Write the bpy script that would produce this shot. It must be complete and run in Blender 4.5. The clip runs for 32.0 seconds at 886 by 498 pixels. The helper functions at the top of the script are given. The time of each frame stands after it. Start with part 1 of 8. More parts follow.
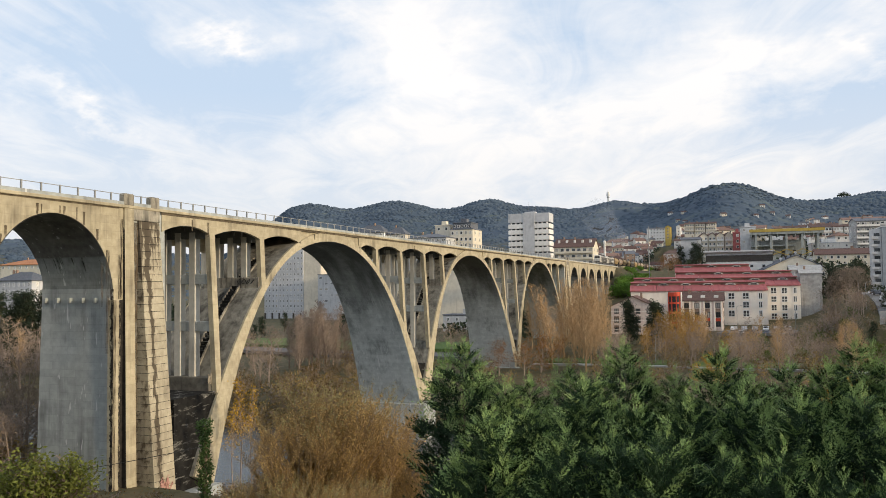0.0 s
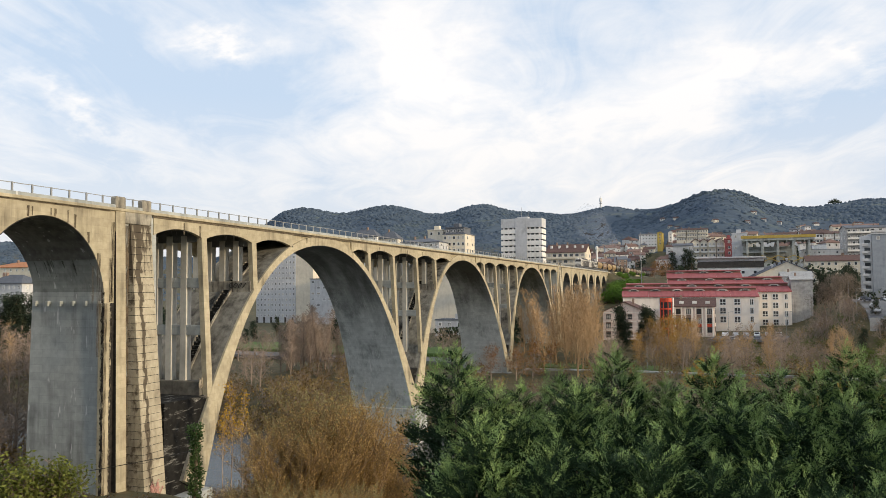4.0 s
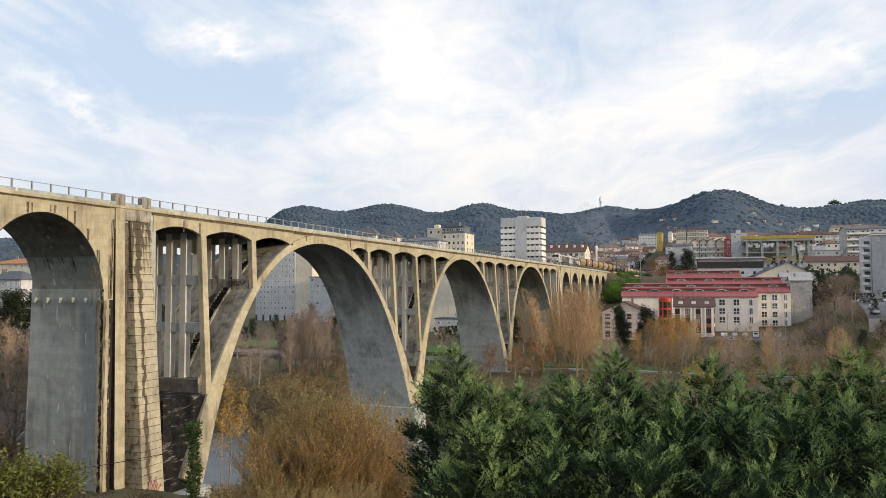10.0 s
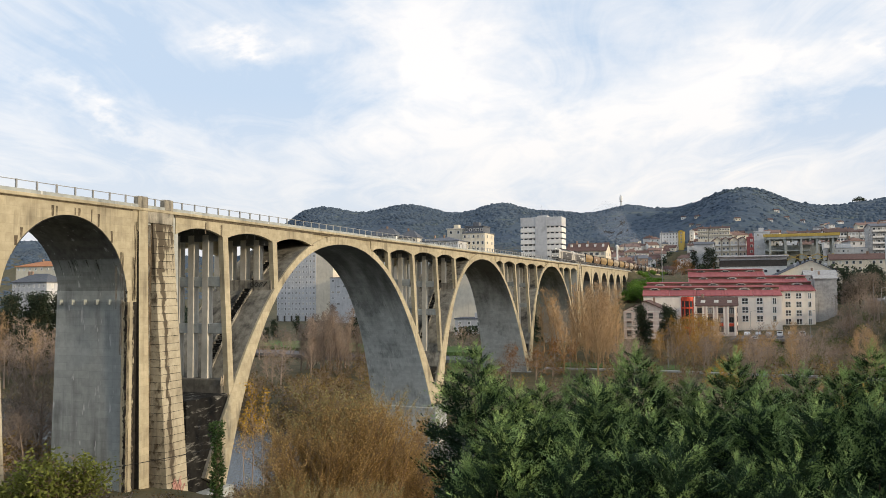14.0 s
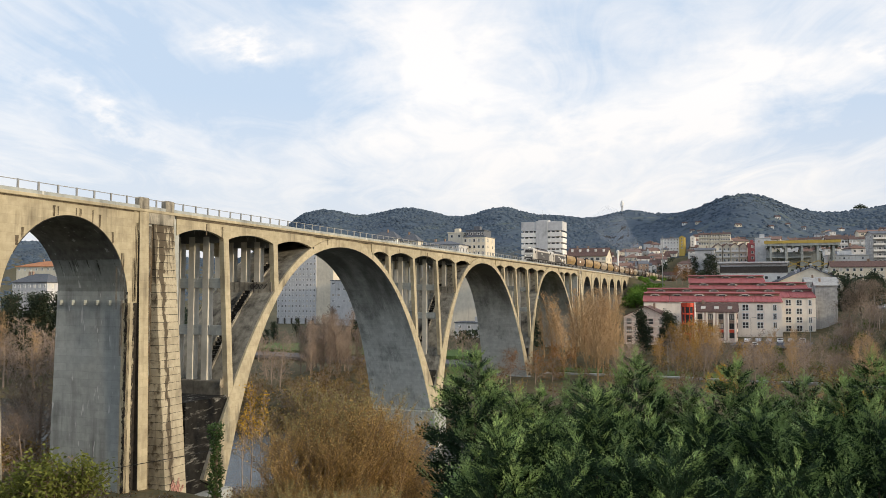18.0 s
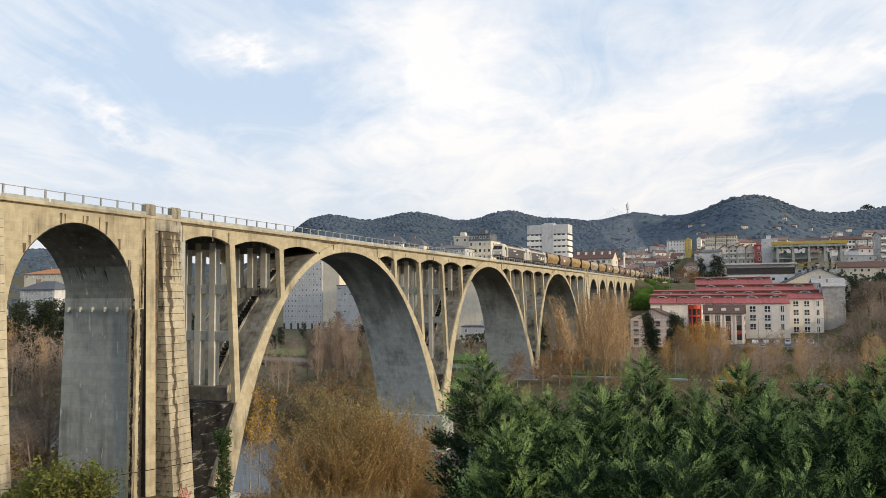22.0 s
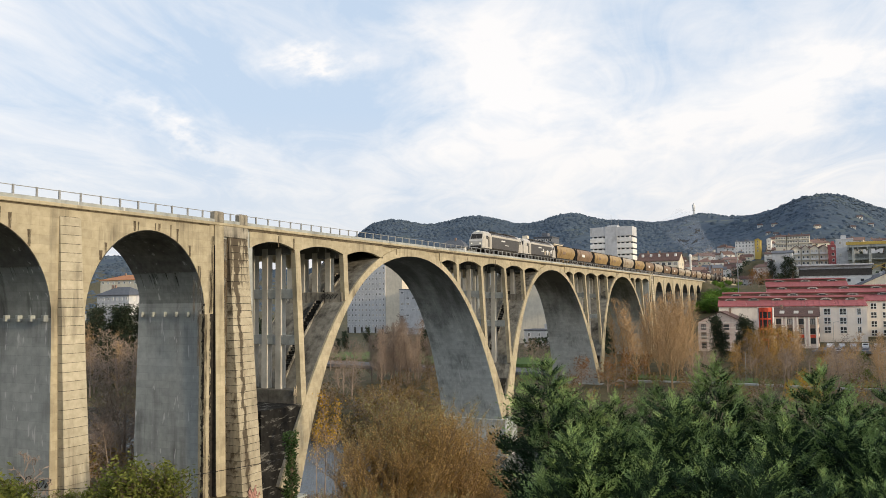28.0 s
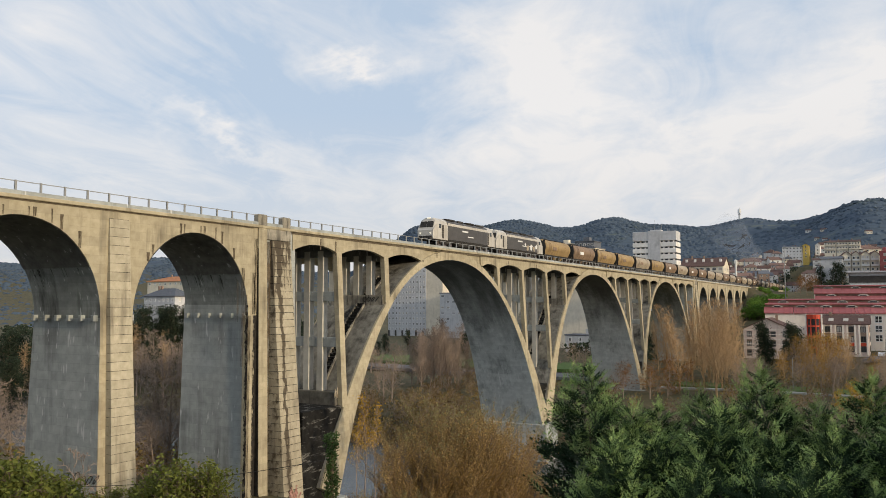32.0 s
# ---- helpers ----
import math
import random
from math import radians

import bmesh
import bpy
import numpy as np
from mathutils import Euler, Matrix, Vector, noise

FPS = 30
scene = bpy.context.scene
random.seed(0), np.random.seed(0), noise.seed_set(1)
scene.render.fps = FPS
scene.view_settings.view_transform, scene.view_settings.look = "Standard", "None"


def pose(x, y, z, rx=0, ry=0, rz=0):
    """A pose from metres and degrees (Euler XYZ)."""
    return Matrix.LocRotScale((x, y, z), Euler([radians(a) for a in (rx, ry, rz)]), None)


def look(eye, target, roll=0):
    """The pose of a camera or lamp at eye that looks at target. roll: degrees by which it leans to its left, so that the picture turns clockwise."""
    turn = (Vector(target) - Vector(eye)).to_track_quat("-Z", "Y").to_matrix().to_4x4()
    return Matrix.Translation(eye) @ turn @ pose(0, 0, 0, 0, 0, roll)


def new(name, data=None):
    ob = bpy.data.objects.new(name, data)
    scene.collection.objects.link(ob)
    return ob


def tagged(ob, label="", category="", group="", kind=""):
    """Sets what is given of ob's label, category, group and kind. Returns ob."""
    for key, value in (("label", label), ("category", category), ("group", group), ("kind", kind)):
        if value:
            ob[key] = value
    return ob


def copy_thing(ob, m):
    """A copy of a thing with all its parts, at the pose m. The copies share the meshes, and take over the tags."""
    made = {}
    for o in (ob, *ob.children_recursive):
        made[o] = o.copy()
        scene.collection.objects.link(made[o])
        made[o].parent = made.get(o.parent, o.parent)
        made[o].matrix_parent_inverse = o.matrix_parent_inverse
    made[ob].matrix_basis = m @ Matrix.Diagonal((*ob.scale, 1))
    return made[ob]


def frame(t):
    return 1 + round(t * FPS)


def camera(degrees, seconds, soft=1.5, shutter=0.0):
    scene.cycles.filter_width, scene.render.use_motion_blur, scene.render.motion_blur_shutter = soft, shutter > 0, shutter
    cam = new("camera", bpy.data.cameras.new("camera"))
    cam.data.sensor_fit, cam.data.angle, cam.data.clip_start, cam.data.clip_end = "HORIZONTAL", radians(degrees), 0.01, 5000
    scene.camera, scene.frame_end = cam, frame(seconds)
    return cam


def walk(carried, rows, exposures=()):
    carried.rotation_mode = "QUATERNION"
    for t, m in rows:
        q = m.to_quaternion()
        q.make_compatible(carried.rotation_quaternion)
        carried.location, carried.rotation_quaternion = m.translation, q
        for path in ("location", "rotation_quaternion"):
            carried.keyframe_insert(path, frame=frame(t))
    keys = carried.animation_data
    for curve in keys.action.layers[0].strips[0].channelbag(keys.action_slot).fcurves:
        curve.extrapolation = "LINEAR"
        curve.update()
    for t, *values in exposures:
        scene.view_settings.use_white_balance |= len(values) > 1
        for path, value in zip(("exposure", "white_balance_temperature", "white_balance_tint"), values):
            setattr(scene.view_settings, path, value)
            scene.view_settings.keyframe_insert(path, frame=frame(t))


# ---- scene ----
# ---------------- camera ----------------
cam = camera(58.6, 32.0, 0.72)
EYE_Z = 27.0
ROWS = [
    (0, -0.000, 92.651, 0.636, 20.565), (0.5, -0.000, 92.767, 1.467, 20.594), (1, -0.000, 92.894, 1.450, 20.586), (1.5, 0.000, 92.980, 1.401, 20.534),
    (2, 0.001, 93.017, 1.292, 20.448), (2.5, 0.002, 93.011, 1.211, 20.318), (3, 0.002, 92.971, 0.895, 20.167), (3.5, 0.003, 92.982, 0.545, 20.106),
    (5.5, 0.004, 92.991, 0.218, 19.924), (6, 0.004, 92.963, 0.224, 19.989), (6.5, 0.003, 92.947, 0.173, 20.038), (7, 0.003, 92.977, 0.218, 20.060),
    (7.5, 0.003, 92.974, 0.203, 20.113), (8, 0.003, 92.968, 0.180, 20.160), (8.5, 0.003, 92.959, 0.183, 20.104), (9, 0.003, 92.903, 0.169, 20.054),
    (9.5, 0.003, 92.882, 0.052, 20.016), (10, 0.004, 92.901, 0.049, 19.968), (10.5, 0.003, 92.917, 0.010, 20.147), (11, 0.001, 92.965, 0.038, 20.420),
    (11.5, 0.000, 92.848, 0.079, 20.507), (12, -0.001, 92.861, 0.109, 20.646), (12.5, -0.002, 92.844, 0.343, 20.837), (13, -0.002, 92.847, 0.353, 20.947),
    (13.5, -0.004, 92.873, 0.273, 21.134), (14, -0.005, 92.915, 0.351, 21.429), (14.5, -0.006, 92.974, 0.328, 21.575), (16.5, -0.006, 93.050, 0.232, 21.468),
    (17, -0.006, 93.109, 0.034, 21.497), (17.5, -0.006, 93.118, -0.055, 21.476), (18, -0.006, 93.182, -0.159, 21.450), (18.5, -0.006, 93.190, -0.155, 21.454),
    (19, -0.006, 93.270, -0.238, 21.450), (19.5, -0.006, 93.274, -0.247, 21.515), (20, -0.007, 93.358, -0.149, 21.609), (20.5, -0.007, 93.362, -0.007, 21.679),
    (21, -0.007, 93.366, 0.108, 21.664), (21.5, -0.007, 93.419, 0.244, 21.733), (22, -0.008, 93.475, 0.319, 21.899), (22.5, -0.010, 93.542, 0.215, 22.158),
    (23, -0.015, 93.526, 0.298, 22.921), (23.5, -0.018, 93.543, 0.300, 23.410), (24, -0.020, 93.617, 0.330, 23.726), (24.5, -0.023, 93.712, 0.343, 24.303),
    (25, -0.027, 93.741, 0.323, 24.915), (25.5, -0.032, 93.748, 0.302, 25.581), (27.5, -0.037, 93.775, 0.493, 26.381), (28, -0.037, 93.781, 0.571, 26.404),
    (28.5, -0.038, 93.794, 0.639, 26.627), (29, -0.039, 93.801, 0.612, 26.738), (29.5, -0.040, 93.838, 0.450, 26.921), (30, -0.045, 93.820, 0.221, 27.785),
    (30.5, -0.048, 93.906, 0.118, 28.209), (31, -0.049, 93.989, 0.024, 28.392), (31.5, -0.051, 94.028, -0.017, 28.758), (32, -0.055, 94.062, 0.040, 29.323),
]


def eye_pose(off, rx, ry, rz):
    """The phone turns on the spot and drifts a few centimetres to its own left as it pans."""
    a = radians(rz)
    return pose(off * math.cos(a), off * math.sin(a), EYE_Z, rx, ry, rz)


walk(cam, [(t, eye_pose(o, a, b, c)) for t, o, a, b, c in ROWS], [(0, 0.10), (25, 0.09), (28, 0.07), (30, 0.05), (31, -0.10), (32, -0.15)])

# ---------------- world, sun ----------------
SUN_AZ, SUN_EL = 97.0, 13.0
world = bpy.data.worlds.new("world")
scene.world = world
world.use_nodes = True
wt = world.node_tree
wt.nodes.clear()


def node(tree, kind, **values):
    n = tree.nodes.new(kind)
    for k, v in values.items():
        n.inputs[k.replace("_", " ")].default_value = v
    return n


def math_node(tree, op, a, b=None, clamp=False):
    n = tree.nodes.new("ShaderNodeMath")
    n.operation, n.use_clamp = op, clamp
    for i, s in enumerate((a, b)):
        if s is None:
            continue
        if isinstance(s, (int, float)):
            n.inputs[i].default_value = s
        else:
            tree.links.new(s, n.inputs[i])
    return n.outputs[0]


def ramp(tree, fac, stops):
    n = tree.nodes.new("ShaderNodeValToRGB")
    el = n.color_ramp.elements
    while len(el) < len(stops):
        el.new(0.5)
    for e, (p, c) in zip(el, stops):
        e.position, e.color = p, (*c, 1) if len(c) == 3 else c
    tree.links.new(fac, n.inputs[0])
    return n.outputs[0]


def mix(tree, fac, a, b, mode="MIX"):
    n = tree.nodes.new("ShaderNodeMix")
    n.data_type, n.blend_type = "RGBA", mode
    for sock, s in ((n.inputs["Factor"], fac), (n.inputs[6], a), (n.inputs[7], b)):
        if isinstance(s, (int, float)):
            sock.default_value = s
        elif isinstance(s, tuple):
            sock.default_value = (*s, 1)
        else:
            tree.links.new(s, sock)
    return n.outputs[2]


def build_sky():
    sky = wt.nodes.new("ShaderNodeTexSky")
    sky.sky_type, sky.sun_disc = "NISHITA", False
    sky.sun_elevation, sky.sun_rotation = radians(SUN_EL), radians(SUN_AZ)
    sky.dust_density, sky.ozone_density = 1.5, 2.0
    clear = mix(wt, 1.0, sky.outputs[0], (0.15, 0.15, 0.15), "MULTIPLY")
    co = wt.nodes.new("ShaderNodeTexCoord").outputs["Generated"]
    sep = wt.nodes.new("ShaderNodeSeparateXYZ")
    wt.links.new(co, sep.inputs[0])
    x, y, z = sep.outputs
    up = math_node(wt, "MAXIMUM", z, 0.0)
    den = math_node(wt, "ADD", up, 0.13)
    com = wt.nodes.new("ShaderNodeCombineXYZ")
    wt.links.new(math_node(wt, "DIVIDE", x, den), com.inputs[0])
    wt.links.new(math_node(wt, "DIVIDE", y, den), com.inputs[1])
    # the streaks run away from the eye, towards the far end of the viaduct
    spin = wt.nodes.new("ShaderNodeVectorRotate")
    spin.rotation_type = "Z_AXIS"
    spin.inputs["Angle"].default_value = radians(-16)
    wt.links.new(com.outputs[0], spin.inputs["Vector"])

    def clouds(sx, sy, detail, rough, shift, dist):
        mp = wt.nodes.new("ShaderNodeMapping")
        wt.links.new(spin.outputs[0], mp.inputs["Vector"])
        mp.inputs["Location"].default_value = shift
        mp.inputs["Scale"].default_value = (sx, sy, 1)
        n = node(wt, "ShaderNodeTexNoise", Scale=1.0, Detail=detail, Roughness=rough, Distortion=dist)
        wt.links.new(mp.outputs[0], n.inputs["Vector"])
        return n.outputs["Fac"]

    big = clouds(1.1, 0.55, 5, 0.5, (2.35, 5.1, 0), 0.5)
    fine = clouds(2.6, 1.3, 10, 0.62, (4.0, 2.0, 0), 1.3)
    total = math_node(wt, "ADD", math_node(wt, "MULTIPLY", big, 0.46), math_node(wt, "MULTIPLY", fine, 0.66))
    # the sky ahead as a plane at unit distance, its outlines frayed by a slow turbulence
    ahead = wt.nodes.new("ShaderNodeCombineXYZ")
    fwd = math_node(wt, "MAXIMUM", y, 0.05)
    wt.links.new(math_node(wt, "DIVIDE", x, fwd), ahead.inputs[0])
    wt.links.new(math_node(wt, "DIVIDE", up, fwd), ahead.inputs[1])
    fray = node(wt, "ShaderNodeTexNoise", Scale=7.0, Detail=7.0, Roughness=0.6)
    squash = wt.nodes.new("ShaderNodeMapping")
    squash.inputs["Scale"].default_value = (1, 2.2, 1)
    wt.links.new(ahead.outputs[0], squash.inputs["Vector"])
    wt.links.new(squash.outputs[0], fray.inputs["Vector"])
    off = wt.nodes.new("ShaderNodeVectorMath")
    off.operation = "MULTIPLY_ADD"
    wt.links.new(fray.outputs["Color"], off.inputs[0])
    off.inputs[1].default_value = (0.34, 0.15, 0)
    wt.links.new(ahead.outputs[0], off.inputs[2])
    # banks and wisps of cirrus: centre, half lengths, slant, weight; clear lanes between them weigh less than nothing
    for cx, cy, a, b, slant, k in ((-0.26, 0.19, 0.42, 0.11, -3, 0.15), (-0.41, 0.31, 0.17, 0.13, 38, 0.20), (-0.99, 0.285, 0.25, 0.028, -28, 0.16), (-0.71, 0.381, 0.11, 0.026, -14, 0.20),
                                   (0.02, 0.27, 0.20, 0.045, 4, 0.18), (-0.05, 0.225, 0.24, 0.035, 6, 0.12), (-0.76, 0.19, 0.34, 0.05, -2, 0.03), (-0.53, 0.39, 0.16, 0.045, -15, 0.11), (0.135, 0.275, 0.035, 0.06, 0, 0.13), (-0.56, 0.225, 0.12, 0.03, -6, 0.05),
                                   (-0.95, 0.16, 0.32, 0.09, 0, -0.12), (-0.78, 0.31, 0.36, 0.07, -10, -0.10), (0.12, 0.20, 0.16, 0.04, 10, -0.12), (-1.08, 0.41, 0.26, 0.07, -22, -0.08), (-0.20, 0.335, 0.12, 0.06, -20, -0.08)):
        mp = wt.nodes.new("ShaderNodeMapping")
        mp.vector_type = "TEXTURE"
        wt.links.new(off.outputs[0], mp.inputs["Vector"])
        mp.inputs["Location"].default_value = (cx + 0.17, cy + 0.075, 0)
        mp.inputs["Rotation"].default_value = (0, 0, radians(slant))
        mp.inputs["Scale"].default_value = (a * 1.5, b * 1.5, 1)
        g = wt.nodes.new("ShaderNodeTexGradient")
        g.gradient_type = "QUADRATIC_SPHERE"
        wt.links.new(mp.outputs[0], g.inputs["Vector"])
        total = math_node(wt, "ADD", total, math_node(wt, "MULTIPLY", g.outputs["Fac"], k * 1.5))
    veil = ramp(wt, total, [(0.45, (0.0, 0.0, 0.0)), (0.60, (0.45, 0.45, 0.45)), (0.80, (1, 1, 1))])
    low = math_node(wt, "SUBTRACT", 1.0, math_node(wt, "MULTIPLY", up, 4.2), True)
    cloud = mix(wt, veil, (0.58, 0.70, 0.86), (1.03, 1.0, 0.98))
    cloud = mix(wt, math_node(wt, "MULTIPLY", low, 0.72), cloud, (0.90, 0.845, 0.815))
    col = mix(wt, 0.9, clear, cloud)
    bg = wt.nodes.new("ShaderNodeBackground")
    wt.links.new(col, bg.inputs["Color"])
    bg.inputs["Strength"].default_value = 1.0
    out = wt.nodes.new("ShaderNodeOutputWorld")
    wt.links.new(bg.outputs[0], out.inputs[0])


build_sky()
sun = new("sun", bpy.data.lights.new("sun", "SUN"))
sun.data.energy, sun.data.angle, sun.data.color = 3.15, radians(3.0), (1.0, 0.82, 0.57)
_a, _e = radians(SUN_AZ), radians(SUN_EL)
_d = Vector((math.sin(_a) * math.cos(_e), math.cos(_a) * math.cos(_e), math.sin(_e)))
sun.matrix_world = look(_d * 100, (0, 0, 0))


# ---------------- materials ----------------
def surface(name, c1, c2, scale=2.0, rough=0.85, bump=0.3, big=0.15, dirt=None, streak=0.0, marks=0.0, metal=0.0, vary=0.0, spec=0.3, island=0.0, depth=0.02, leaf=0.0, panels=0.0, run=(1, 1, 0.22), run_at=0.665):
    """Two tones of grain, a slow large variation, optional vertical run-off stains and pale drips, bump, and a tone that differs from piece to piece."""
    m = bpy.data.materials.new(name)
    m.use_nodes = True
    t = m.node_tree
    b = t.nodes["Principled BSDF"]
    co = t.nodes.new("ShaderNodeTexCoord").outputs["Object"]

    def noise_of(s, detail=5, sc=(1, 1, 1), rough_=0.6):
        mp = t.nodes.new("ShaderNodeMapping")
        mp.inputs["Scale"].default_value = sc
        t.links.new(co, mp.inputs["Vector"])
        n = node(t, "ShaderNodeTexNoise", Scale=s, Detail=detail, Roughness=rough_)
        t.links.new(mp.outputs[0], n.inputs["Vector"])
        return n.outputs["Fac"]

    fine = noise_of(scale)
    col = mix(t, ramp(t, fine, [(0.32, (0, 0, 0)), (0.68, (1, 1, 1))]), c1, c2)
    slow = ramp(t, noise_of(big, 3), [(0.3, (0.84, 0.84, 0.84)), (0.7, (1.12, 1.12, 1.12))])
    col = mix(t, 0.8, col, slow, "MULTIPLY")
    if panels:
        # boards and lifts of the formwork
        sp = t.nodes.new("ShaderNodeSeparateXYZ")
        t.links.new(co, sp.inputs[0])
        cb = t.nodes.new("ShaderNodeCombineXYZ")
        t.links.new(math_node(t, "ADD", sp.outputs[0], sp.outputs[1]), cb.inputs[0])
        t.links.new(sp.outputs[2], cb.inputs[1])
        br = node(t, "ShaderNodeTexBrick", Scale=1.0, Mortar_Size=0.014, Mortar_Smooth=0.6, Brick_Width=1.9, Row_Height=0.72)
        br.inputs["Color1"].default_value = (1 - panels, 1 - panels, 1 - panels, 1)
        br.inputs["Color2"].default_value = (1 + panels * 0.6, 1 + panels * 0.6, 1 + panels * 0.5, 1)
        br.inputs["Mortar"].default_value = (1 - 2.2 * panels,) * 3 + (1,)
        t.links.new(cb.outputs[0], br.inputs["Vector"])
        col = mix(t, 1.0, col, br.outputs["Color"], "MULTIPLY")
    if streak:
        wet = noise_of(1.1, 6, (1, 1, 0.06), 0.65)
        patch = noise_of(0.22, 2)
        s = ramp(t, math_node(t, "MULTIPLY", wet, patch), [(0.26, (0, 0, 0)), (0.42, (1, 1, 1))])
        col = mix(t, math_node(t, "MULTIPLY", s, streak), col, dirt or (0.06, 0.055, 0.045))
    if marks:
        drip = noise_of(2.6, 2, run, 0.5)
        s = ramp(t, drip, [(run_at, (0, 0, 0)), (run_at + 0.04, (1, 1, 1))])
        col = mix(t, math_node(t, "MULTIPLY", s, marks), col, (0.62, 0.62, 0.60))
    if vary or island:
        if island:
            rnd = t.nodes.new("ShaderNodeNewGeometry").outputs["Random Per Island"]
        else:
            rnd = t.nodes.new("ShaderNodeObjectInfo").outputs["Random"]
        k = vary or island
        v = ramp(t, rnd, [(0.0, (1 - k,) * 3), (1.0, (1 + k,) * 3)])
        col = mix(t, 1.0, col, v, "MULTIPLY")
    t.links.new(col, b.inputs["Base Color"])
    b.inputs["Roughness"].default_value, b.inputs["Metallic"].default_value = rough, metal
    b.inputs["Specular IOR Level"].default_value = spec
    if bump:
        bp = t.nodes.new("ShaderNodeBump")
        bp.inputs["Strength"].default_value, bp.inputs["Distance"].default_value = bump, depth
        t.links.new(fine, bp.inputs["Height"])
        t.links.new(bp.outputs[0], b.inputs["Normal"])
    if leaf:
        # thin leaves let part of the light through
        tr = t.nodes.new("ShaderNodeBsdfTranslucent")
        t.links.new(col, tr.inputs["Color"])
        ms = t.nodes.new("ShaderNodeMixShader")
        ms.inputs[0].default_value = leaf
        t.links.new(b.outputs[0], ms.inputs[1])
        t.links.new(tr.outputs[0], ms.inputs[2])
        t.links.new(ms.outputs[0], t.nodes["Material Output"].inputs["Surface"])
    return m


CONC = surface("concrete", (0.375, 0.324, 0.222), (0.485, 0.425, 0.302), 1.6, 0.9, 0.35, 0.12, (0.09, 0.075, 0.055), 0.65, panels=0.10)
# cool grey copy of the concrete; on pier sides its tone stands for shade
CONC_GREY = surface("concrete_vault", (0.335, 0.352, 0.338), (0.44, 0.46, 0.44), 1.3, 0.9, 0.35, 0.1, (0.07, 0.07, 0.07), 0.55, 0.85, panels=0.1)
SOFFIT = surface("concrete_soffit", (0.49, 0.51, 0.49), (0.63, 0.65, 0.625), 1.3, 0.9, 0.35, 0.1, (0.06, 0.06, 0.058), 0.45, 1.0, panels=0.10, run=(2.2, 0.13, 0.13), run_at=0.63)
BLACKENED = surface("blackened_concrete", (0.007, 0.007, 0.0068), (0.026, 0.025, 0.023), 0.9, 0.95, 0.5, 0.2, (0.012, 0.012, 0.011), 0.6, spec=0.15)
COURSE_DARK = surface("damp_plinth_concrete", (0.09, 0.082, 0.07), (0.21, 0.195, 0.16), 1.0, 0.92, 0.5, 0.2, (0.03, 0.028, 0.025), 0.9)
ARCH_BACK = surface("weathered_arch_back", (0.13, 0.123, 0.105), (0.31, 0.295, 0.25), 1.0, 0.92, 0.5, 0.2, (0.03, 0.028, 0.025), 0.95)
CONC_OLD = surface("concrete_stained", (0.22, 0.20, 0.165), (0.42, 0.385, 0.31), 1.0, 0.92, 0.5, 0.2, (0.035, 0.033, 0.03), 0.95)
INNER = surface("shaded_column_concrete", (0.50, 0.47, 0.405), (0.61, 0.575, 0.495), 1.4, 0.9, 0.3, 0.12, (0.12, 0.11, 0.095), 0.4)
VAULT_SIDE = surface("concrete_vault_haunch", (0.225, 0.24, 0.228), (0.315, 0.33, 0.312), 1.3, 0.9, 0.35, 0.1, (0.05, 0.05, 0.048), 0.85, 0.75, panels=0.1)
CROWN_AND_UNDERDECK = surface("concrete_vault_crown", (0.11, 0.108, 0.10), (0.19, 0.186, 0.172), 1.3, 0.9, 0.35, 0.1, (0.05, 0.05, 0.05), 0.7, 0.5, panels=0.08)
BROWN_EDGE = surface("weathered_cornice_edge", (0.075, 0.06, 0.042), (0.16, 0.13, 0.09), 1.2, 0.92, 0.3, 0.3)
STAIN = surface("seepage_stain", (0.03, 0.024, 0.018), (0.10, 0.078, 0.052), 1.5, 0.92, 0.2, 0.3)


def ragged(m, scale, sc, lo, hi):
    """Breaks a stain up: it covers the concrete in streaks and blots only."""
    t = m.node_tree
    b = t.nodes["Principled BSDF"]
    mp = t.nodes.new("ShaderNodeMapping")
    mp.inputs["Scale"].default_value = sc
    t.links.new(t.nodes.new("ShaderNodeTexCoord").outputs["Object"], mp.inputs["Vector"])
    n = node(t, "ShaderNodeTexNoise", Scale=scale, Detail=6.0, Roughness=0.65)
    t.links.new(mp.outputs[0], n.inputs["Vector"])
    t.links.new(ramp(t, n.outputs["Fac"], [(lo, (0, 0, 0)), (hi, (0.92, 0.92, 0.92))]), b.inputs["Alpha"])


def crown_shade(m, low, high, colour):
    """Shade painted into the colour: darker with height, its lower edge made ragged by noise."""
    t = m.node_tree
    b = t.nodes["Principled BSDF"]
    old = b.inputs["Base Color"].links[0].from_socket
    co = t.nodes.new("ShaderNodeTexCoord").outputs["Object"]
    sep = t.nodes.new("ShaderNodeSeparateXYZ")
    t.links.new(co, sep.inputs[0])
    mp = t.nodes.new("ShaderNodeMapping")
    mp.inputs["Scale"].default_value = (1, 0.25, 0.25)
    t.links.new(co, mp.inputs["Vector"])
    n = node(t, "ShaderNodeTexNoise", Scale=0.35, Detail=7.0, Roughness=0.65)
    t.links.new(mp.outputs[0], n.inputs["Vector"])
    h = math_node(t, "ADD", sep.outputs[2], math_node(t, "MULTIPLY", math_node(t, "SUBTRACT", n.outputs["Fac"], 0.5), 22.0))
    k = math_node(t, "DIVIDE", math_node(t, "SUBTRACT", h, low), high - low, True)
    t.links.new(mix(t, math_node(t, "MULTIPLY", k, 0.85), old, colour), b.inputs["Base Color"])


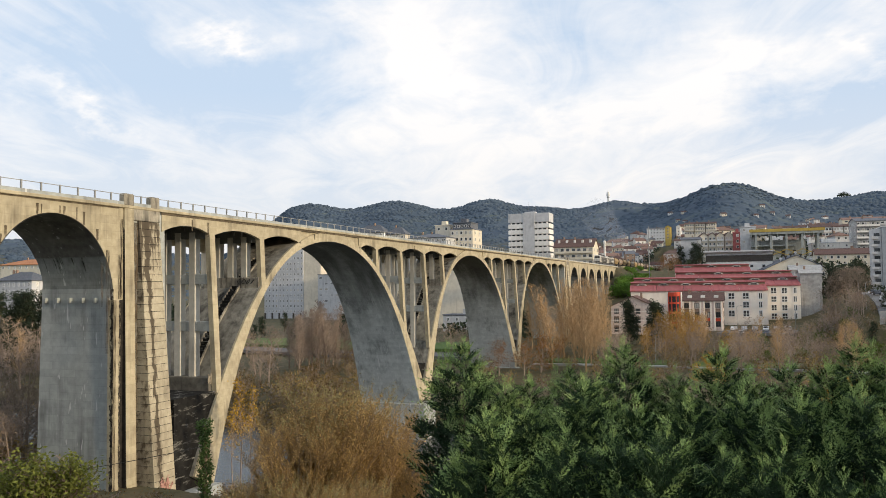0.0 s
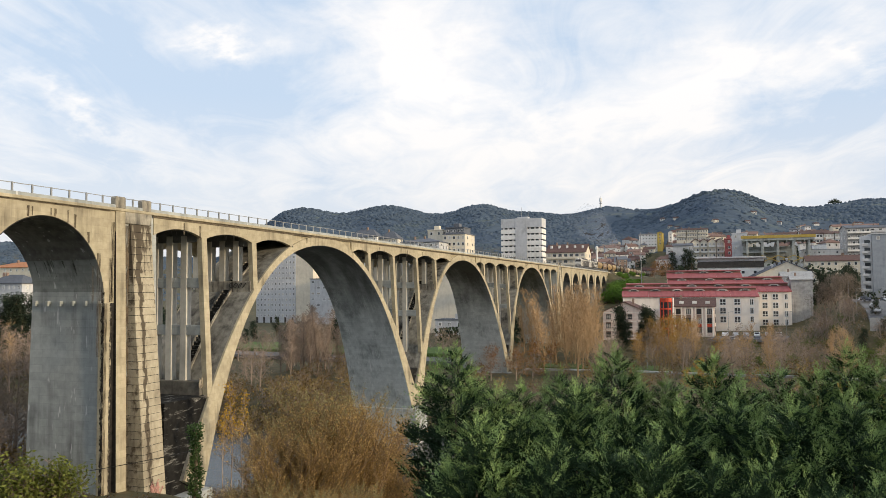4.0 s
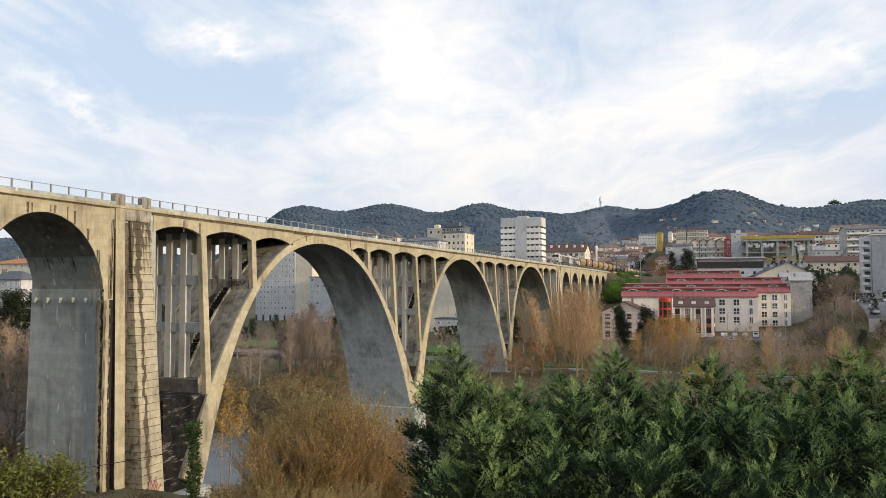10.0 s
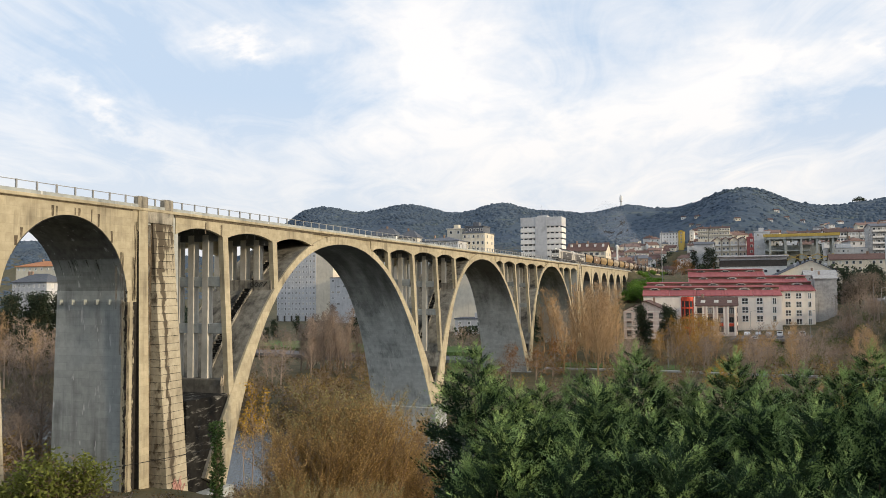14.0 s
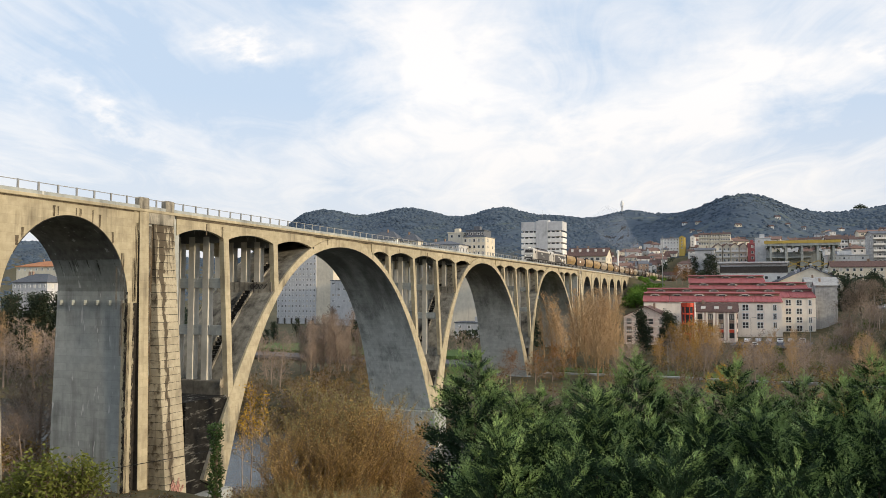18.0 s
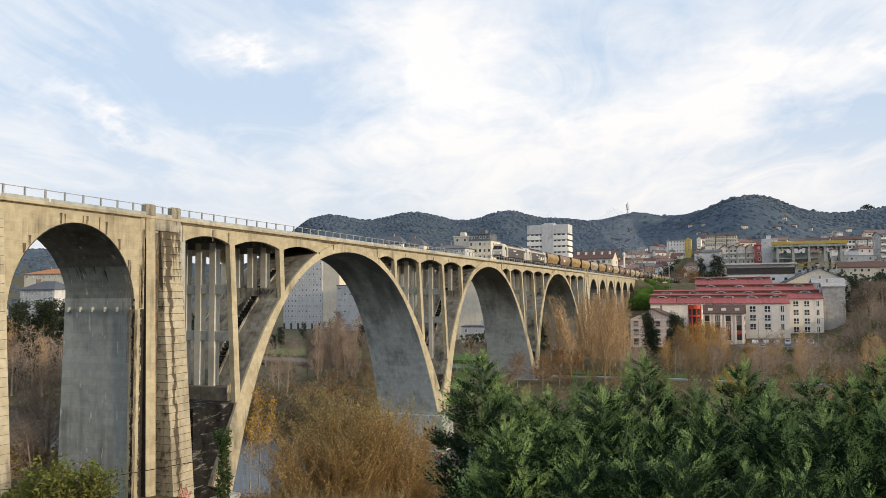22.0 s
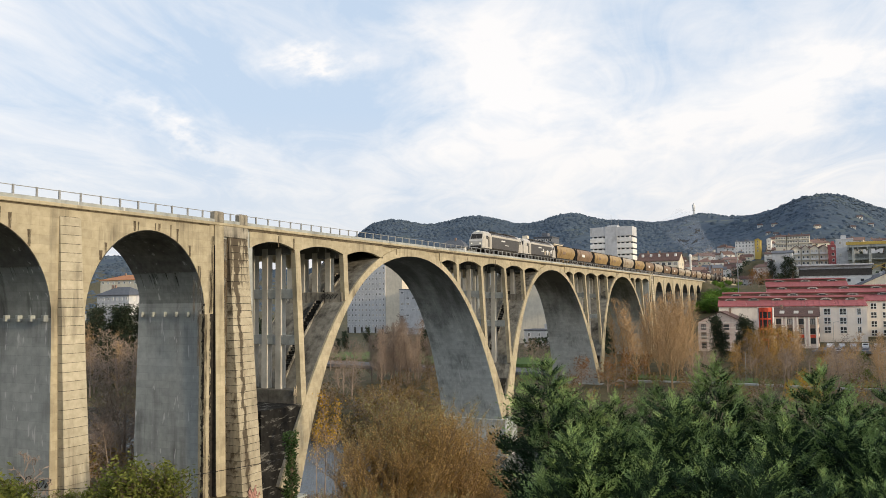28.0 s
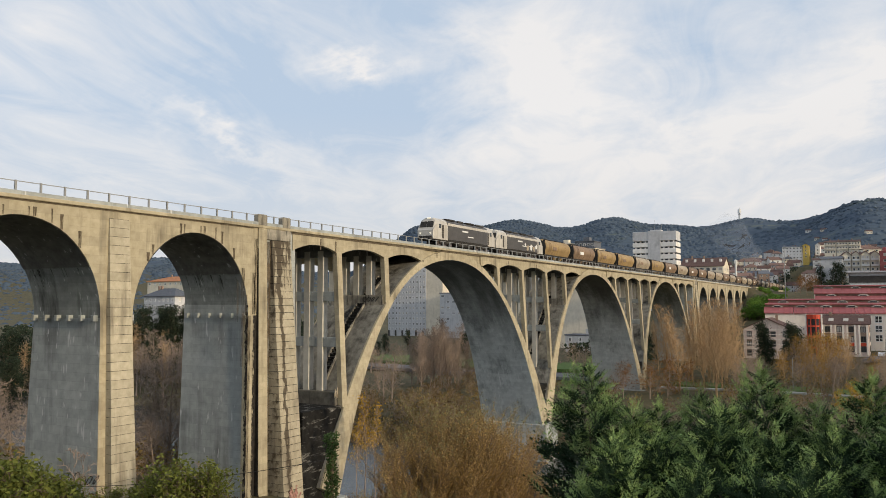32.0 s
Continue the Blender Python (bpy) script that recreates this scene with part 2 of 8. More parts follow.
# gloom under the main arches' crowns, put into the soffit colour
crown_shade(SOFFIT, 20.0, 32.0, (0.055, 0.054, 0.052))
DRAIN = surface("drain_stain", (0.06, 0.045, 0.03), (0.16, 0.125, 0.085), 1.5, 0.92, 0.2, 0.3)
BLACK_DAMP = surface("black_damp", (0.010, 0.0095, 0.009), (0.04, 0.034, 0.028), 2.0, 0.9, 0.3, 0.4)
WILLOW_TWIG = surface("willow_twigs", (0.19, 0.125, 0.07), (0.31, 0.21, 0.115), 3, 0.9, 0.2, 0.3, vary=0.25)


def run_off(m, top, course, colour):
    """Brown run-off on a coursed face: drips that start at every joint, crowded at its head and along a wavering band."""
    t = m.node_tree
    b = t.nodes["Principled BSDF"]
    old = b.inputs["Base Color"].links[0].from_socket
    co = t.nodes.new("ShaderNodeTexCoord").outputs["Object"]
    sep = t.nodes.new("ShaderNodeSeparateXYZ")
    t.links.new(co, sep.inputs[0])
    _, y, z = sep.outputs

    def noise_of(sc, detail):
        mp = t.nodes.new("ShaderNodeMapping")
        mp.inputs["Scale"].default_value = sc
        t.links.new(co, mp.inputs["Vector"])
        n = node(t, "ShaderNodeTexNoise", Scale=1.0, Detail=detail, Roughness=0.62)
        t.links.new(mp.outputs[0], n.inputs["Vector"])
        return n.outputs["Fac"]

    drip = noise_of((1.0, 3.4, 0.75), 7.0)
    wave = noise_of((0.4, 0.4, 0.55), 3.0)
    head = math_node(t, "DIVIDE", math_node(t, "SUBTRACT", z, 25.0), top - 25.0, True)
    c = math_node(t, "ADD", math_node(t, "SUBTRACT", y, 62.75), math_node(t, "MULTIPLY", wave, 1.3))
    band = math_node(t, "SUBTRACT", 1.0, math_node(t, "MULTIPLY", math_node(t, "ABSOLUTE", c), 2.0), True)
    edge = math_node(t, "SUBTRACT", 1.0, math_node(t, "MULTIPLY", math_node(t, "ABSOLUTE", math_node(t, "SUBTRACT", y, 61.2)), 4.0), True)
    fall = math_node(t, "FRACT", math_node(t, "DIVIDE", math_node(t, "SUBTRACT", top, z), course))
    k = math_node(t, "MULTIPLY", math_node(t, "SUBTRACT", drip, 0.5), 1.9)
    for part_k, weight in ((head, 0.62), (band, 0.78), (edge, 0.36), (fall, -0.16)):
        k = math_node(t, "ADD", k, math_node(t, "MULTIPLY", part_k, weight))
    k = ramp(t, k, [(0.22, (0, 0, 0)), (0.48, (1, 1, 1))])
    t.links.new(mix(t, math_node(t, "MULTIPLY", k, 0.9), old, colour), b.inputs["Base Color"])


def streaky(m, colour, amount, sc=(1, 1, 0.14), at=0.50):
    """Narrow pale runs down a dark face."""
    t = m.node_tree
    b = t.nodes["Principled BSDF"]
    old = b.inputs["Base Color"].links[0].from_socket
    mp = t.nodes.new("ShaderNodeMapping")
    mp.inputs["Scale"].default_value = sc
    t.links.new(t.nodes.new("ShaderNodeTexCoord").outputs["Object"], mp.inputs["Vector"])
    n = node(t, "ShaderNodeTexNoise", Scale=2.4, Detail=5.0, Roughness=0.7)
    t.links.new(mp.outputs[0], n.inputs["Vector"])
    k = ramp(t, n.outputs["Fac"], [(at, (0, 0, 0)), (at + 0.16, (1, 1, 1))])
    t.links.new(mix(t, math_node(t, "MULTIPLY", k, amount), old, colour), b.inputs["Base Color"])


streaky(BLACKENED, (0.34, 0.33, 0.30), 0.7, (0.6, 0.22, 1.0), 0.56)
streaky(CONC_OLD, (0.04, 0.037, 0.032), 0.85)
BLACK_DRIP = surface("black_drip", (0.010, 0.0095, 0.009), (0.05, 0.042, 0.034), 2.0, 0.9, 0.3, 0.4)
ragged(BLACK_DRIP, 2.6, (1, 1, 0.5), 0.34, 0.52)
ragged(DRAIN, 3.0, (1, 2.0, 0.3), 0.30, 0.56)
ragged(STAIN, 2.4, (1, 2.2, 0.28), 0.36, 0.68)
PINK_PAINT = surface("faded_pink_paint", (0.40, 0.20, 0.17), (0.52, 0.30, 0.25), 2, 0.8, 0.1, 0.4)
COURSE = surface("course_concrete", (0.375, 0.333, 0.24), (0.50, 0.447, 0.335), 1.8, 0.9, 0.4, 0.14, (0.07, 0.055, 0.04), 0.75, vary=0.08)
COURSE_WET = surface("stained_course_concrete", (0.365, 0.32, 0.23), (0.49, 0.435, 0.325), 1.8, 0.9, 0.4, 0.14, (0.07, 0.055, 0.04), 0.5, vary=0.07)
run_off(COURSE_WET, 33.6, 28.6 / 39, (0.062, 0.047, 0.032))
IRON = surface("galvanised_iron", (0.27, 0.275, 0.275), (0.38, 0.385, 0.38), 6, 0.6, 0.1, 0.4, metal=0.3)
BALLAST = surface("ballast", (0.12, 0.11, 0.10), (0.24, 0.22, 0.20), 8, 0.95, 1.0, 0.3)
STEEL = surface("rail_steel", (0.16, 0.12, 0.10), (0.30, 0.26, 0.24), 5, 0.4, 0.1, 0.5, metal=0.8)
WATER_M = surface("river_water", (0.035, 0.045, 0.045), (0.05, 0.06, 0.058), 0.9, 0.16, 0.8, 0.02, spec=0.5, depth=0.22)
BARK = surface("bark", (0.10, 0.075, 0.05), (0.19, 0.15, 0.105), 5, 0.9, 0.6, 0.4, vary=0.25)
TWIG = surface("twigs", (0.24, 0.185, 0.145), (0.37, 0.29, 0.235), 3, 0.9, 0.2, 0.3, vary=0.25)
TWIG_PALE = surface("pale_twigs", (0.37, 0.245, 0.135), (0.49, 0.345, 0.195), 3, 0.9, 0.2, 0.3, vary=0.2)
OCHRE = surface("ochre_leaves", (0.27, 0.185, 0.065), (0.42, 0.30, 0.115), 0.5, 0.8, 0.1, 0.3, island=0.45, spec=0.1, leaf=0.35)
OLIVE_L = surface("olive_willow_leaves", (0.23, 0.205, 0.09), (0.36, 0.33, 0.16), 0.5, 0.8, 0.1, 0.3, island=0.4, spec=0.1, leaf=0.35)
WILLOW_L = surface("willow_leaves", (0.29, 0.19, 0.072), (0.45, 0.31, 0.125), 0.5, 0.8, 0.1, 0.3, island=0.45, spec=0.1, leaf=0.35)
YELLOW_L = surface("yellow_leaves", (0.42, 0.25, 0.03), (0.58, 0.36, 0.05), 0.5, 0.8, 0.1, 0.3, island=0.4, spec=0.1, leaf=0.35)
RUST_L = surface("rust_leaves", (0.22, 0.10, 0.035), (0.32, 0.165, 0.055), 0.5, 0.8, 0.1, 0.3, island=0.45, spec=0.1, leaf=0.35)
GREEN_L = surface("evergreen_leaves", (0.035, 0.07, 0.025), (0.08, 0.125, 0.04), 0.6, 0.7, 0.1, 0.3, island=0.5, spec=0.1, leaf=0.35)
DARK_L = surface("dark_foliage", (0.026, 0.040, 0.027), (0.062, 0.078, 0.048), 0.6, 0.75, 0.1, 0.3, island=0.5, spec=0.1, leaf=0.35)
LIME_L = surface("bright_bushes", (0.10, 0.20, 0.035), (0.19, 0.31, 0.06), 0.6, 0.75, 0.1, 0.3, island=0.4, spec=0.1, leaf=0.35)
# shade inside the crown is put into the inner tone, sunlight into the tips
CYPRESS = surface("cypress_sprays", (0.012, 0.029, 0.014), (0.038, 0.070, 0.031), 1.2, 0.7, 0.1, 0.7, island=0.5, spec=0.12, leaf=0.1)
CYPRESS_TIP = surface("young_cypress_sprays", (0.178, 0.275, 0.096), (0.295, 0.41, 0.148), 1.2, 0.7, 0.1, 0.7, island=0.4, spec=0.12, leaf=0.15)
IVY_L = surface("ivy_leaves", (0.075, 0.11, 0.025), (0.15, 0.19, 0.045), 1.2, 0.6, 0.1, 0.7, island=0.4, spec=0.1, leaf=0.35)
LAUREL_L = surface("laurel_leaves", (0.085, 0.11, 0.024), (0.225, 0.24, 0.06), 1.2, 0.6, 0.1, 0.7, island=0.4, spec=0.1, leaf=0.35)
BRACKEN = surface("dead_bracken", (0.15, 0.10, 0.046), (0.25, 0.175, 0.082), 0.5, 0.85, 0.1, 0.3, island=0.45, spec=0.1, leaf=0.35)
GOLD_L = surface("golden_leaves", (0.30, 0.17, 0.04), (0.46, 0.28, 0.07), 0.5, 0.8, 0.1, 0.3, island=0.4, spec=0.1, leaf=0.35)
CAR_A = surface("car_paint_silver", (0.42, 0.43, 0.45), (0.5, 0.51, 0.53), 1, 0.3, 0.0, 0.4, spec=0.6)
CAR_B = surface("car_paint_dark", (0.03, 0.035, 0.05), (0.05, 0.055, 0.075), 1, 0.3, 0.0, 0.4, spec=0.6)
CAR_C = surface("car_paint_white", (0.7, 0.7, 0.7), (0.78, 0.78, 0.78), 1, 0.3, 0.0, 0.4, spec=0.6)
LAWN = surface("lawn", (0.07, 0.13, 0.03), (0.13, 0.19, 0.055), 0.8, 0.95, 0.6, 0.05, depth=0.1)
ASPHALT = surface("asphalt", (0.13, 0.13, 0.135), (0.20, 0.20, 0.20), 1.5, 0.9, 0.2, 0.06)
# distance haze is mixed into the forest as a bluish tone
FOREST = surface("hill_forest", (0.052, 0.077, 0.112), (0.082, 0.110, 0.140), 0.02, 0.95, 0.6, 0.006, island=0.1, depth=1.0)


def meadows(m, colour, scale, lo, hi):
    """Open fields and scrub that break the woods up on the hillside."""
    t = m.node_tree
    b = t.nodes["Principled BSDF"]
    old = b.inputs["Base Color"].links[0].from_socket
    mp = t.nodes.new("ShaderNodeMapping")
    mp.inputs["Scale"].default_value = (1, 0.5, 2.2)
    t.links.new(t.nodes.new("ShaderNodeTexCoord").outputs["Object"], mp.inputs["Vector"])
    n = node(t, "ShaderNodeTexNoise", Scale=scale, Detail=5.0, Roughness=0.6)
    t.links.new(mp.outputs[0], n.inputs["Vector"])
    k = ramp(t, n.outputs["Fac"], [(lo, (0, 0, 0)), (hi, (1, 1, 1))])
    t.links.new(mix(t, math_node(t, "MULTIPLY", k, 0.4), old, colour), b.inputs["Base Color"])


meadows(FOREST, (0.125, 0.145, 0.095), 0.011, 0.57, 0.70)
WALL_WHITE = surface("white_render", (0.77, 0.745, 0.70), (0.86, 0.835, 0.79), 0.6, 0.85, 0.1, 0.06, (0.4, 0.36, 0.32), 0.3)
WALL_TERRACE = surface("pinkish_cream_render", (0.82, 0.745, 0.655), (0.90, 0.83, 0.74), 0.6, 0.85, 0.1, 0.06, (0.45, 0.38, 0.32), 0.3)
WALL_PINK = surface("pinkish_banded_render", (0.70, 0.565, 0.49), (0.80, 0.665, 0.585), 0.6, 0.85, 0.1, 0.06, (0.42, 0.33, 0.28), 0.3)
WALL_CREAM = surface("cream_render", (0.66, 0.595, 0.48), (0.77, 0.70, 0.57), 0.6, 0.85, 0.1, 0.06, (0.35, 0.3, 0.22), 0.3)
WALL_GREY = surface("grey_render", (0.50, 0.505, 0.52), (0.61, 0.61, 0.615), 0.6, 0.85, 0.1, 0.06, (0.18, 0.18, 0.18), 0.35)
# grey render with the blue of shade mixed into its colour
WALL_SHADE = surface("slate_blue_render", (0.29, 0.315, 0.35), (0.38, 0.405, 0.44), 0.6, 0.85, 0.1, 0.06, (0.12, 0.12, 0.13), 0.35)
WALL_STONE = surface("weathered_grey_stone", (0.34, 0.335, 0.33), (0.50, 0.49, 0.475), 0.9, 0.9, 0.4, 0.10, (0.10, 0.09, 0.08), 0.6, panels=0.1)
WALL_BROWN = surface("brown_brick", (0.25, 0.17, 0.125), (0.35, 0.25, 0.19), 1.2, 0.9, 0.2, 0.08, vary=0.1)
WALL_YELLOW = surface("yellow_render", (0.52, 0.37, 0.09), (0.62, 0.45, 0.13), 0.6, 0.8, 0.1, 0.06)
WALL_RED = surface("red_paint", (0.55, 0.06, 0.03), (0.68, 0.10, 0.05), 0.8, 0.55, 0.1, 0.1)
ROOF_RED = surface("red_sheet_roof", (0.31, 0.092, 0.095), (0.40, 0.13, 0.13), 0.8, 0.75, 0.15, 0.06, (0.16, 0.06, 0.055), 0.4, vary=0.08, spec=0.2)
ROOF_TILE = surface("clay_tile_roof", (0.17, 0.105, 0.085), (0.25, 0.16, 0.13), 1.6, 0.9, 0.5, 0.08, vary=0.2)
ROOF_ORANGE = surface("orange_tile_roof", (0.42, 0.17, 0.075), (0.54, 0.25, 0.12), 1.6, 0.9, 0.4, 0.08)
ROOF_SLATE = surface("slate_roof", (0.09, 0.10, 0.12), (0.16, 0.17, 0.19), 1.6, 0.8, 0.3, 0.08, vary=0.15)
ROOF_BROWN = surface("brown_roof", (0.085, 0.05, 0.045), (0.14, 0.085, 0.07), 1.6, 0.9, 0.4, 0.08, vary=0.15)
GLASS_M = surface("shaded_window", (0.22, 0.225, 0.235), (0.34, 0.34, 0.34), 0.7, 0.4, 0.0, 0.2, vary=0.5)
GLASS_D = surface("window_glass", (0.035, 0.04, 0.045), (0.07, 0.075, 0.08), 0.7, 0.12, 0.0, 0.2, spec=0.6, vary=0.5)
SHUTTER = surface("window_shutter", (0.40, 0.37, 0.33), (0.52, 0.49, 0.44), 1.2, 0.7, 0.1, 0.2, vary=0.3)
FRAME_D = surface("dark_frame", (0.05, 0.045, 0.04), (0.08, 0.07, 0.06), 2, 0.6, 0.0, 0.4)
YELLOW_STEEL = surface("yellow_painted_steel", (0.44, 0.31, 0.07), (0.55, 0.40, 0.10), 1.0, 0.6, 0.1, 0.1)
LOCO_GREY = surface("locomotive_grey", (0.062, 0.058, 0.056), (0.09, 0.085, 0.08), 1.5, 0.45, 0.05, 0.2, (0.05, 0.04, 0.03), 0.4, spec=0.5)
LOCO_WHITE = surface("locomotive_silver", (0.46, 0.435, 0.39), (0.57, 0.535, 0.475), 1.5, 0.4, 0.05, 0.2, (0.2, 0.17, 0.13), 0.4, spec=0.5)
BLACK_M = surface("underframe_black", (0.02, 0.02, 0.02), (0.05, 0.045, 0.04), 3, 0.8, 0.2, 0.4)
HOP_YEL = surface("hopper_ochre", (0.31, 0.215, 0.10), (0.40, 0.285, 0.14), 1.0, 0.6, 0.1, 0.2, (0.17, 0.11, 0.06), 0.7, vary=0.06)
HOP_BRN = surface("hopper_brown", (0.19, 0.13, 0.088), (0.27, 0.19, 0.125), 1.0, 0.65, 0.1, 0.2, (0.10, 0.07, 0.05), 0.6, vary=0.1)
HOP_GRY = surface("hopper_grey", (0.34, 0.285, 0.21), (0.43, 0.365, 0.275), 1.0, 0.6, 0.1, 0.2, (0.16, 0.12, 0.09), 0.6, vary=0.1)
PAINT_W = surface("white_lettering", (0.70, 0.70, 0.68), (0.78, 0.78, 0.76), 2, 0.6, 0.0, 0.4)
LAMP_ON = bpy.data.materials.new("headlamp_glow")
LAMP_ON.use_nodes = True
_b = LAMP_ON.node_tree.nodes["Principled BSDF"]
_b.inputs["Base Color"].default_value = (0.9, 0.85, 0.7, 1)
_b.inputs["Emission Color"].default_value, _b.inputs["Emission Strength"].default_value = (1, 0.9, 0.7, 1), 0.45


# ---------------- mesh helpers ----------------
class Mesh:
    """Collects corners and faces, then becomes one mesh."""

    def __init__(self):
        self.v, self.f = [], []

    def add(self, verts, faces):
        n = len(self.v)
        self.v += [tuple(p) for p in verts]
        self.f += [tuple(i + n for i in f) for f in faces]
        return self

    def box(self, x0, x1, y0, y1, z0, z1, c=0.0):
        if c <= 0:
            return self.add([(x, y, z) for x in (x0, x1) for y in (y0, y1) for z in (z0, z1)],
                            [(0, 1, 3, 2), (4, 6, 7, 5), (0, 4, 5, 1), (2, 3, 7, 6), (0, 2, 6, 4), (1, 5, 7, 3)])
        lo, hi, P, F = (x0, y0, z0), (x1, y1, z1), [], []
        idx = {}
        for sx in (0, 1):
            for sy in (0, 1):
                for sz in (0, 1):
                    for ax in range(3):
                        p = []
                        for k, s in enumerate((sx, sy, sz)):
                            e = hi[k] if s else lo[k]
                            p.append(e if k == ax else e + (-c if s else c))
                        idx[sx, sy, sz, ax] = len(P)
                        P.append(p)
        for ax in range(3):
            o = [k for k in range(3) if k != ax]
            for s in (0, 1):
                ring = []
                for a, b in ((0, 0), (1, 0), (1, 1), (0, 1)):
                    key = [0, 0, 0]
                    key[ax], key[o[0]], key[o[1]] = s, a, b
                    ring.append(idx[(*key, ax)])
                F.append(tuple(ring))
            for a in (0, 1):
                for b in (0, 1):
                    k0, k1 = [0, 0, 0], [0, 0, 0]
                    k0[o[0]] = k1[o[0]] = a
                    k0[o[1]] = k1[o[1]] = b
                    k0[ax], k1[ax] = 0, 1
                    F.append((idx[(*k0, o[0])], idx[(*k1, o[0])], idx[(*k1, o[1])], idx[(*k0, o[1])]))
        for sx in (0, 1):
            for sy in (0, 1):
                for sz in (0, 1):
                    F.append(tuple(idx[sx, sy, sz, ax] for ax in range(3)))
        return self.add(P, F)

    def frustum(self, lower, upper):
        """A solid between two quads of four corners each."""
        return self.add(list(lower) + list(upper), [(3, 2, 1, 0), (4, 5, 6, 7), (0, 1, 5, 4), (1, 2, 6, 5), (2, 3, 7, 6), (3, 0, 4, 7)])

    def tube(self, path, radii, n=6, cap=True):
        P, F = [], []
        path = [Vector(p) for p in path]
        for i, p in enumerate(path):
            d = (path[min(i + 1, len(path) - 1)] - path[max(i - 1, 0)])
            d = d.normalized() if d.length > 1e-9 else Vector((0, 0, 1))
            a = d.orthogonal().normalized()
            b = d.cross(a)
            for k in range(n):
                w = 2 * math.pi * k / n
                P.append(p + (a * math.cos(w) + b * math.sin(w)) * radii[i])
        for i in range(len(path) - 1):
            for k in range(n):
                F.append((i * n + k, i * n + (k + 1) % n, (i + 1) * n + (k + 1) % n, (i + 1) * n + k))
        if cap:
            F.append(tuple(range(n))[::-1])
            F.append(tuple(range((len(path) - 1) * n, len(path) * n)))
        return self.add(P, F)

    def extrude_x(self, poly, x0, x1):
        """A polygon in (y, z) as a slab from x0 to x1."""
        n = len(poly)
        P = [(x0, y, z) for y, z in poly] + [(x1, y, z) for y, z in poly]
        F = [tuple(range(n)), tuple(range(2 * n - 1, n - 1, -1))]
        F += [(i, n + i, n + (i + 1) % n, (i + 1) % n) for i in range(n)]
        return self.add(P, F)

    def data(self, name, material, smooth=False):
        me = bpy.data.meshes.new(name)
        me.from_pydata(self.v, [], self.f)
        if material is not None:
            me.materials.append(material)
        bm = bmesh.new()
        bm.from_mesh(me)
        if len(me.polygons) < 20000:
            bmesh.ops.recalc_face_normals(bm, faces=bm.faces)
        bm.to_mesh(me)
        bm.free()
        if smooth:
            me.shade_smooth()
        return me


def part(name, mb, material, parent=None, label="", smooth=False, at=None):
    me = mb.data(name, material, smooth) if isinstance(mb, Mesh) else mb
    ob = new(name, me)
    if parent is not None:
        ob.parent = parent
    if at is not None:
        ob.matrix_basis = at
    return tagged(ob, label)


def thing(name, label, category, group="", kind="", at=None):
    ob = new(name)
    ob.empty_display_size = 0.5
    if at is not None:
        ob.matrix_basis = at
    return tagged(ob, label, category, group, kind)


def cyl(mb, p, q, r, n=12):
    return mb.tube([p, q], [r, r], n)


def smoothstep(a, b, x):
    t = min(1.0, max(0.0, (x - a) / (b - a)))
    return t * t * (3 - 2 * t)


# ---------------- ground, river ----------------
def line(x, pts):
    """Height along a profile of (distance, height) knees, eased between them."""
    if x <= pts[0][0]:
        return pts[0][1]
    for (a, za), (b, zb) in zip(pts, pts[1:]):
        if x <= b:
            t = (x - a) / (b - a)
            return za + (zb - za) * (t * t * (3 - 2 * t) * 0.6 + t * 0.4)
    return pts[-1][1]


NEAR = [(-40, 25.5), (1.5, 25.3), (9, 19.5), (22, 17.0), (40, 13.0), (60, 9.0), (71, 3.0), (77, -1.5), (134, -1.8), (141, 2.5), (150, 4.0), (185, 6.0), (206, 7.0)]
RIGHT_SIDE = [(206, 7.0), (250, 9.0), (275, 11.5), (300, 13.0), (330, 19.0), (400, 31.0), (470, 41.0), (620, 53.0), (760, 61.0), (900, 72.0)]
LEFT_SIDE = [(206, 7.0), (300, 9.5), (420, 11.0), (620, 22.0), (760, 30.0), (900, 40.0)]
RIDGES = [(-30, 2.3, 0.75), (-24, 3.0, 0.95), (-17.3, 2.4, 1.0), (-13.2, 1.6, 0.3), (-8, 2.2, 0.62), (-0.7, 3.3, 1.62), (8.2, 2.2, 0.4), (14, 3, 0.8), (-49, 4.0, 0.9), (-60, 5, 0.4)]
TRACK_X = -58.7


def ridge_el(az):
    e = 2.3 + 2.72 * smoothstep(-36.5, -31.0, az)
    return e + sum(h * math.exp(-((az - c) / w) ** 2) for c, w, h in RIDGES)


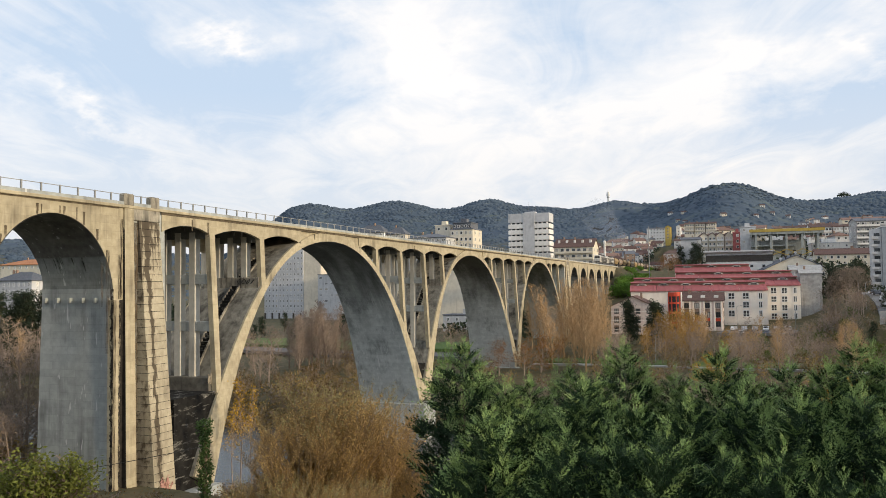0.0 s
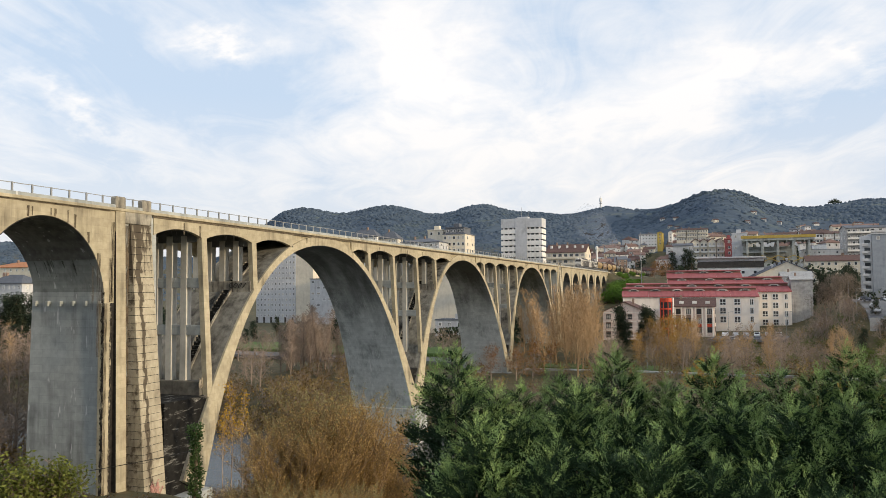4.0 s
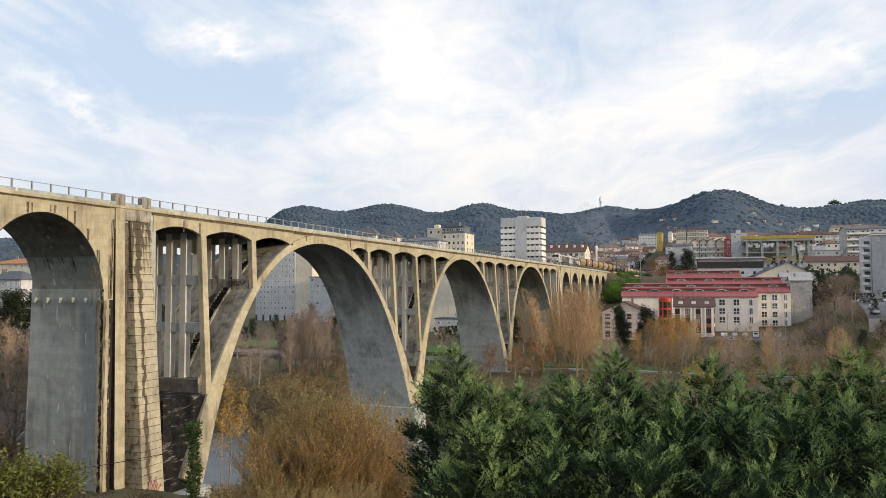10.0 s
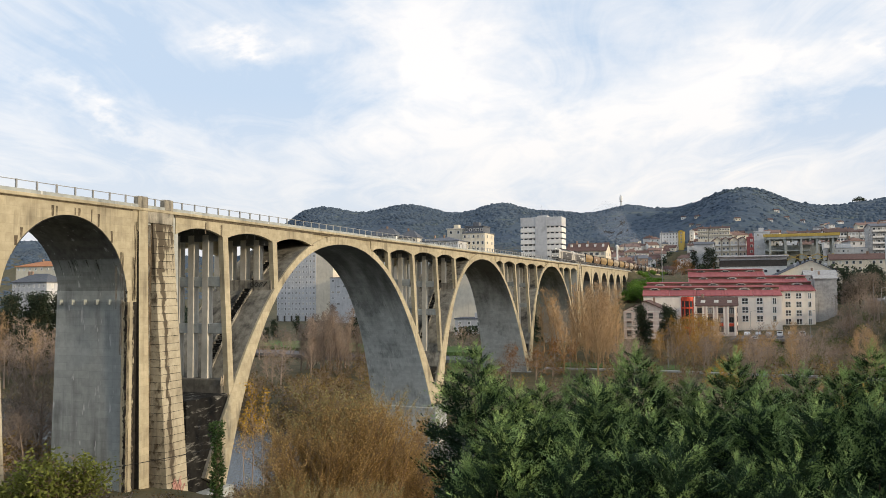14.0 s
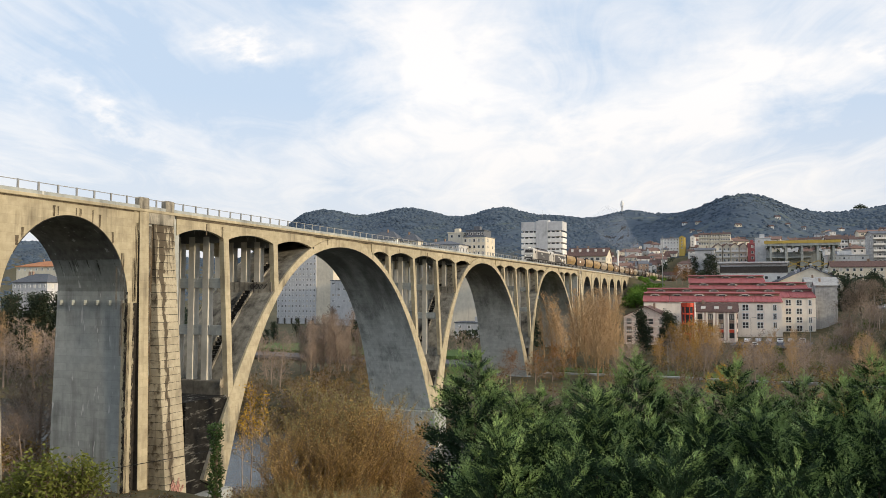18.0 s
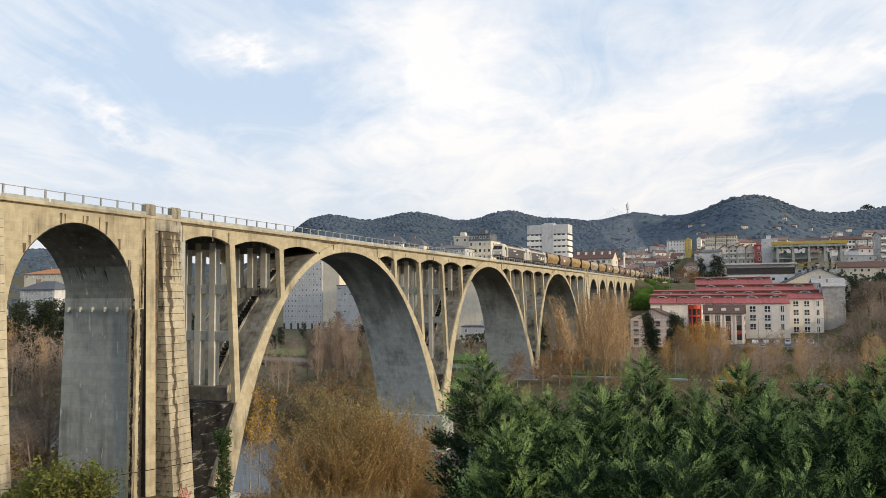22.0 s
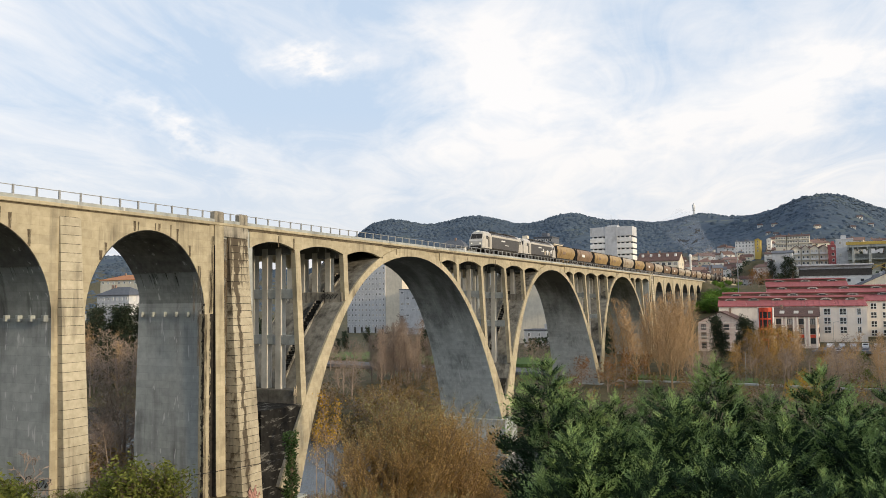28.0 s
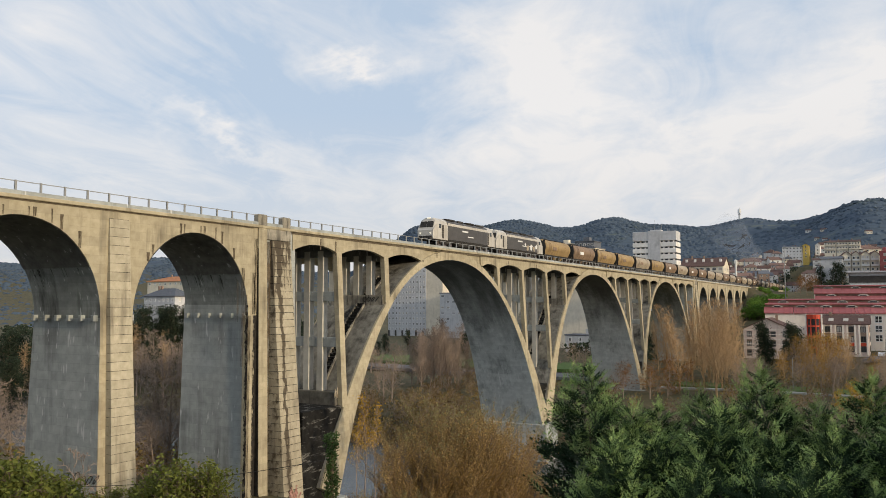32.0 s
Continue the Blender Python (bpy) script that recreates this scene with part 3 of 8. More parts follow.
def ground_z(x, y):
    r = math.hypot(x, y)
    az = math.degrees(math.atan2(x, y))
    k = smoothstep(15, 60, y)
    yy = y + k * (0.10 * (x + 54) + 2.5 * noise.noise((x * 0.02, y * 0.02, 0)))
    z = line(yy, NEAR)
    z -= 3.5 * smoothstep(-20, -58, x) * smoothstep(70, 30, yy)
    if yy > 206:
        side = smoothstep(-24, -10, az) + 0.35 * smoothstep(20, 36, x) * smoothstep(235, 255, y) * smoothstep(340, 300, y)
        # the slope starts further back where the railway runs out along its foot
        back = 140 * smoothstep(-0.5, -4.5, az) * smoothstep(425, 480, yy) * smoothstep(820, 650, yy)
        z = line(yy, LEFT_SIDE) * (1 - side) + line(yy - back, RIGHT_SIDE) * side
    z += 9.0 * smoothstep(20, 36.5, x) * smoothstep(226, 250, y) * smoothstep(335, 275, y)
    if yy > 140:
        z += 0.8 * noise.noise((x * 0.03, y * 0.03, 5))
    if r > 760:
        far = 1900 - 600 * math.exp(-((az + 0.7) / 5) ** 2)
        top = EYE_Z + far * math.tan(radians(ridge_el(az) - 0.12))
        k = smoothstep(760, far, r)
        if r < far:
            z = z * (1 - k) + top * k + 4 * k * noise.noise((x * 0.006, y * 0.006, 2))
        else:
            z = top - (r - far) * 0.10
    if y > 372 and abs(x - TRACK_X) < 40 and y < 760:
        bank = 34.5 - max(0.0, abs(x - TRACK_X) - 6.0) * 0.62
        z = max(z, bank)
        if abs(x - TRACK_X) < 7:
            z = 34.5
    return z


def build_ground():
    azs = [a for a in np.arange(-180, -72, 6.0)] + [a for a in np.arange(-72, 22, 0.42)] + [a for a in np.arange(22, 180, 6.0)]
    rad = [0.0] + list(np.geomspace(1.2, 4600, 190))
    V, F = [], []
    n = len(azs)
    for r in rad:
        for a in azs:
            x, y = r * math.sin(radians(a)), r * math.cos(radians(a))
            V.append((x, y, ground_z(x, y)))
    for i in range(len(rad) - 1):
        for k in range(n):
            k2 = (k + 1) % n
            F.append((i * n + k, i * n + k2, (i + 1) * n + k2, (i + 1) * n + k))
    mb = Mesh()
    mb.v, mb.f = V, F
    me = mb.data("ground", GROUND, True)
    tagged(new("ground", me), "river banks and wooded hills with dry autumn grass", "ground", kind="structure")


def ground_material():
    """Dry grass and soil near the water; hill woodland with distance haze in its blue tones."""
    m = surface("valley_ground", (0.055, 0.058, 0.026), (0.135, 0.105, 0.055), 0.4, 0.95, 0.8, 0.03, depth=0.25)
    t = m.node_tree
    b = t.nodes["Principled BSDF"]
    old = b.inputs["Base Color"].links[0].from_socket
    geo = t.nodes.new("ShaderNodeNewGeometry")
    sep = t.nodes.new("ShaderNodeSeparateXYZ")
    t.links.new(geo.outputs["Position"], sep.inputs[0])
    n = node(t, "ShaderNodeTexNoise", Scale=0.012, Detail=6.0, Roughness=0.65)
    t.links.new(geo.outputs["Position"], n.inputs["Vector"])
    # woodland tones shifted to blue, haze included
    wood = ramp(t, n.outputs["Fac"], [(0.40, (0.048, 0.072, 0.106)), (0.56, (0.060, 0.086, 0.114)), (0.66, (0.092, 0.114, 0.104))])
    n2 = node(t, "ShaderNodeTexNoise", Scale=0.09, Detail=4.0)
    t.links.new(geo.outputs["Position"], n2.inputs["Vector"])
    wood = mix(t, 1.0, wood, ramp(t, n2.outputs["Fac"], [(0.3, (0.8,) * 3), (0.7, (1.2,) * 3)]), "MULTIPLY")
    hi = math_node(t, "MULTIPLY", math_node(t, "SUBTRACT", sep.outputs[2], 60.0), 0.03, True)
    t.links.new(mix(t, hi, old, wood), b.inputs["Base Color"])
    return m


GROUND = ground_material()
build_ground()


def build_water():
    V, F = [], []
    xs, ys = np.linspace(-900, 700, 60), np.linspace(40, 190, 12)
    for x in xs:
        for y in ys:
            V.append((x, y - 0.10 * (x + 54), 0.0))
    for i in range(len(xs) - 1):
        for k in range(len(ys) - 1):
            F.append((i * 12 + k, i * 12 + k + 1, (i + 1) * 12 + k + 1, (i + 1) * 12 + k))
    mb = Mesh()
    mb.v, mb.f = V, F
    tagged(new("water", mb.data("water", WATER_M, True)), "slow grey river under the viaduct", "river", kind="structure")


build_water()

# ---------------- the viaduct ----------------
XN, XF = -54.5, -63.0           # near and far face
DECK = 35.0
BATTER = 0.06
PERIOD, BAY, COLS_A = 62.92, 9.74, 72.72
ARCH_C = 100.2


def face_x(z, near=True):
    o = BATTER * max(0.0, 32.0 - z)
    return XN + o if near else XF - o


viaduct = thing("railway_viaduct", "long weathered concrete railway viaduct with tall parabolic arches over the river", "bridge")


def extrados(u):
    return EYE_Z + 7.75 - 0.0216 * u * u - 4.4e-6 * u ** 4


def intrados(u):
    return EYE_Z + 6.45 - 0.0176 * u * u - 1.72e-5 * u ** 4


def arch_barrel(yc):
    """The parabolic barrel: front and back faces, soffit and back."""
    mb, n = Mesh(), 64
    lo, hi = [], []
    for i in range(n + 1):
        w = -1 + 2 * i / n
        ui, ue = 29.3 * w, 32.2 * w
        lo.append((yc + ui, max(intrados(ui), 6.0)))
        hi.append((yc + ue, max(extrados(ue), 6.0)))
    P, F = [], []
    for (yl, zl), (yh, zh) in zip(lo, hi):
        P += [(face_x(zl), yl, zl), (face_x(zh), yh, zh), (face_x(zh, False), yh, zh), (face_x(zl, False), yl, zl)]
    for i in range(n):
        a, b = 4 * i, 4 * i + 4
        for k in range(3):
            F.append((a + k, b + k, b + k + 1, a + k + 1))
    F += [(0, 1, 2, 3), (4 * n + 3, 4 * n + 2, 4 * n + 1, 4 * n)]
    mb.add(P, F)
    S, G = [], []
    for yl, zl in lo:
        S += [(face_x(zl) - 0.01, yl, zl), (face_x(zl, False) + 0.01, yl, zl)]
    rib = part("arch_barrel", mb, CONC, viaduct, "pale concrete parabolic arch")
    B, H2 = [], []
    for yh, zh in hi:
        B += [(face_x(zh) - 0.25, yh, zh + 0.02), (face_x(zh, False) + 0.25, yh, zh + 0.02)]
    for i in range(n):
        H2.append((2 * i, 2 * i + 1, 2 * i + 3, 2 * i + 2))
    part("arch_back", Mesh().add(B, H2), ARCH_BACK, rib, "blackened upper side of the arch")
    part("arch_soffit", Mesh().add(S, [(2 * i, 2 * i + 1, 2 * i + 3, 2 * i + 2) for i in range(n)]), SOFFIT, rib, "grey underside with white drip marks, painted shade darkening the crown")
    return rib


def column(y, x, z0, z1, wy, wx):
    me = Mesh()
    o0, o1 = (BATTER * max(0, 32 - z0), BATTER * max(0, 32 - z1)) if abs(x - XN) < 1 else (0, 0)
    me.frustum([(x + o0, y - wy, z0), (x + o0, y + wy, z0), (x + o0 - wx, y + wy, z0), (x + o0 - wx, y - wy, z0)],
               [(x + o1, y - wy, z1), (x + o1, y + wy, z1), (x + o1 - wx, y + wy, z1), (x + o1 - wx, y - wy, z1)])
    part("column", me, CONC if abs(x - XN) < 1 else INNER, viaduct)


COL_X = [XN - 0.02 - 1.95 * i for i in range(5)]


def column_row(y, zfoot, beams=()):
    for i, x in enumerate(COL_X):
        column(y, x, zfoot, 33.2, 0.46, 0.62 if i == 0 else 0.78)
    for z in beams:
        for i in range(4):
            part("cross_beam", Mesh().box(COL_X[i + 1] - 0.02, COL_X[i] - 0.60 + (BATTER * max(0, 32 - z) if i == 0 else 0), y - 0.42, y + 0.42, z - 0.55, z + 0.55, 0.04), CONC_GREY, viaduct)
    # dark concrete stands in for the shade under the deck
    part("cap_beam", Mesh().box(XF + 0.15, XN - 0.25, y - 0.40, y + 0.40, 32.5, 34.2, 0.05), CROWN_AND_UNDERDECK, viaduct)


def girder_bay(y0, y1, rise=0.85, drop=1.5):
    """Edge girder of one bay, with a segmental soffit, on both faces."""
    n = 12
    low, crown = 32.75, 32.75 + rise
    arc = []
    for i in range(n + 1):
        w = -1 + 2 * i / n
        arc.append((y0 + (y1 - y0) * i / n, crown - rise * w * w))
    poly = arc + [(y1, DECK - 0.3), (y0, DECK - 0.3)]
    part("edge_girder", Mesh().extrude_x(poly, XN - 0.45, XN), CONC, viaduct)
    # the girder on the far face hangs lower
    part("edge_girder", Mesh().extrude_x([(y, z - drop) for y, z in arc] + poly[-2:], XF, XF + 0.45), CONC, viaduct)
    for i in range(1, 4):
        # same dark tone, underdeck shade put into the colour
        part("floor_beam", Mesh().box(XF + 0.45, XN - 0.45, y0 + (y1 - y0) * i / 4 - 0.15, y0 + (y1 - y0) * i / 4 + 0.15, 33.7, 34.6), CROWN_AND_UNDERDECK, viaduct)


def spandrel_wall(yc, half):
    n = 24
    low = []
    for i in range(n + 1):
        u = -half + 2 * half * i / n
        low.append((yc + u, max(extrados(u) - 0.15, 32.75)))
    poly = low + [(yc + half, DECK - 0.3), (yc - half, DECK - 0.3)]
    for x0, x1 in ((XN - 0.65, XN - 0.22), (XF + 0.22, XF + 0.65)):
        part("spandrel_wall", Mesh().extrude_x(poly, x0, x1), CONC, viaduct)


def main_arches():
    for i in range(3):
        o = i * PERIOD
        yc = ARCH_C + o
        arch_barrel(yc)
        a, b = COLS_A + o, COLS_A + BAY + o
        e = a + PERIOD - 10.72
        d = e - BAY
        column_row(a, extrados(a - yc) - 0.3, (28.0, 22.8))
        column_row(b, extrados(b - yc) - 0.3)
        column_row(d, extrados(d - yc) - 0.3)
        column_row(e, extrados(e - yc) - 0.3, (28.2, 23.4))
        girder_bay(a, b)
        girder_bay(b, yc - 8.6, 0.75, 0.6)
        girder_bay(yc + 8.6, d, 0.7, 0.6)
        girder_bay(d, e)
        if i < 2:
            girder_bay(e, e + 10.72)
        mid = (b + d) / 2
        spandrel_wall(yc, 8.61)
        # foot blocks in the river
        for s in (-1, 1):
            y0, y1 = sorted((yc + s * 28.7, yc + s * 34.2))
            if s < 0 or i == 2:
                if i > 0 and s < 0:
                    y0 = yc - PERIOD + 28.7
                part("footing", Mesh().box(XF - 2.4, XN + 2.4, y0, y1, -2.0, 6.3, 0.12), CONC_GREY, viaduct, "pale concrete footing at the water line")
            out = yc + s * (34.6 if s < 0 and i == 0 else 31.6)
            web = [(out, 4.0), (yc + s * 30.2, 4.0), (yc + s * 29.6, 8.0), (yc + s * 28.6, 12.0), (yc + s * 27.7, 15.8), (out, 15.8)]
            if (s > 0 and i < 2) or (s < 0 and i > 0):
                web = [(p, min(q, 13.0)) for p, q in web[:4]] + [(yc + s * 28.4, 13.0), (out, 13.0)]
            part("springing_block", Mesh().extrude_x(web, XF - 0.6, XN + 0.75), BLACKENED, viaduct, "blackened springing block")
    for i in range(2):
        y = COLS_A + BAY + i * PERIOD
        z = extrados(y - ARCH_C - i * PERIOD)
        part("pedestal", Mesh().box(XF + 0.3, XN - 0.12, y - 0.62, y + 0.62, z - 1.1, z + 0.75, 0.05), CONC_OLD, viaduct, "stained pedestal under the columns")
    first = COLS_A
    part("plinth", Mesh().box(XF - 0.3, XN + 0.25, first - 0.9, first + 0.5, 15.7, 17.3, 0.06), COURSE_DARK, viaduct, "stained plinth under the first columns")
    girder_bay(64.6, first, 0.85)
    girder_bay(COLS_A + 3 * PERIOD - 10.72, 261.0, 0.85)


main_arches()


def stair(yc, u0, u1, x0, x1, n):
    for i in range(n):
        u = u0 + (u1 - u0) * i / n
        z = extrados(u)
        y = yc + u
        part("step", Mesh().box(x0, x1, y - 0.20, y + 0.34, z - 0.35, z + 0.20, 0.02), BLACKENED, viaduct)
    for x in (x0 - 0.12, x1 + 0.02):
        P = [(x, yc + u0 + (u1 - u0) * i / 10, extrados(u0 + (u1 - u0) * i / 10) + 0.15) for i in range(11)]
        part("stair_kerb", Mesh().tube(P, [0.16] * 11, 4), CONC_OLD, viaduct)


stair(ARCH_C, -26.0, -13.5, -58.4, -57.4, 34)
stair(ARCH_C + PERIOD, -26.0, -16.0, -58.4, -57.4, 26)


def round_arch(yc, half, rise, spring, pier_l, pier_r):
    """One vault of the approach spans between pier centre lines: spandrel walls, vault."""
    n = 28
    arc = [(yc - half * math.cos(math.pi * i / n), spring + rise * math.sin(math.pi * i / n)) for i in range(n + 1)]
    poly = [(pier_l, spring)] + arc + [(pier_r, spring), (pier_r, DECK - 0.3), (pier_l, DECK - 0.3)]
    wall = part("vault_wall", Mesh().extrude_x(poly, XF, XN), CONC, viaduct, "pale concrete wall over a round arch")
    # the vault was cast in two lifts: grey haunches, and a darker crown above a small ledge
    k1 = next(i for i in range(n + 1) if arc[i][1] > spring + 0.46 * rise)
    for a, b, mat, lab, o in ((0, k1, VAULT_SIDE, "grey haunch of the vault", 0.004), (k1, n - k1, CROWN_AND_UNDERDECK, "dark stained crown of the vault", 0.06), (n - k1, n, VAULT_SIDE, "grey haunch of the vault", 0.004)):
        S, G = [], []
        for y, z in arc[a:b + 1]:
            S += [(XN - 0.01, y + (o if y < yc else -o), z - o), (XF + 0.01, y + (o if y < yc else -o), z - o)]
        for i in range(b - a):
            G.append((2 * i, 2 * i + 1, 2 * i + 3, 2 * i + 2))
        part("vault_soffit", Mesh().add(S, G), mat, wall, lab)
    if yc > 15 and yc < 60:
        rn = random.Random(int(yc))
        for k in range(9):
            x, w, m = XN - 0.4 - 7.6 * rn.random() ** 0.8, rn.uniform(0.02, 0.12), rn.choice([1, 1, 2, 2])
            D = []
            for i in range(m + 1):
                y, z = arc[n - k1 + i]
                ww = w * (1 - 0.6 * i / m)
                D += [(x - ww, y - 0.012, z - 0.012), (x + ww, y - 0.012, z - 0.012)]
            part("drip_stain", Mesh().add(D, [(2 * i, 2 * i + 1, 2 * i + 3, 2 * i + 2) for i in range(m)]), STAIN, wall, "black drip below the ledge")
    for s in (-1, 1):
        y, z = arc[k1][0] if s < 0 else arc[n - k1][0], arc[k1][1]
        part("ledge", Mesh().box(XF + 0.02, XN - 0.02, min(y, y - s * 0.09), max(y, y - s * 0.09), z - 0.04, z + 0.05, 0.01), VAULT_SIDE, wall, "dark ledge across the vault")
    for s in (-1, 1):
        for k in range(6):
            x = XN - 0.35 - k * 1.52
            y = yc + s * (half - 0.0)
            part("corbel", Mesh().box(x - 0.28, x + 0.06, min(y, y - s * 0.42), max(y, y - s * 0.42), spring - 0.28, spring + 0.22, 0.03), CONC_GREY, wall)


def pier(y0, y1, top, foot, mat=None):
    b = 0.014 * (top - foot)
    mb = Mesh().frustum([(XN + b * 2.2, y0 - b, foot), (XN + b * 2.2, y1 + b, foot), (XF - b * 2.2, y1 + b, foot), (XF - b * 2.2, y0 - b, foot)],
                        [(XN, y0, top), (XN, y1, top), (XF, y1, top), (XF, y0, top)])
    return part("pier", mb, CONC_GREY, viaduct, "formwork-marked concrete pier in the shaded grey tone")


def coursed_buttress(y0, y1, xt, xb, zt, zb, grow, h=0.72, name="buttress", joint=0.03, mat=None):
    """A battered strip of concrete courses with open joints."""
    n = int(round((zt - zb) / h))
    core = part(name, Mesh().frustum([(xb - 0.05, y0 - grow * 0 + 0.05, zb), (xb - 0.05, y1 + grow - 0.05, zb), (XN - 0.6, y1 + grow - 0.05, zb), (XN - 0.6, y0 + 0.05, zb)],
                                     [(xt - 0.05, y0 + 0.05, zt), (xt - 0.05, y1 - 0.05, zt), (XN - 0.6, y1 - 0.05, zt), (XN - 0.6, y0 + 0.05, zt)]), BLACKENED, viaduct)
    for i in range(n):
        za, zc = zb + (zt - zb) * i / n, zb + (zt - zb) * (i + 1) / n - joint
        ta, tc = (zt - za) / (zt - zb), (zt - zc) / (zt - zb)
        xa, xc = xt + (xb - xt) * ta, xt + (xb - xt) * tc
        ga, gc = grow * ta, grow * tc
        part("course", Mesh().frustum([(xa, y0, za), (xa, y1 + ga, za), (XN - 0.3, y1 + ga, za), (XN - 0.3, y0, za)],
                                      [(xc, y0, zc), (xc, y1 + gc, zc), (XN - 0.3, y1 + gc, zc), (XN - 0.3, y0, zc)]), mat or COURSE, core)


def approach_spans():
    half, rise, spring = 6.78, 7.58, 26.0
    c0, step = 51.27, 16.62
    for i in range(4):
        yc = c0 - i * step
        round_arch(yc, half, rise, spring, yc - step / 2, yc + step / 2 if i else 58.6)
    for i in range(4):
        ym = c0 - (i + 0.5) * step
        foot = 11.0 if i == 0 else 13.0 + i
        pier(ym - 1.53, ym + 1.53, spring, foot - 1.5)
        # thin front edge of the pier, in the warmer sunlit copy of the concrete
        part("pier_edge", Mesh().frustum([(XN + 0.55, ym - 1.75, foot - 1.5), (XN + 0.55, ym + 1.8, foot - 1.5), (XN - 0.1, ym + 1.8, foot - 1.5), (XN - 0.1, ym - 1.75, foot - 1.5)],
                                         [(XN + 0.02, ym - 1.53, spring), (XN + 0.02, ym + 1.53, spring), (XN - 0.1, ym + 1.53, spring), (XN - 0.1, ym - 1.53, spring)]), CONC, viaduct, "sunlit front of the pier")
        coursed_buttress(ym - 1.0, ym + 0.92, XN + 0.10, XN + 1.30, 34.0, foot, 0.45)
    # far approach, six more arches to the abutment
    step2, h2 = 17.4, 7.1
    for i in range(6):
        yc = 269.0 + step2 * (i + 0.5)
        round_arch(yc, h2, 7.4, 25.6, yc - step2 / 2, yc + step2 / 2)
        ym = 269.0 + step2 * (i + 1)
        pier(ym - 1.6, ym + 1.6, 25.6, 5.0)
        coursed_buttress(ym - 1.0, ym + 1.0, XN + 0.1, XN + 1.4, 33.8, 6.0, 0.6, 1.4)
    part("abutment", Mesh().box(XF, XN, 372.6, 384.0, 6.0, DECK - 0.3, 0.1), CONC, viaduct)


approach_spans()


def great_pier(y0, foot, mirror=False):
    """The massive pier between the approach spans and the first parabolic arch: hollow shaft, two capped pilasters, a coursed buttress."""
    y1 = y0 + 7.0
    part("pier_shaft", Mesh().frustum([(XN + 0.02, y0 - 0.30, foot), (XN + 0.02, y1 + 0.3, foot), (XF - 0.5, y1 + 0.3, foot), (XF - 0.5, y0 - 0.30, foot)],
                                      [(XN - 0.1, y0, 34.7), (XN - 0.1, y1, 34.7), (XF, y1, 34.7), (XF, y0, 34.7)]), CONC_GREY, viaduct)
    part("pier_edge", Mesh().box(XN - 0.3, XN + 0.42, y0 - 0.42, y0 + 0.52, foot, 26.0, 0.05), CONC, viaduct, "streaked front edge of the great pier")
    part("pier_face", Mesh().box(XN - 0.3, XN - 0.004, y0 + 0.56, y0 + 1.17, 26.0, 34.68), CONC, viaduct, "stained strip beside the pilaster")
    for ya, yb in ((y0 + 0.50, y0 + 1.20), (y0 + 2.36, y0 + 3.12)):
        part("gutter", Mesh().box(XN - 0.2, XN + 0.03, ya, yb, foot, 26.0 if ya < y0 + 1 else 33.4), BLACK_DAMP if ya < y0 + 1 else DRAIN, viaduct, "black-stained recess")
    p = part("pilaster", Mesh().frustum([(XN + 0.68, y0 + 1.18, foot), (XN + 0.68, y0 + 2.50, foot), (XN - 0.2, y0 + 2.55, foot), (XN - 0.2, y0 + 1.18, foot)],
                                        [(XN + 0.14, y0 + 1.18, 34.9), (XN + 0.14, y0 + 2.38, 34.9), (XN - 0.2, y0 + 2.38, 34.9), (XN - 0.2, y0 + 1.18, 34.9)]), CONC, viaduct)
    part("damp_side", Mesh().add([(XN - 0.15, y0 + 1.176, foot), (XN + 0.60, y0 + 1.176, foot), (XN + 0.17, y0 + 1.176, 32.6), (XN - 0.15, y0 + 1.176, 33.2)], [(0, 1, 2, 3)]), BLACK_DAMP, p, "side black with damp")
    part("pilaster_cap", Mesh().box(XN - 0.55, XN + 0.22, y0 + 1.12, y0 + 2.44, 34.9, 36.1, 0.12), CONC_OLD, p, "weathered square cap")
    part("pilaster_cap", Mesh().box(XN - 0.55, XN + 0.22, y0 + 4.75, y0 + 6.0, 34.9, 36.1, 0.12), CONC_OLD, p, "weathered square cap")
    part("pier_head", Mesh().box(XN - 0.3, XN + 0.16, y0 + 2.38, y0 + 6.05, 33.6, 34.98, 0.05), CONC_OLD, viaduct)
    coursed_buttress(y0 + 3.1, y0 + 6.0, XN + 0.12, XN + 2.45, 33.6, foot, 0.05, 0.74, joint=0.045, mat=COURSE_WET if y0 < 100 else None)


great_pier(58.05, 5.0)
great_pier(261.0, 5.0)


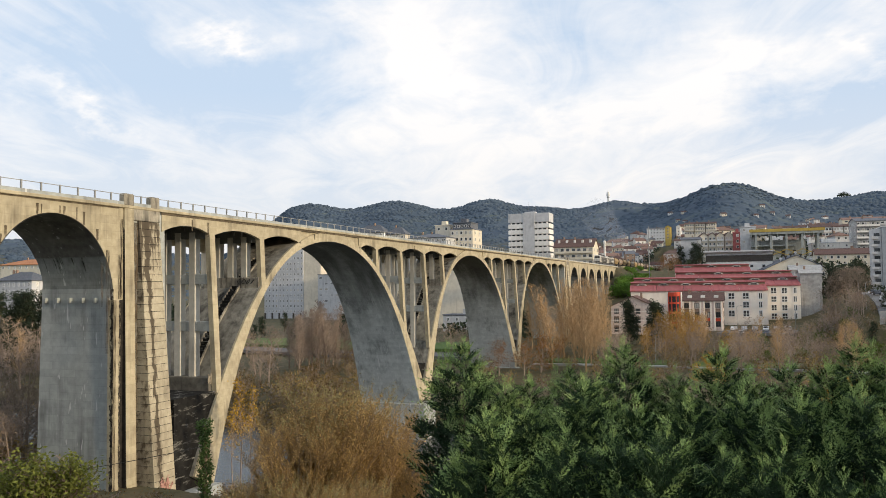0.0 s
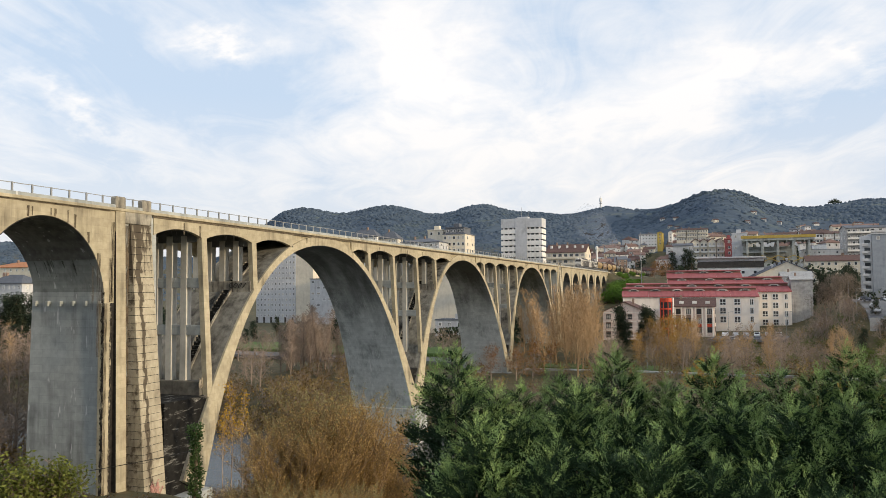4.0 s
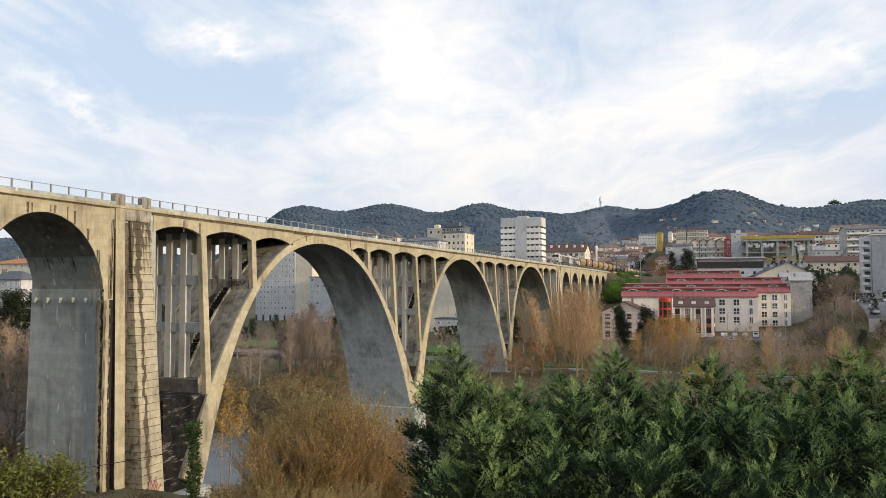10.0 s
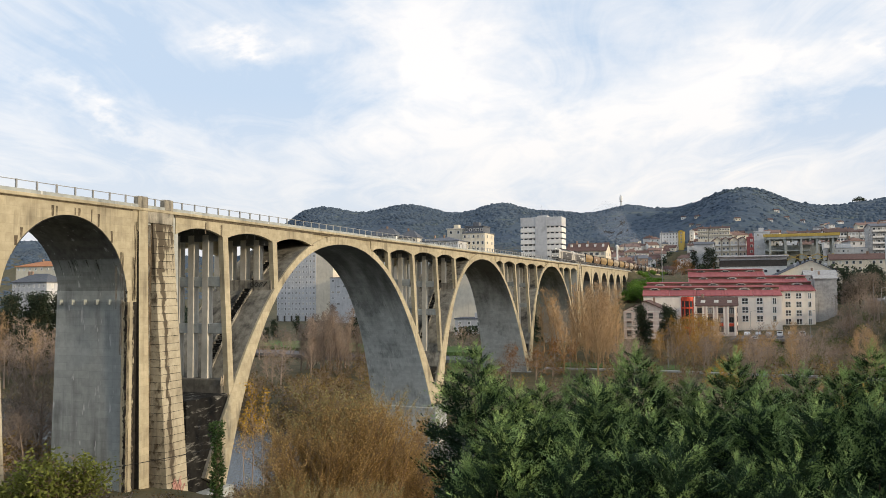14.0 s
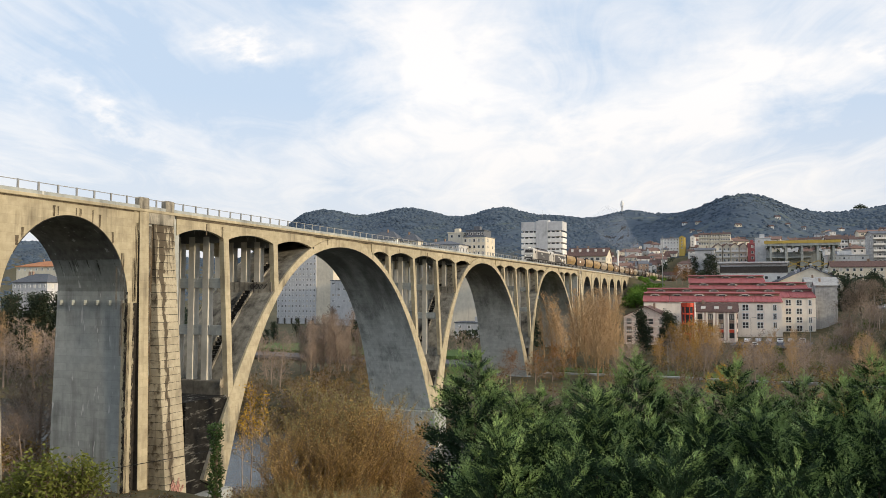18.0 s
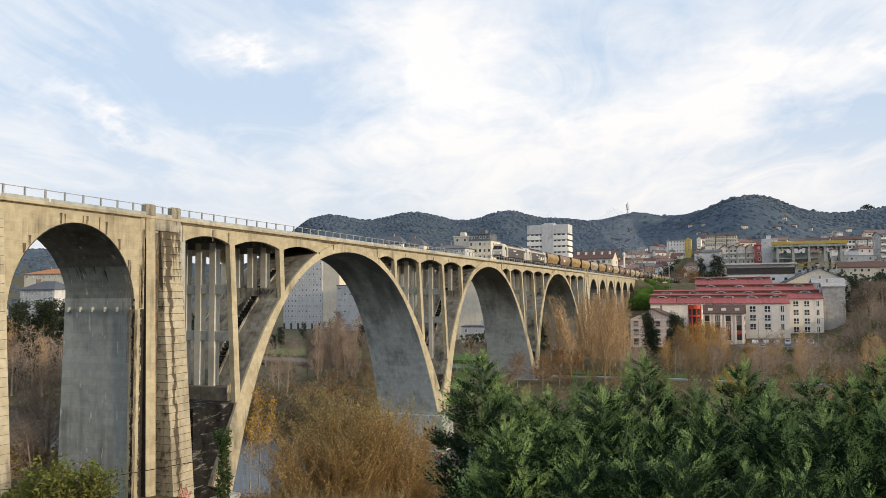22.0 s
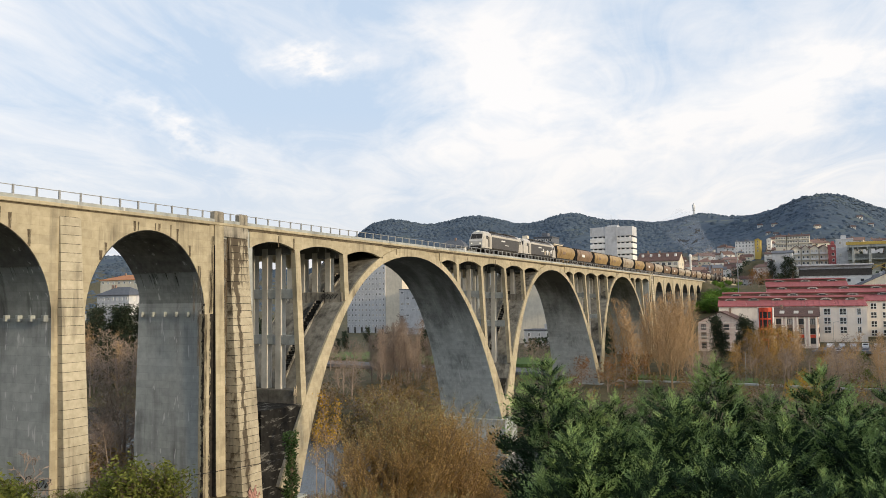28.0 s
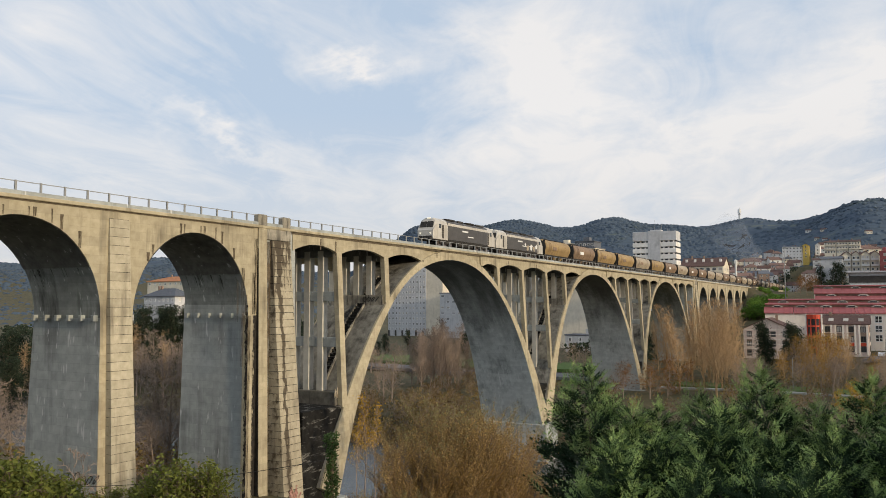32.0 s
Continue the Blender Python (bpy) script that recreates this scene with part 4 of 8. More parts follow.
def deck_and_rails():
    part("deck_slab", Mesh().box(XF - 0.25, XN + 0.22, -40.0, 384.0, DECK - 0.30, DECK, 0.05), CONC, viaduct, "thin concrete deck with a projecting cornice")
    for x0, x1 in ((XN - 0.10, XN + 0.12), (XF - 0.15, XF + 0.1)):
        part("kerb", Mesh().box(x0, x1, -40.0, 384.0, DECK - 0.08, DECK + 0.30, 0.04), CONC_GREY, viaduct, "grey kerb along the deck edge")
    # the cornice's shadow line, painted as a stained band
    for ya, yb, zb in ((-40.0, 58.6, 0.12), (64.4, 261.4, 0.24), (267.0, 384.0, 0.12)):
        part("drip_band", Mesh().box(XN, XN + 0.035, ya, yb, DECK - 0.30 - zb, DECK - 0.30), BROWN_EDGE, viaduct, "dark band under the cornice, stain with painted shadow")
    part("ballast_bed", Mesh().frustum([(TRACK_X + 2.6, -40, DECK + 0.004), (TRACK_X + 2.6, 384, DECK + 0.004), (TRACK_X - 2.6, 384, DECK + 0.004), (TRACK_X - 2.6, -40, DECK + 0.004)],
                                       [(TRACK_X + 1.9, -40, DECK + 0.5), (TRACK_X + 1.9, 384, DECK + 0.5), (TRACK_X - 1.9, 384, DECK + 0.5), (TRACK_X - 1.9, -40, DECK + 0.5)]), BALLAST, viaduct)
    for s in (-0.86, 0.86):
        part("rail", Mesh().box(TRACK_X + s - 0.04, TRACK_X + s + 0.04, -40, 383.9, DECK + 0.5, DECK + 0.68), STEEL, viaduct)
    railing = part("railing", Mesh().box(XN - 0.02, XN + 0.03, -12.0, 376.0, DECK + 0.94, DECK + 1.00), IRON, viaduct, "thin galvanised handrail on posts")
    post = Mesh().box(-0.06, 0.06, -0.075, 0.075, 0.0, 1.01, 0.01).data("post", IRON)
    y = -11.5 + 0.35
    while y < 376:
        if not (59.0 < y < 60.7 or 62.5 < y < 64.2):
            part("post", post, None, railing, at=pose(XN + 0.02, y, DECK + 0.02))
        y += 1.965


deck_and_rails()


# ---------------- the freight train ----------------
RAIL_TOP = DECK + 0.68
FRONT = [(0, 351.0), (3, 330.3), (6, 309.0), (9.5, 283.2), (13, 256.0), (16, 231.6), (19, 206.7), (23, 172.9), (28, 131.9), (32, 99.1)]
LOCO_L, GAP, WAGON_L = 20.8, 0.45, 15.9
MOVING = []


def bogie(parent, y, n=2, r=0.5, wide=1.0):
    b = part("bogie", Mesh().box(-1.15, 1.15, y - 1.0 * n * 0.62, y + 1.0 * n * 0.62, 0.42, 0.82, 0.06), BLACK_M, parent, "black bogie")
    for k in range(n):
        yy = y + (k - (n - 1) / 2) * 1.75
        for x in (-0.86, 0.86):
            w = Mesh()
            cyl(w, (x - 0.07, yy, r), (x + 0.07, yy, r), r, 18)
            part("wheel", w, STEEL, b)
    return b


def section_loft(profile, ys, scale=None):
    """Lofts a closed (x, z) outline along y; scale gives a factor for the half width and a height drop at each station."""
    mb, n = Mesh(), len(profile)
    P, F = [], []
    for i, y in enumerate(ys):
        sx, dz = scale[i] if scale else (1, 0)
        for x, z in profile:
            P.append((x * sx, y, z - (dz if z > 2.5 else 0)))
    for i in range(len(ys) - 1):
        for k in range(n):
            F.append((i * n + k, i * n + (k + 1) % n, (i + 1) * n + (k + 1) % n, (i + 1) * n + k))
    F += [tuple(range(n)), tuple(range((len(ys) - 1) * n, len(ys) * n))]
    return mb.add(P, F)


def locomotive():
    lo = thing("diesel_locomotive", "grey and silver diesel locomotive with a raked cab hauling hopper wagons", "locomotive", "locomotives of the train")
    prof = [(-1.42, 1.15), (-1.42, 3.35), (-1.25, 3.85), (-0.75, 4.12), (0.75, 4.12), (1.25, 3.85), (1.42, 3.35), (1.42, 1.15)]
    part("body", section_loft(prof, [4.2, LOCO_L - 2.9]), LOCO_GREY, lo, "dark grey engine body")
    part("roof_rail", Mesh().box(-1.45, 1.45, 4.3, LOCO_L - 3.0, 3.22, 3.62, 0.03), LOCO_WHITE, lo, "silver cant rail")
    for front in (True, False):
        s = 1 if front else -1
        y0 = 0.0 if front else LOCO_L
        st = [0.0, 0.14, 0.90, 1.15, 4.2] if front else [0.0, 0.14, 0.90, 1.15, 2.9]
        pf = [(-1.44, 1.0), (-1.44, 3.25), (-1.22, 3.80), (-0.7, 4.18), (0.7, 4.18), (1.22, 3.80), (1.44, 3.25), (1.44, 1.0)]
        mb, n = Mesh(), len(pf)
        P, F = [], []
        cap = [2.30, 2.46, 4.02, 4.18, 4.18]
        wid = [0.90, 0.95, 0.97, 1.0, 1.0]
        for i, d in enumerate(st):
            for x, z in pf:
                zz = min(z, cap[i])
                P.append((x * wid[i], y0 + s * d, zz))
        for i in range(len(st) - 1):
            for k in range(n):
                F.append((i * n + k, i * n + (k + 1) % n, (i + 1) * n + (k + 1) % n, (i + 1) * n + k))
        F += [tuple(range(n)), tuple(range((len(st) - 1) * n, len(st) * n))]
        cab = part("cab", mb.add(P, F), LOCO_WHITE, lo, "silver driver's cab")
        # raked windscreen, two panes
        for xa, xb in ((-1.16, -0.04), (0.04, 1.16)):
            q = [(xa * 0.98, y0 + s * 0.22, 2.78), (xb * 0.98, y0 + s * 0.22, 2.78), (xb * 0.88, y0 + s * 0.63, 3.62), (xa * 0.88, y0 + s * 0.63, 3.62)]
            q2 = [(x, y + s * 0.10, z - 0.10) for x, y, z in q]
            part("windscreen", Mesh().frustum(q2, q), BLACK_M, cab)
        for x in (-1.46, 1.40):
            part("side_window", Mesh().box(x, x + 0.06, min(y0 + s * 1.55, y0 + s * 2.25), max(y0 + s * 1.55, y0 + s * 2.25), 2.65, 3.3, 0.02), GLASS_D, cab)
            part("cab_door", Mesh().box(x, x + 0.055, min(y0 + s * 2.45, y0 + s * 3.0 if front else y0 + s * 2.8), max(y0 + s * 2.45, y0 + s * 3.0 if front else y0 + s * 2.8), 1.2, 3.2, 0.015), FRAME_D, cab)
        part("nose_stripe", Mesh().box(-1.1, 1.1, min(y0, y0 - s * 0.05), max(y0, y0 - s * 0.05), 1.15, 1.45, 0.02), BLACK_M, cab)
        for x in (-0.85, 0.85):
            h = Mesh()
            cyl(h, (x, y0 - s * 0.04, 1.85), (x, y0 + s * 0.1, 1.85), 0.13, 12)
            part("headlamp", h, LAMP_ON if front else GLASS_D, cab)
        if front:
            part("roof_lamp", Mesh().box(-0.28, 0.28, 0.92, 1.10, 4.02, 4.24, 0.04), LAMP_ON, cab, "lit roof headlamp")
        for x in (-0.87, 0.87):
            h = Mesh()
            cyl(h, (x, y0 - s * 0.45, 1.0), (x, y0 + s * 0.05, 1.0), 0.20, 12)
            part("buffer", h, BLACK_M, cab)
    part("underframe", Mesh().box(-1.36, 1.36, 0.5, LOCO_L - 0.5, 0.85, 1.15, 0.04), BLACK_M, lo)
    part("fuel_tank", Mesh().box(-1.3, 1.3, 7.8, 12.9, 0.30, 1.0, 0.12), BLACK_M, lo, "black fuel tank")
    for y in (4.2, LOCO_L - 4.2):
        bogie(lo, y, 3, 0.52)
    for y0, y1 in ((4.8, 7.4), (8.4, 10.2), (11.4, 13.8), (14.6, 17.4)):
        part("roof_grille", Mesh().box(-0.95, 0.95, y0, y1, 4.10, 4.36, 0.06), BLACK_M if y0 in (4.8, 11.4) else LOCO_GREY, lo, "black roof grille")
    # the maker's marks on the flank as plain bars
    for x in (1.425, -1.445):
        part("mark", Mesh().box(x, x + 0.02, 8.9, 10.9, 2.62, 2.86), PAINT_W, lo, "pale painted mark")
        part("mark", Mesh().box(x, x + 0.02, 10.8, 12.7, 1.92, 2.06), PAINT_W, lo, "pale painted mark")
    return lo


def hopper(mat, label):
    w = thing("hopper_wagon", label, "wagon", "hopper wagons of the train")
    n = 16
    prof = []
    for k in range(n + 1):
        a = math.pi * (1.12 - 1.24 * k / n)
        prof.append((1.48 * math.cos(a), 2.72 + 1.42 * math.sin(a)))
    prof = [(-0.75, 1.05)] + prof + [(0.75, 1.05)]
    L = WAGON_L - 0.9
    part("tank", section_loft(prof, [1.25, 1.6, L - 0.7, L - 0.35], [(0.93, 0.12), (1, 0), (1, 0), (0.93, 0.12)]), mat, w, smooth=False)
    for i in range(3):
        y = 3.6 + i * (L - 7.2) / 2
        part("rib", section_loft([(x * 1.02, 2.72 + (z - 2.72) * 1.02) for x, z in prof], [y, y + 0.10]), mat, w)
    for ya, yb in ((0.95, 1.26), (L - 0.36, L - 0.05)):
        part("end_sheet", section_loft([(x * 0.86, 2.6 + (z - 2.6) * 0.86) for x, z in prof], [ya, yb]), BLACK_M, w, "dark sloping end sheet")
    part("roof_walk", Mesh().box(-0.35, 0.35, 1.6, L - 0.7, 4.16, 4.24), BLACK_M, w, "dark roof walkway")
    part("underframe", Mesh().box(-1.3, 1.3, 0.3, WAGON_L - 0.3, 0.85, 1.12, 0.04), BLACK_M, w)
    for k in range(3):
        y = 3.9 + k * 3.5
        part("discharge_chute", Mesh().frustum([(-0.5, y - 0.4, 0.35), (-0.5, y + 0.4, 0.35), (0.5, y + 0.4, 0.35), (0.5, y - 0.4, 0.35)],
                                               [(-1.1, y - 1.3, 1.2), (-1.1, y + 1.3, 1.2), (1.1, y + 1.3, 1.2), (1.1, y - 1.3, 1.2)]), mat, w)
    for y in (0.75, L + 0.05):
        part("end_ladder", Mesh().box(0.9, 1.3, y, y + 0.05, 1.1, 3.9), BLACK_M, w)
        part("end_ladder", Mesh().box(-1.3, -0.9, y, y + 0.05, 1.1, 3.9), BLACK_M, w)
    part("data_panel", Mesh().box(1.475, 1.495, 4.6, 6.8, 2.1, 2.75), PAINT_W if mat is HOP_BRN else HOP_BRN, w, "small painted panel")
    for y in (2.1, WAGON_L - 2.1):
        bogie(w, y, 2, 0.46)
    return w


def build_train():
    off = 0.0
    a = locomotive()
    MOVING.append((a, off))
    off += LOCO_L + GAP
    b = copy_thing(a, Matrix.Identity(4))
    b["label"] = "second grey diesel locomotive with pale scrawls on its flank"
    MOVING.append((b, off))
    sc = random.Random(4)
    for k, (y, z, r) in enumerate(((12.2, 2.3, 0.34), (13.3, 1.8, 0.55), (14.9, 1.95, 0.62), (16.2, 1.75, 0.5), (17.3, 2.1, 0.55))):
        ring = [(y + r * (1.3 if i % 2 else 0.8) * sc.uniform(0.7, 1.2) * math.cos(i * 0.57), z + r * sc.uniform(0.6, 1.1) * math.sin(i * 0.57)) for i in range(11)]
        part("scrawl", Mesh().extrude_x(ring, 1.44, 1.455), HOP_GRY if k % 2 else PAINT_W, b, "pale scrawled paint")
    off += LOCO_L + GAP
    kinds = {"y": hopper(HOP_YEL, "ochre rounded grain hopper wagon"), "b": hopper(HOP_BRN, "rusty brown rounded grain hopper wagon"), "g": hopper(HOP_GRY, "dusty beige rounded grain hopper wagon")}
    order = "ybyygybgbbggbgbggbbggbgbgg"
    used = set()
    for c in order:
        w = kinds[c] if c not in used else copy_thing(kinds[c], Matrix.Identity(4))
        used.add(c)
        MOVING.append((w, off))
        off += WAGON_L


build_train()


def motions():
    for ob, off in MOVING:
        walk(ob, [(t, pose(TRACK_X, s + off, RAIL_TOP)) for t, s in FRONT])
    for ob, base in MOVING_SMOKE:
        walk(ob, [(0, pose(-98, 716, base)), (16, pose(-99.5, 716, base + 1.0)), (32, pose(-97, 716, base + 1.6))])


# ---------------- the town ----------------
WIN_CACHE = {}


def lattice(xs, zs, solid, y0, y1, glass_y=None):
    """A flat frame cast in one piece: solid cells between front y0 and back y1; other cells stay open, or hold a recessed pane."""
    mb, idx, panes = Mesh(), {}, []

    def v(i, k, y):
        if (i, k, y) not in idx:
            idx[i, k, y] = len(mb.v)
            mb.v.append((xs[i], y, zs[k]))
        return idx[i, k, y]

    nx, nz = len(xs) - 1, len(zs) - 1
    for i in range(nx):
        for k in range(nz):
            if solid(i, k):
                mb.f.append((v(i, k, y0), v(i + 1, k, y0), v(i + 1, k + 1, y0), v(i, k + 1, y0)))
                for (di, dk), e in (((-1, 0), ((i, k), (i, k + 1))), ((1, 0), ((i + 1, k), (i + 1, k + 1))), ((0, -1), ((i, k), (i + 1, k))), ((0, 1), ((i, k + 1), (i + 1, k + 1)))):
                    if not (0 <= i + di < nx and 0 <= k + dk < nz and solid(i + di, k + dk)):
                        mb.f.append((v(*e[0], y0), v(*e[1], y0), v(*e[1], y1), v(*e[0], y1)))
            elif glass_y is not None:
                panes.append(len(mb.f))
                mb.f.append((v(i, k, y1), v(i + 1, k, y1), v(i + 1, k + 1, y1), v(i, k + 1, y1)))
    return mb, panes


def window_mesh(w, h, frame_mat, glass, bars):
    key = (round(w, 2), round(h, 2), frame_mat.name, glass.name, bars)
    if key not in WIN_CACHE:
        t, c = 0.18, 0.085
        xs = [-w / 2, -w / 2 + t]
        for i in range(1, bars + 1):
            x = -w / 2 + w * i / (bars + 1)
            xs += [x - c, x + c]
        xs += [w / 2 - t, w / 2]
        zs = [0, t, h * 0.42 - c, h * 0.42 + c, h - t, h] if w > 1.7 else [0, t, h - t, h]
        f, _ = lattice(xs, zs, lambda i, k: k % 2 == 0 or i % 2 == 0, -0.07, 0.05)
        g = Mesh().box(-w / 2 + t * 0.5, w / 2 - t * 0.5, -0.02, 0.02, t * 0.5, h - t * 0.5)
        WIN_CACHE[key] = (f.data("window", frame_mat), g.data("pane", glass))
    return WIN_CACHE[key]


def far_window(parent, x, y, z, w, h, turn, glass):
    """A window seen from afar: frame and recessed glass in one small mesh."""
    key = ("far", round(w, 2), round(h, 2), glass.name)
    if key not in WIN_CACHE:
        g, panes = lattice([-w / 2, -w / 2 + 0.12, w / 2 - 0.12, w / 2], [0, 0.12, h - 0.12, h], lambda i, k: not (i == 1 and k == 1), -0.07, 0.0, 0.0)
        me = bpy.data.meshes.new("window")
        me.from_pydata(g.v, [], g.f)
        me.materials.append(PAINT_W)
        me.materials.append(glass)
        for i in panes:
            me.polygons[i].material_index = 1
        WIN_CACHE[key] = me
    return part("window", WIN_CACHE[key], None, parent, at=pose(x, y, z, 0, 0, turn))


def storey_glazing(parent, xs, z, w, h, glass):
    """The windows of one storey of a far house, a few paces of glass each, in one mesh."""
    g, panes = Mesh(), []
    for x in xs:
        m, p = lattice([x - w / 2, x - w / 2 + 0.12, x + w / 2 - 0.12, x + w / 2], [z, z + 0.12, z + h - 0.12, z + h], lambda i, k: not (i == 1 and k == 1), -0.09, -0.02, -0.02)
        panes += [len(g.f) + i for i in p]
        g.add(m.v, m.f)
    me = bpy.data.meshes.new("storey_glazing")
    me.from_pydata(g.v, [], g.f)
    me.materials.append(PAINT_W)
    me.materials.append(glass)
    for i in panes:
        me.polygons[i].material_index = 1
    return tagged(part("storey_glazing", me, None, parent), kind="stuff")


def window(parent, x, y, z, w, h, turn=0, frame_mat=None, glass=None, bars=1):
    if parent.location.y > 340:
        return far_window(parent, x, y, z, w, h, turn, glass or GLASS_D)
    fm, gm = window_mesh(w, h, frame_mat or PAINT_W, glass or GLASS_D, bars)
    ob = part("window", fm, None, parent, at=pose(x, y, z, 0, 0, turn))
    part("pane", gm, None, ob)
    return ob


def gable_roof(x0, x1, y0, y1, z, rise, along_x=True, over=0.4):
    x0, x1, y0, y1 = x0 - over, x1 + over, y0 - over, y1 + over
    mb = Mesh()
    if along_x:
        ym = (y0 + y1) / 2
        P = [(x, y, zz) for x in (x0, x1) for y, zz in ((y0, z), (ym, z + rise), (y1, z), (y1, z - 0.25), (ym, z + rise - 0.3), (y0, z - 0.25))]
    else:
        xm = (x0 + x1) / 2
        P = [(x, y, zz) for y in (y0, y1) for x, zz in ((x0, z), (xm, z + rise), (x1, z), (x1, z - 0.25), (xm, z + rise - 0.3), (x0, z - 0.25))]
    F = [(i, (i + 1) % 6, 6 + (i + 1) % 6, 6 + i) for i in range(6)] + [(0, 5, 4, 1), (1, 4, 3, 2), (6, 7, 10, 11), (7, 8, 9, 10)]
    return mb.add(P, F)


def hip_roof(x0, x1, y0, y1, z, rise, over=0.5):
    x0, x1, y0, y1 = x0 - over, x1 + over, y0 - over, y1 + over
    k = min(x1 - x0, y1 - y0) / 2
    if x1 - x0 > y1 - y0:
        a, b = (x0 + k, (y0 + y1) / 2), (x1 - k, (y0 + y1) / 2)
    else:
        a, b = ((x0 + x1) / 2, y0 + k), ((x0 + x1) / 2, y1 - k)
    P = [(x0, y0, z), (x1, y0, z), (x1, y1, z), (x0, y1, z), (*a, z + rise), (*b, z + rise),
         (x0, y0, z - 0.25), (x1, y0, z - 0.25), (x1, y1, z - 0.25), (x0, y1, z - 0.25)]
    if x1 - x0 > y1 - y0:
        F = [(0, 1, 5, 4), (1, 2, 5), (2, 3, 4, 5), (3, 0, 4)]
    else:
        F = [(0, 1, 4), (1, 2, 5, 4), (2, 3, 5), (3, 0, 4, 5)]
    F += [(6, 7, 1, 0), (7, 8, 2, 1), (8, 9, 3, 2), (9, 6, 0, 3), (9, 8, 7, 6)]
    return Mesh().add(P, F)


def wall_block(x0, x1, y0, y1, z0, z1, peak=0.0, along_x=True):
    """Walls; with a peak their gables rise into the roof."""
    mb = Mesh().box(x0, x1, y0, y1, z0, z1)
    if peak:
        if along_x:
            ym = (y0 + y1) / 2
            for xa, xb in ((x0, x0 + 0.3), (x1 - 0.3, x1)):
                mb.extrude_x([(y0, z1), (y1, z1), (ym, z1 + peak)], xa, xb)
        else:
            xm = (x0 + x1) / 2
            for ya, yb in ((y0, y0 + 0.3), (y1 - 0.3, y1)):
                mb.add([(x0, ya, z1), (x1, ya, z1), (xm, ya, z1 + peak), (x0, yb, z1), (x1, yb, z1), (xm, yb, z1 + peak)],
                       [(0, 1, 2), (5, 4, 3), (0, 3, 4, 1), (1, 4, 5, 2), (2, 5, 3, 0)])
    return mb


def house(name, label, x0, x1, y0, depth, z1, rows, cols, wall, roof="gable", roof_mat=None, rise=2.0, z0=None, win=(1.2, 1.4), side_cols=2,
          first=None, group="", category="house", balcony=0, bars=1, glass=None, frame_mat=None, parapet=None, storey=2.95, turn=0.0, along_x=True, skip=0.0, seed=1):
    """A block with its facade to the river: walls, roof, windows row by row, balconies, cornice, chimney. Turned about its front corner's middle."""
    cx, w = (x0 + x1) / 2, (x1 - x0)
    if z0 is None:
        z0 = min(ground_z(x, y) for x in (x0, x1) for y in (y0, y0 + depth)) - 0.5
    h = thing(name, label, category, group, at=pose(cx, y0, z0, 0, 0, turn))
    H = z1 - z0
    part("wall", wall_block(-w / 2, w / 2, 0, depth, 0, H, rise * 0.97 if roof == "gable" else 0, along_x), wall, h)
    rm = roof_mat or ROOF_TILE
    if roof == "gable":
        rf = part("roof", gable_roof(-w / 2, w / 2, 0, depth, H, rise, along_x), rm, h)
    elif roof == "hip":
        rf = part("roof", hip_roof(-w / 2, w / 2, 0, depth, H, rise), rm, h)
    else:
        rf = part("roof", Mesh().box(-w / 2 - 0.25, w / 2 + 0.25, -0.25, depth + 0.25, H, H + 0.45, 0.06), rm, h)
        part("roof_housing", Mesh().box(-w * 0.2, w * 0.12, depth * 0.35, depth * 0.7, H + 0.45, H + 2.4, 0.05), wall, rf)
    rn = random.Random(seed + int(abs(x0) * 10) + int(y0))
    if roof != "flat" and w > 6:
        for _ in range(1 + int(w > 14)):
            px = rn.uniform(-w * 0.35, w * 0.35)
            part("chimney", Mesh().box(px - 0.35, px + 0.35, depth * 0.42, depth * 0.42 + 0.7, H + rise * 0.45, H + rise + 0.9, 0.04), WALL_BROWN, rf)
    top = H - 0.75
    for r in range(rows):
        z = top - win[1] - r * storey
        if z < 0.4:
            break
        if y0 > 460:
            storey_glazing(h, [-w / 2 + w * (c + 0.5) / cols for c in range(cols)], z, win[0], win[1], SHUTTER if rn.random() < 0.2 else GLASS_D)
        for c in range(cols if y0 <= 460 else 0):
            x = -w / 2 + w * (c + 0.5) / cols
            if rn.random() < skip:
                continue
            window(h, x, -0.02, z, win[0], win[1], 0, frame_mat, SHUTTER if rn.random() < 0.28 else glass, bars)
        for c in range(side_cols):
            y = depth * (c + 0.5) / side_cols
            sx = w / 2 + 0.02 if cx < 0 else -w / 2 - 0.02
            window(h, sx, y, z, win[0], win[1], 90 if cx < 0 else -90, frame_mat, SHUTTER if rn.random() < 0.28 else glass, bars)
        if balcony and r < rows - 1:
            bz = z - 0.75
            bal = part("balcony", Mesh().box(-w / 2 + 0.2, w / 2 - 0.2, -balcony, 0.0, bz, bz + 0.18, 0.02), wall, h)
            part("balustrade", Mesh().box(-w / 2 + 0.2, w / 2 - 0.2, -balcony, -balcony + 0.1, bz + 0.18, bz + 1.05, 0.02), parapet or wall, bal)
    return h


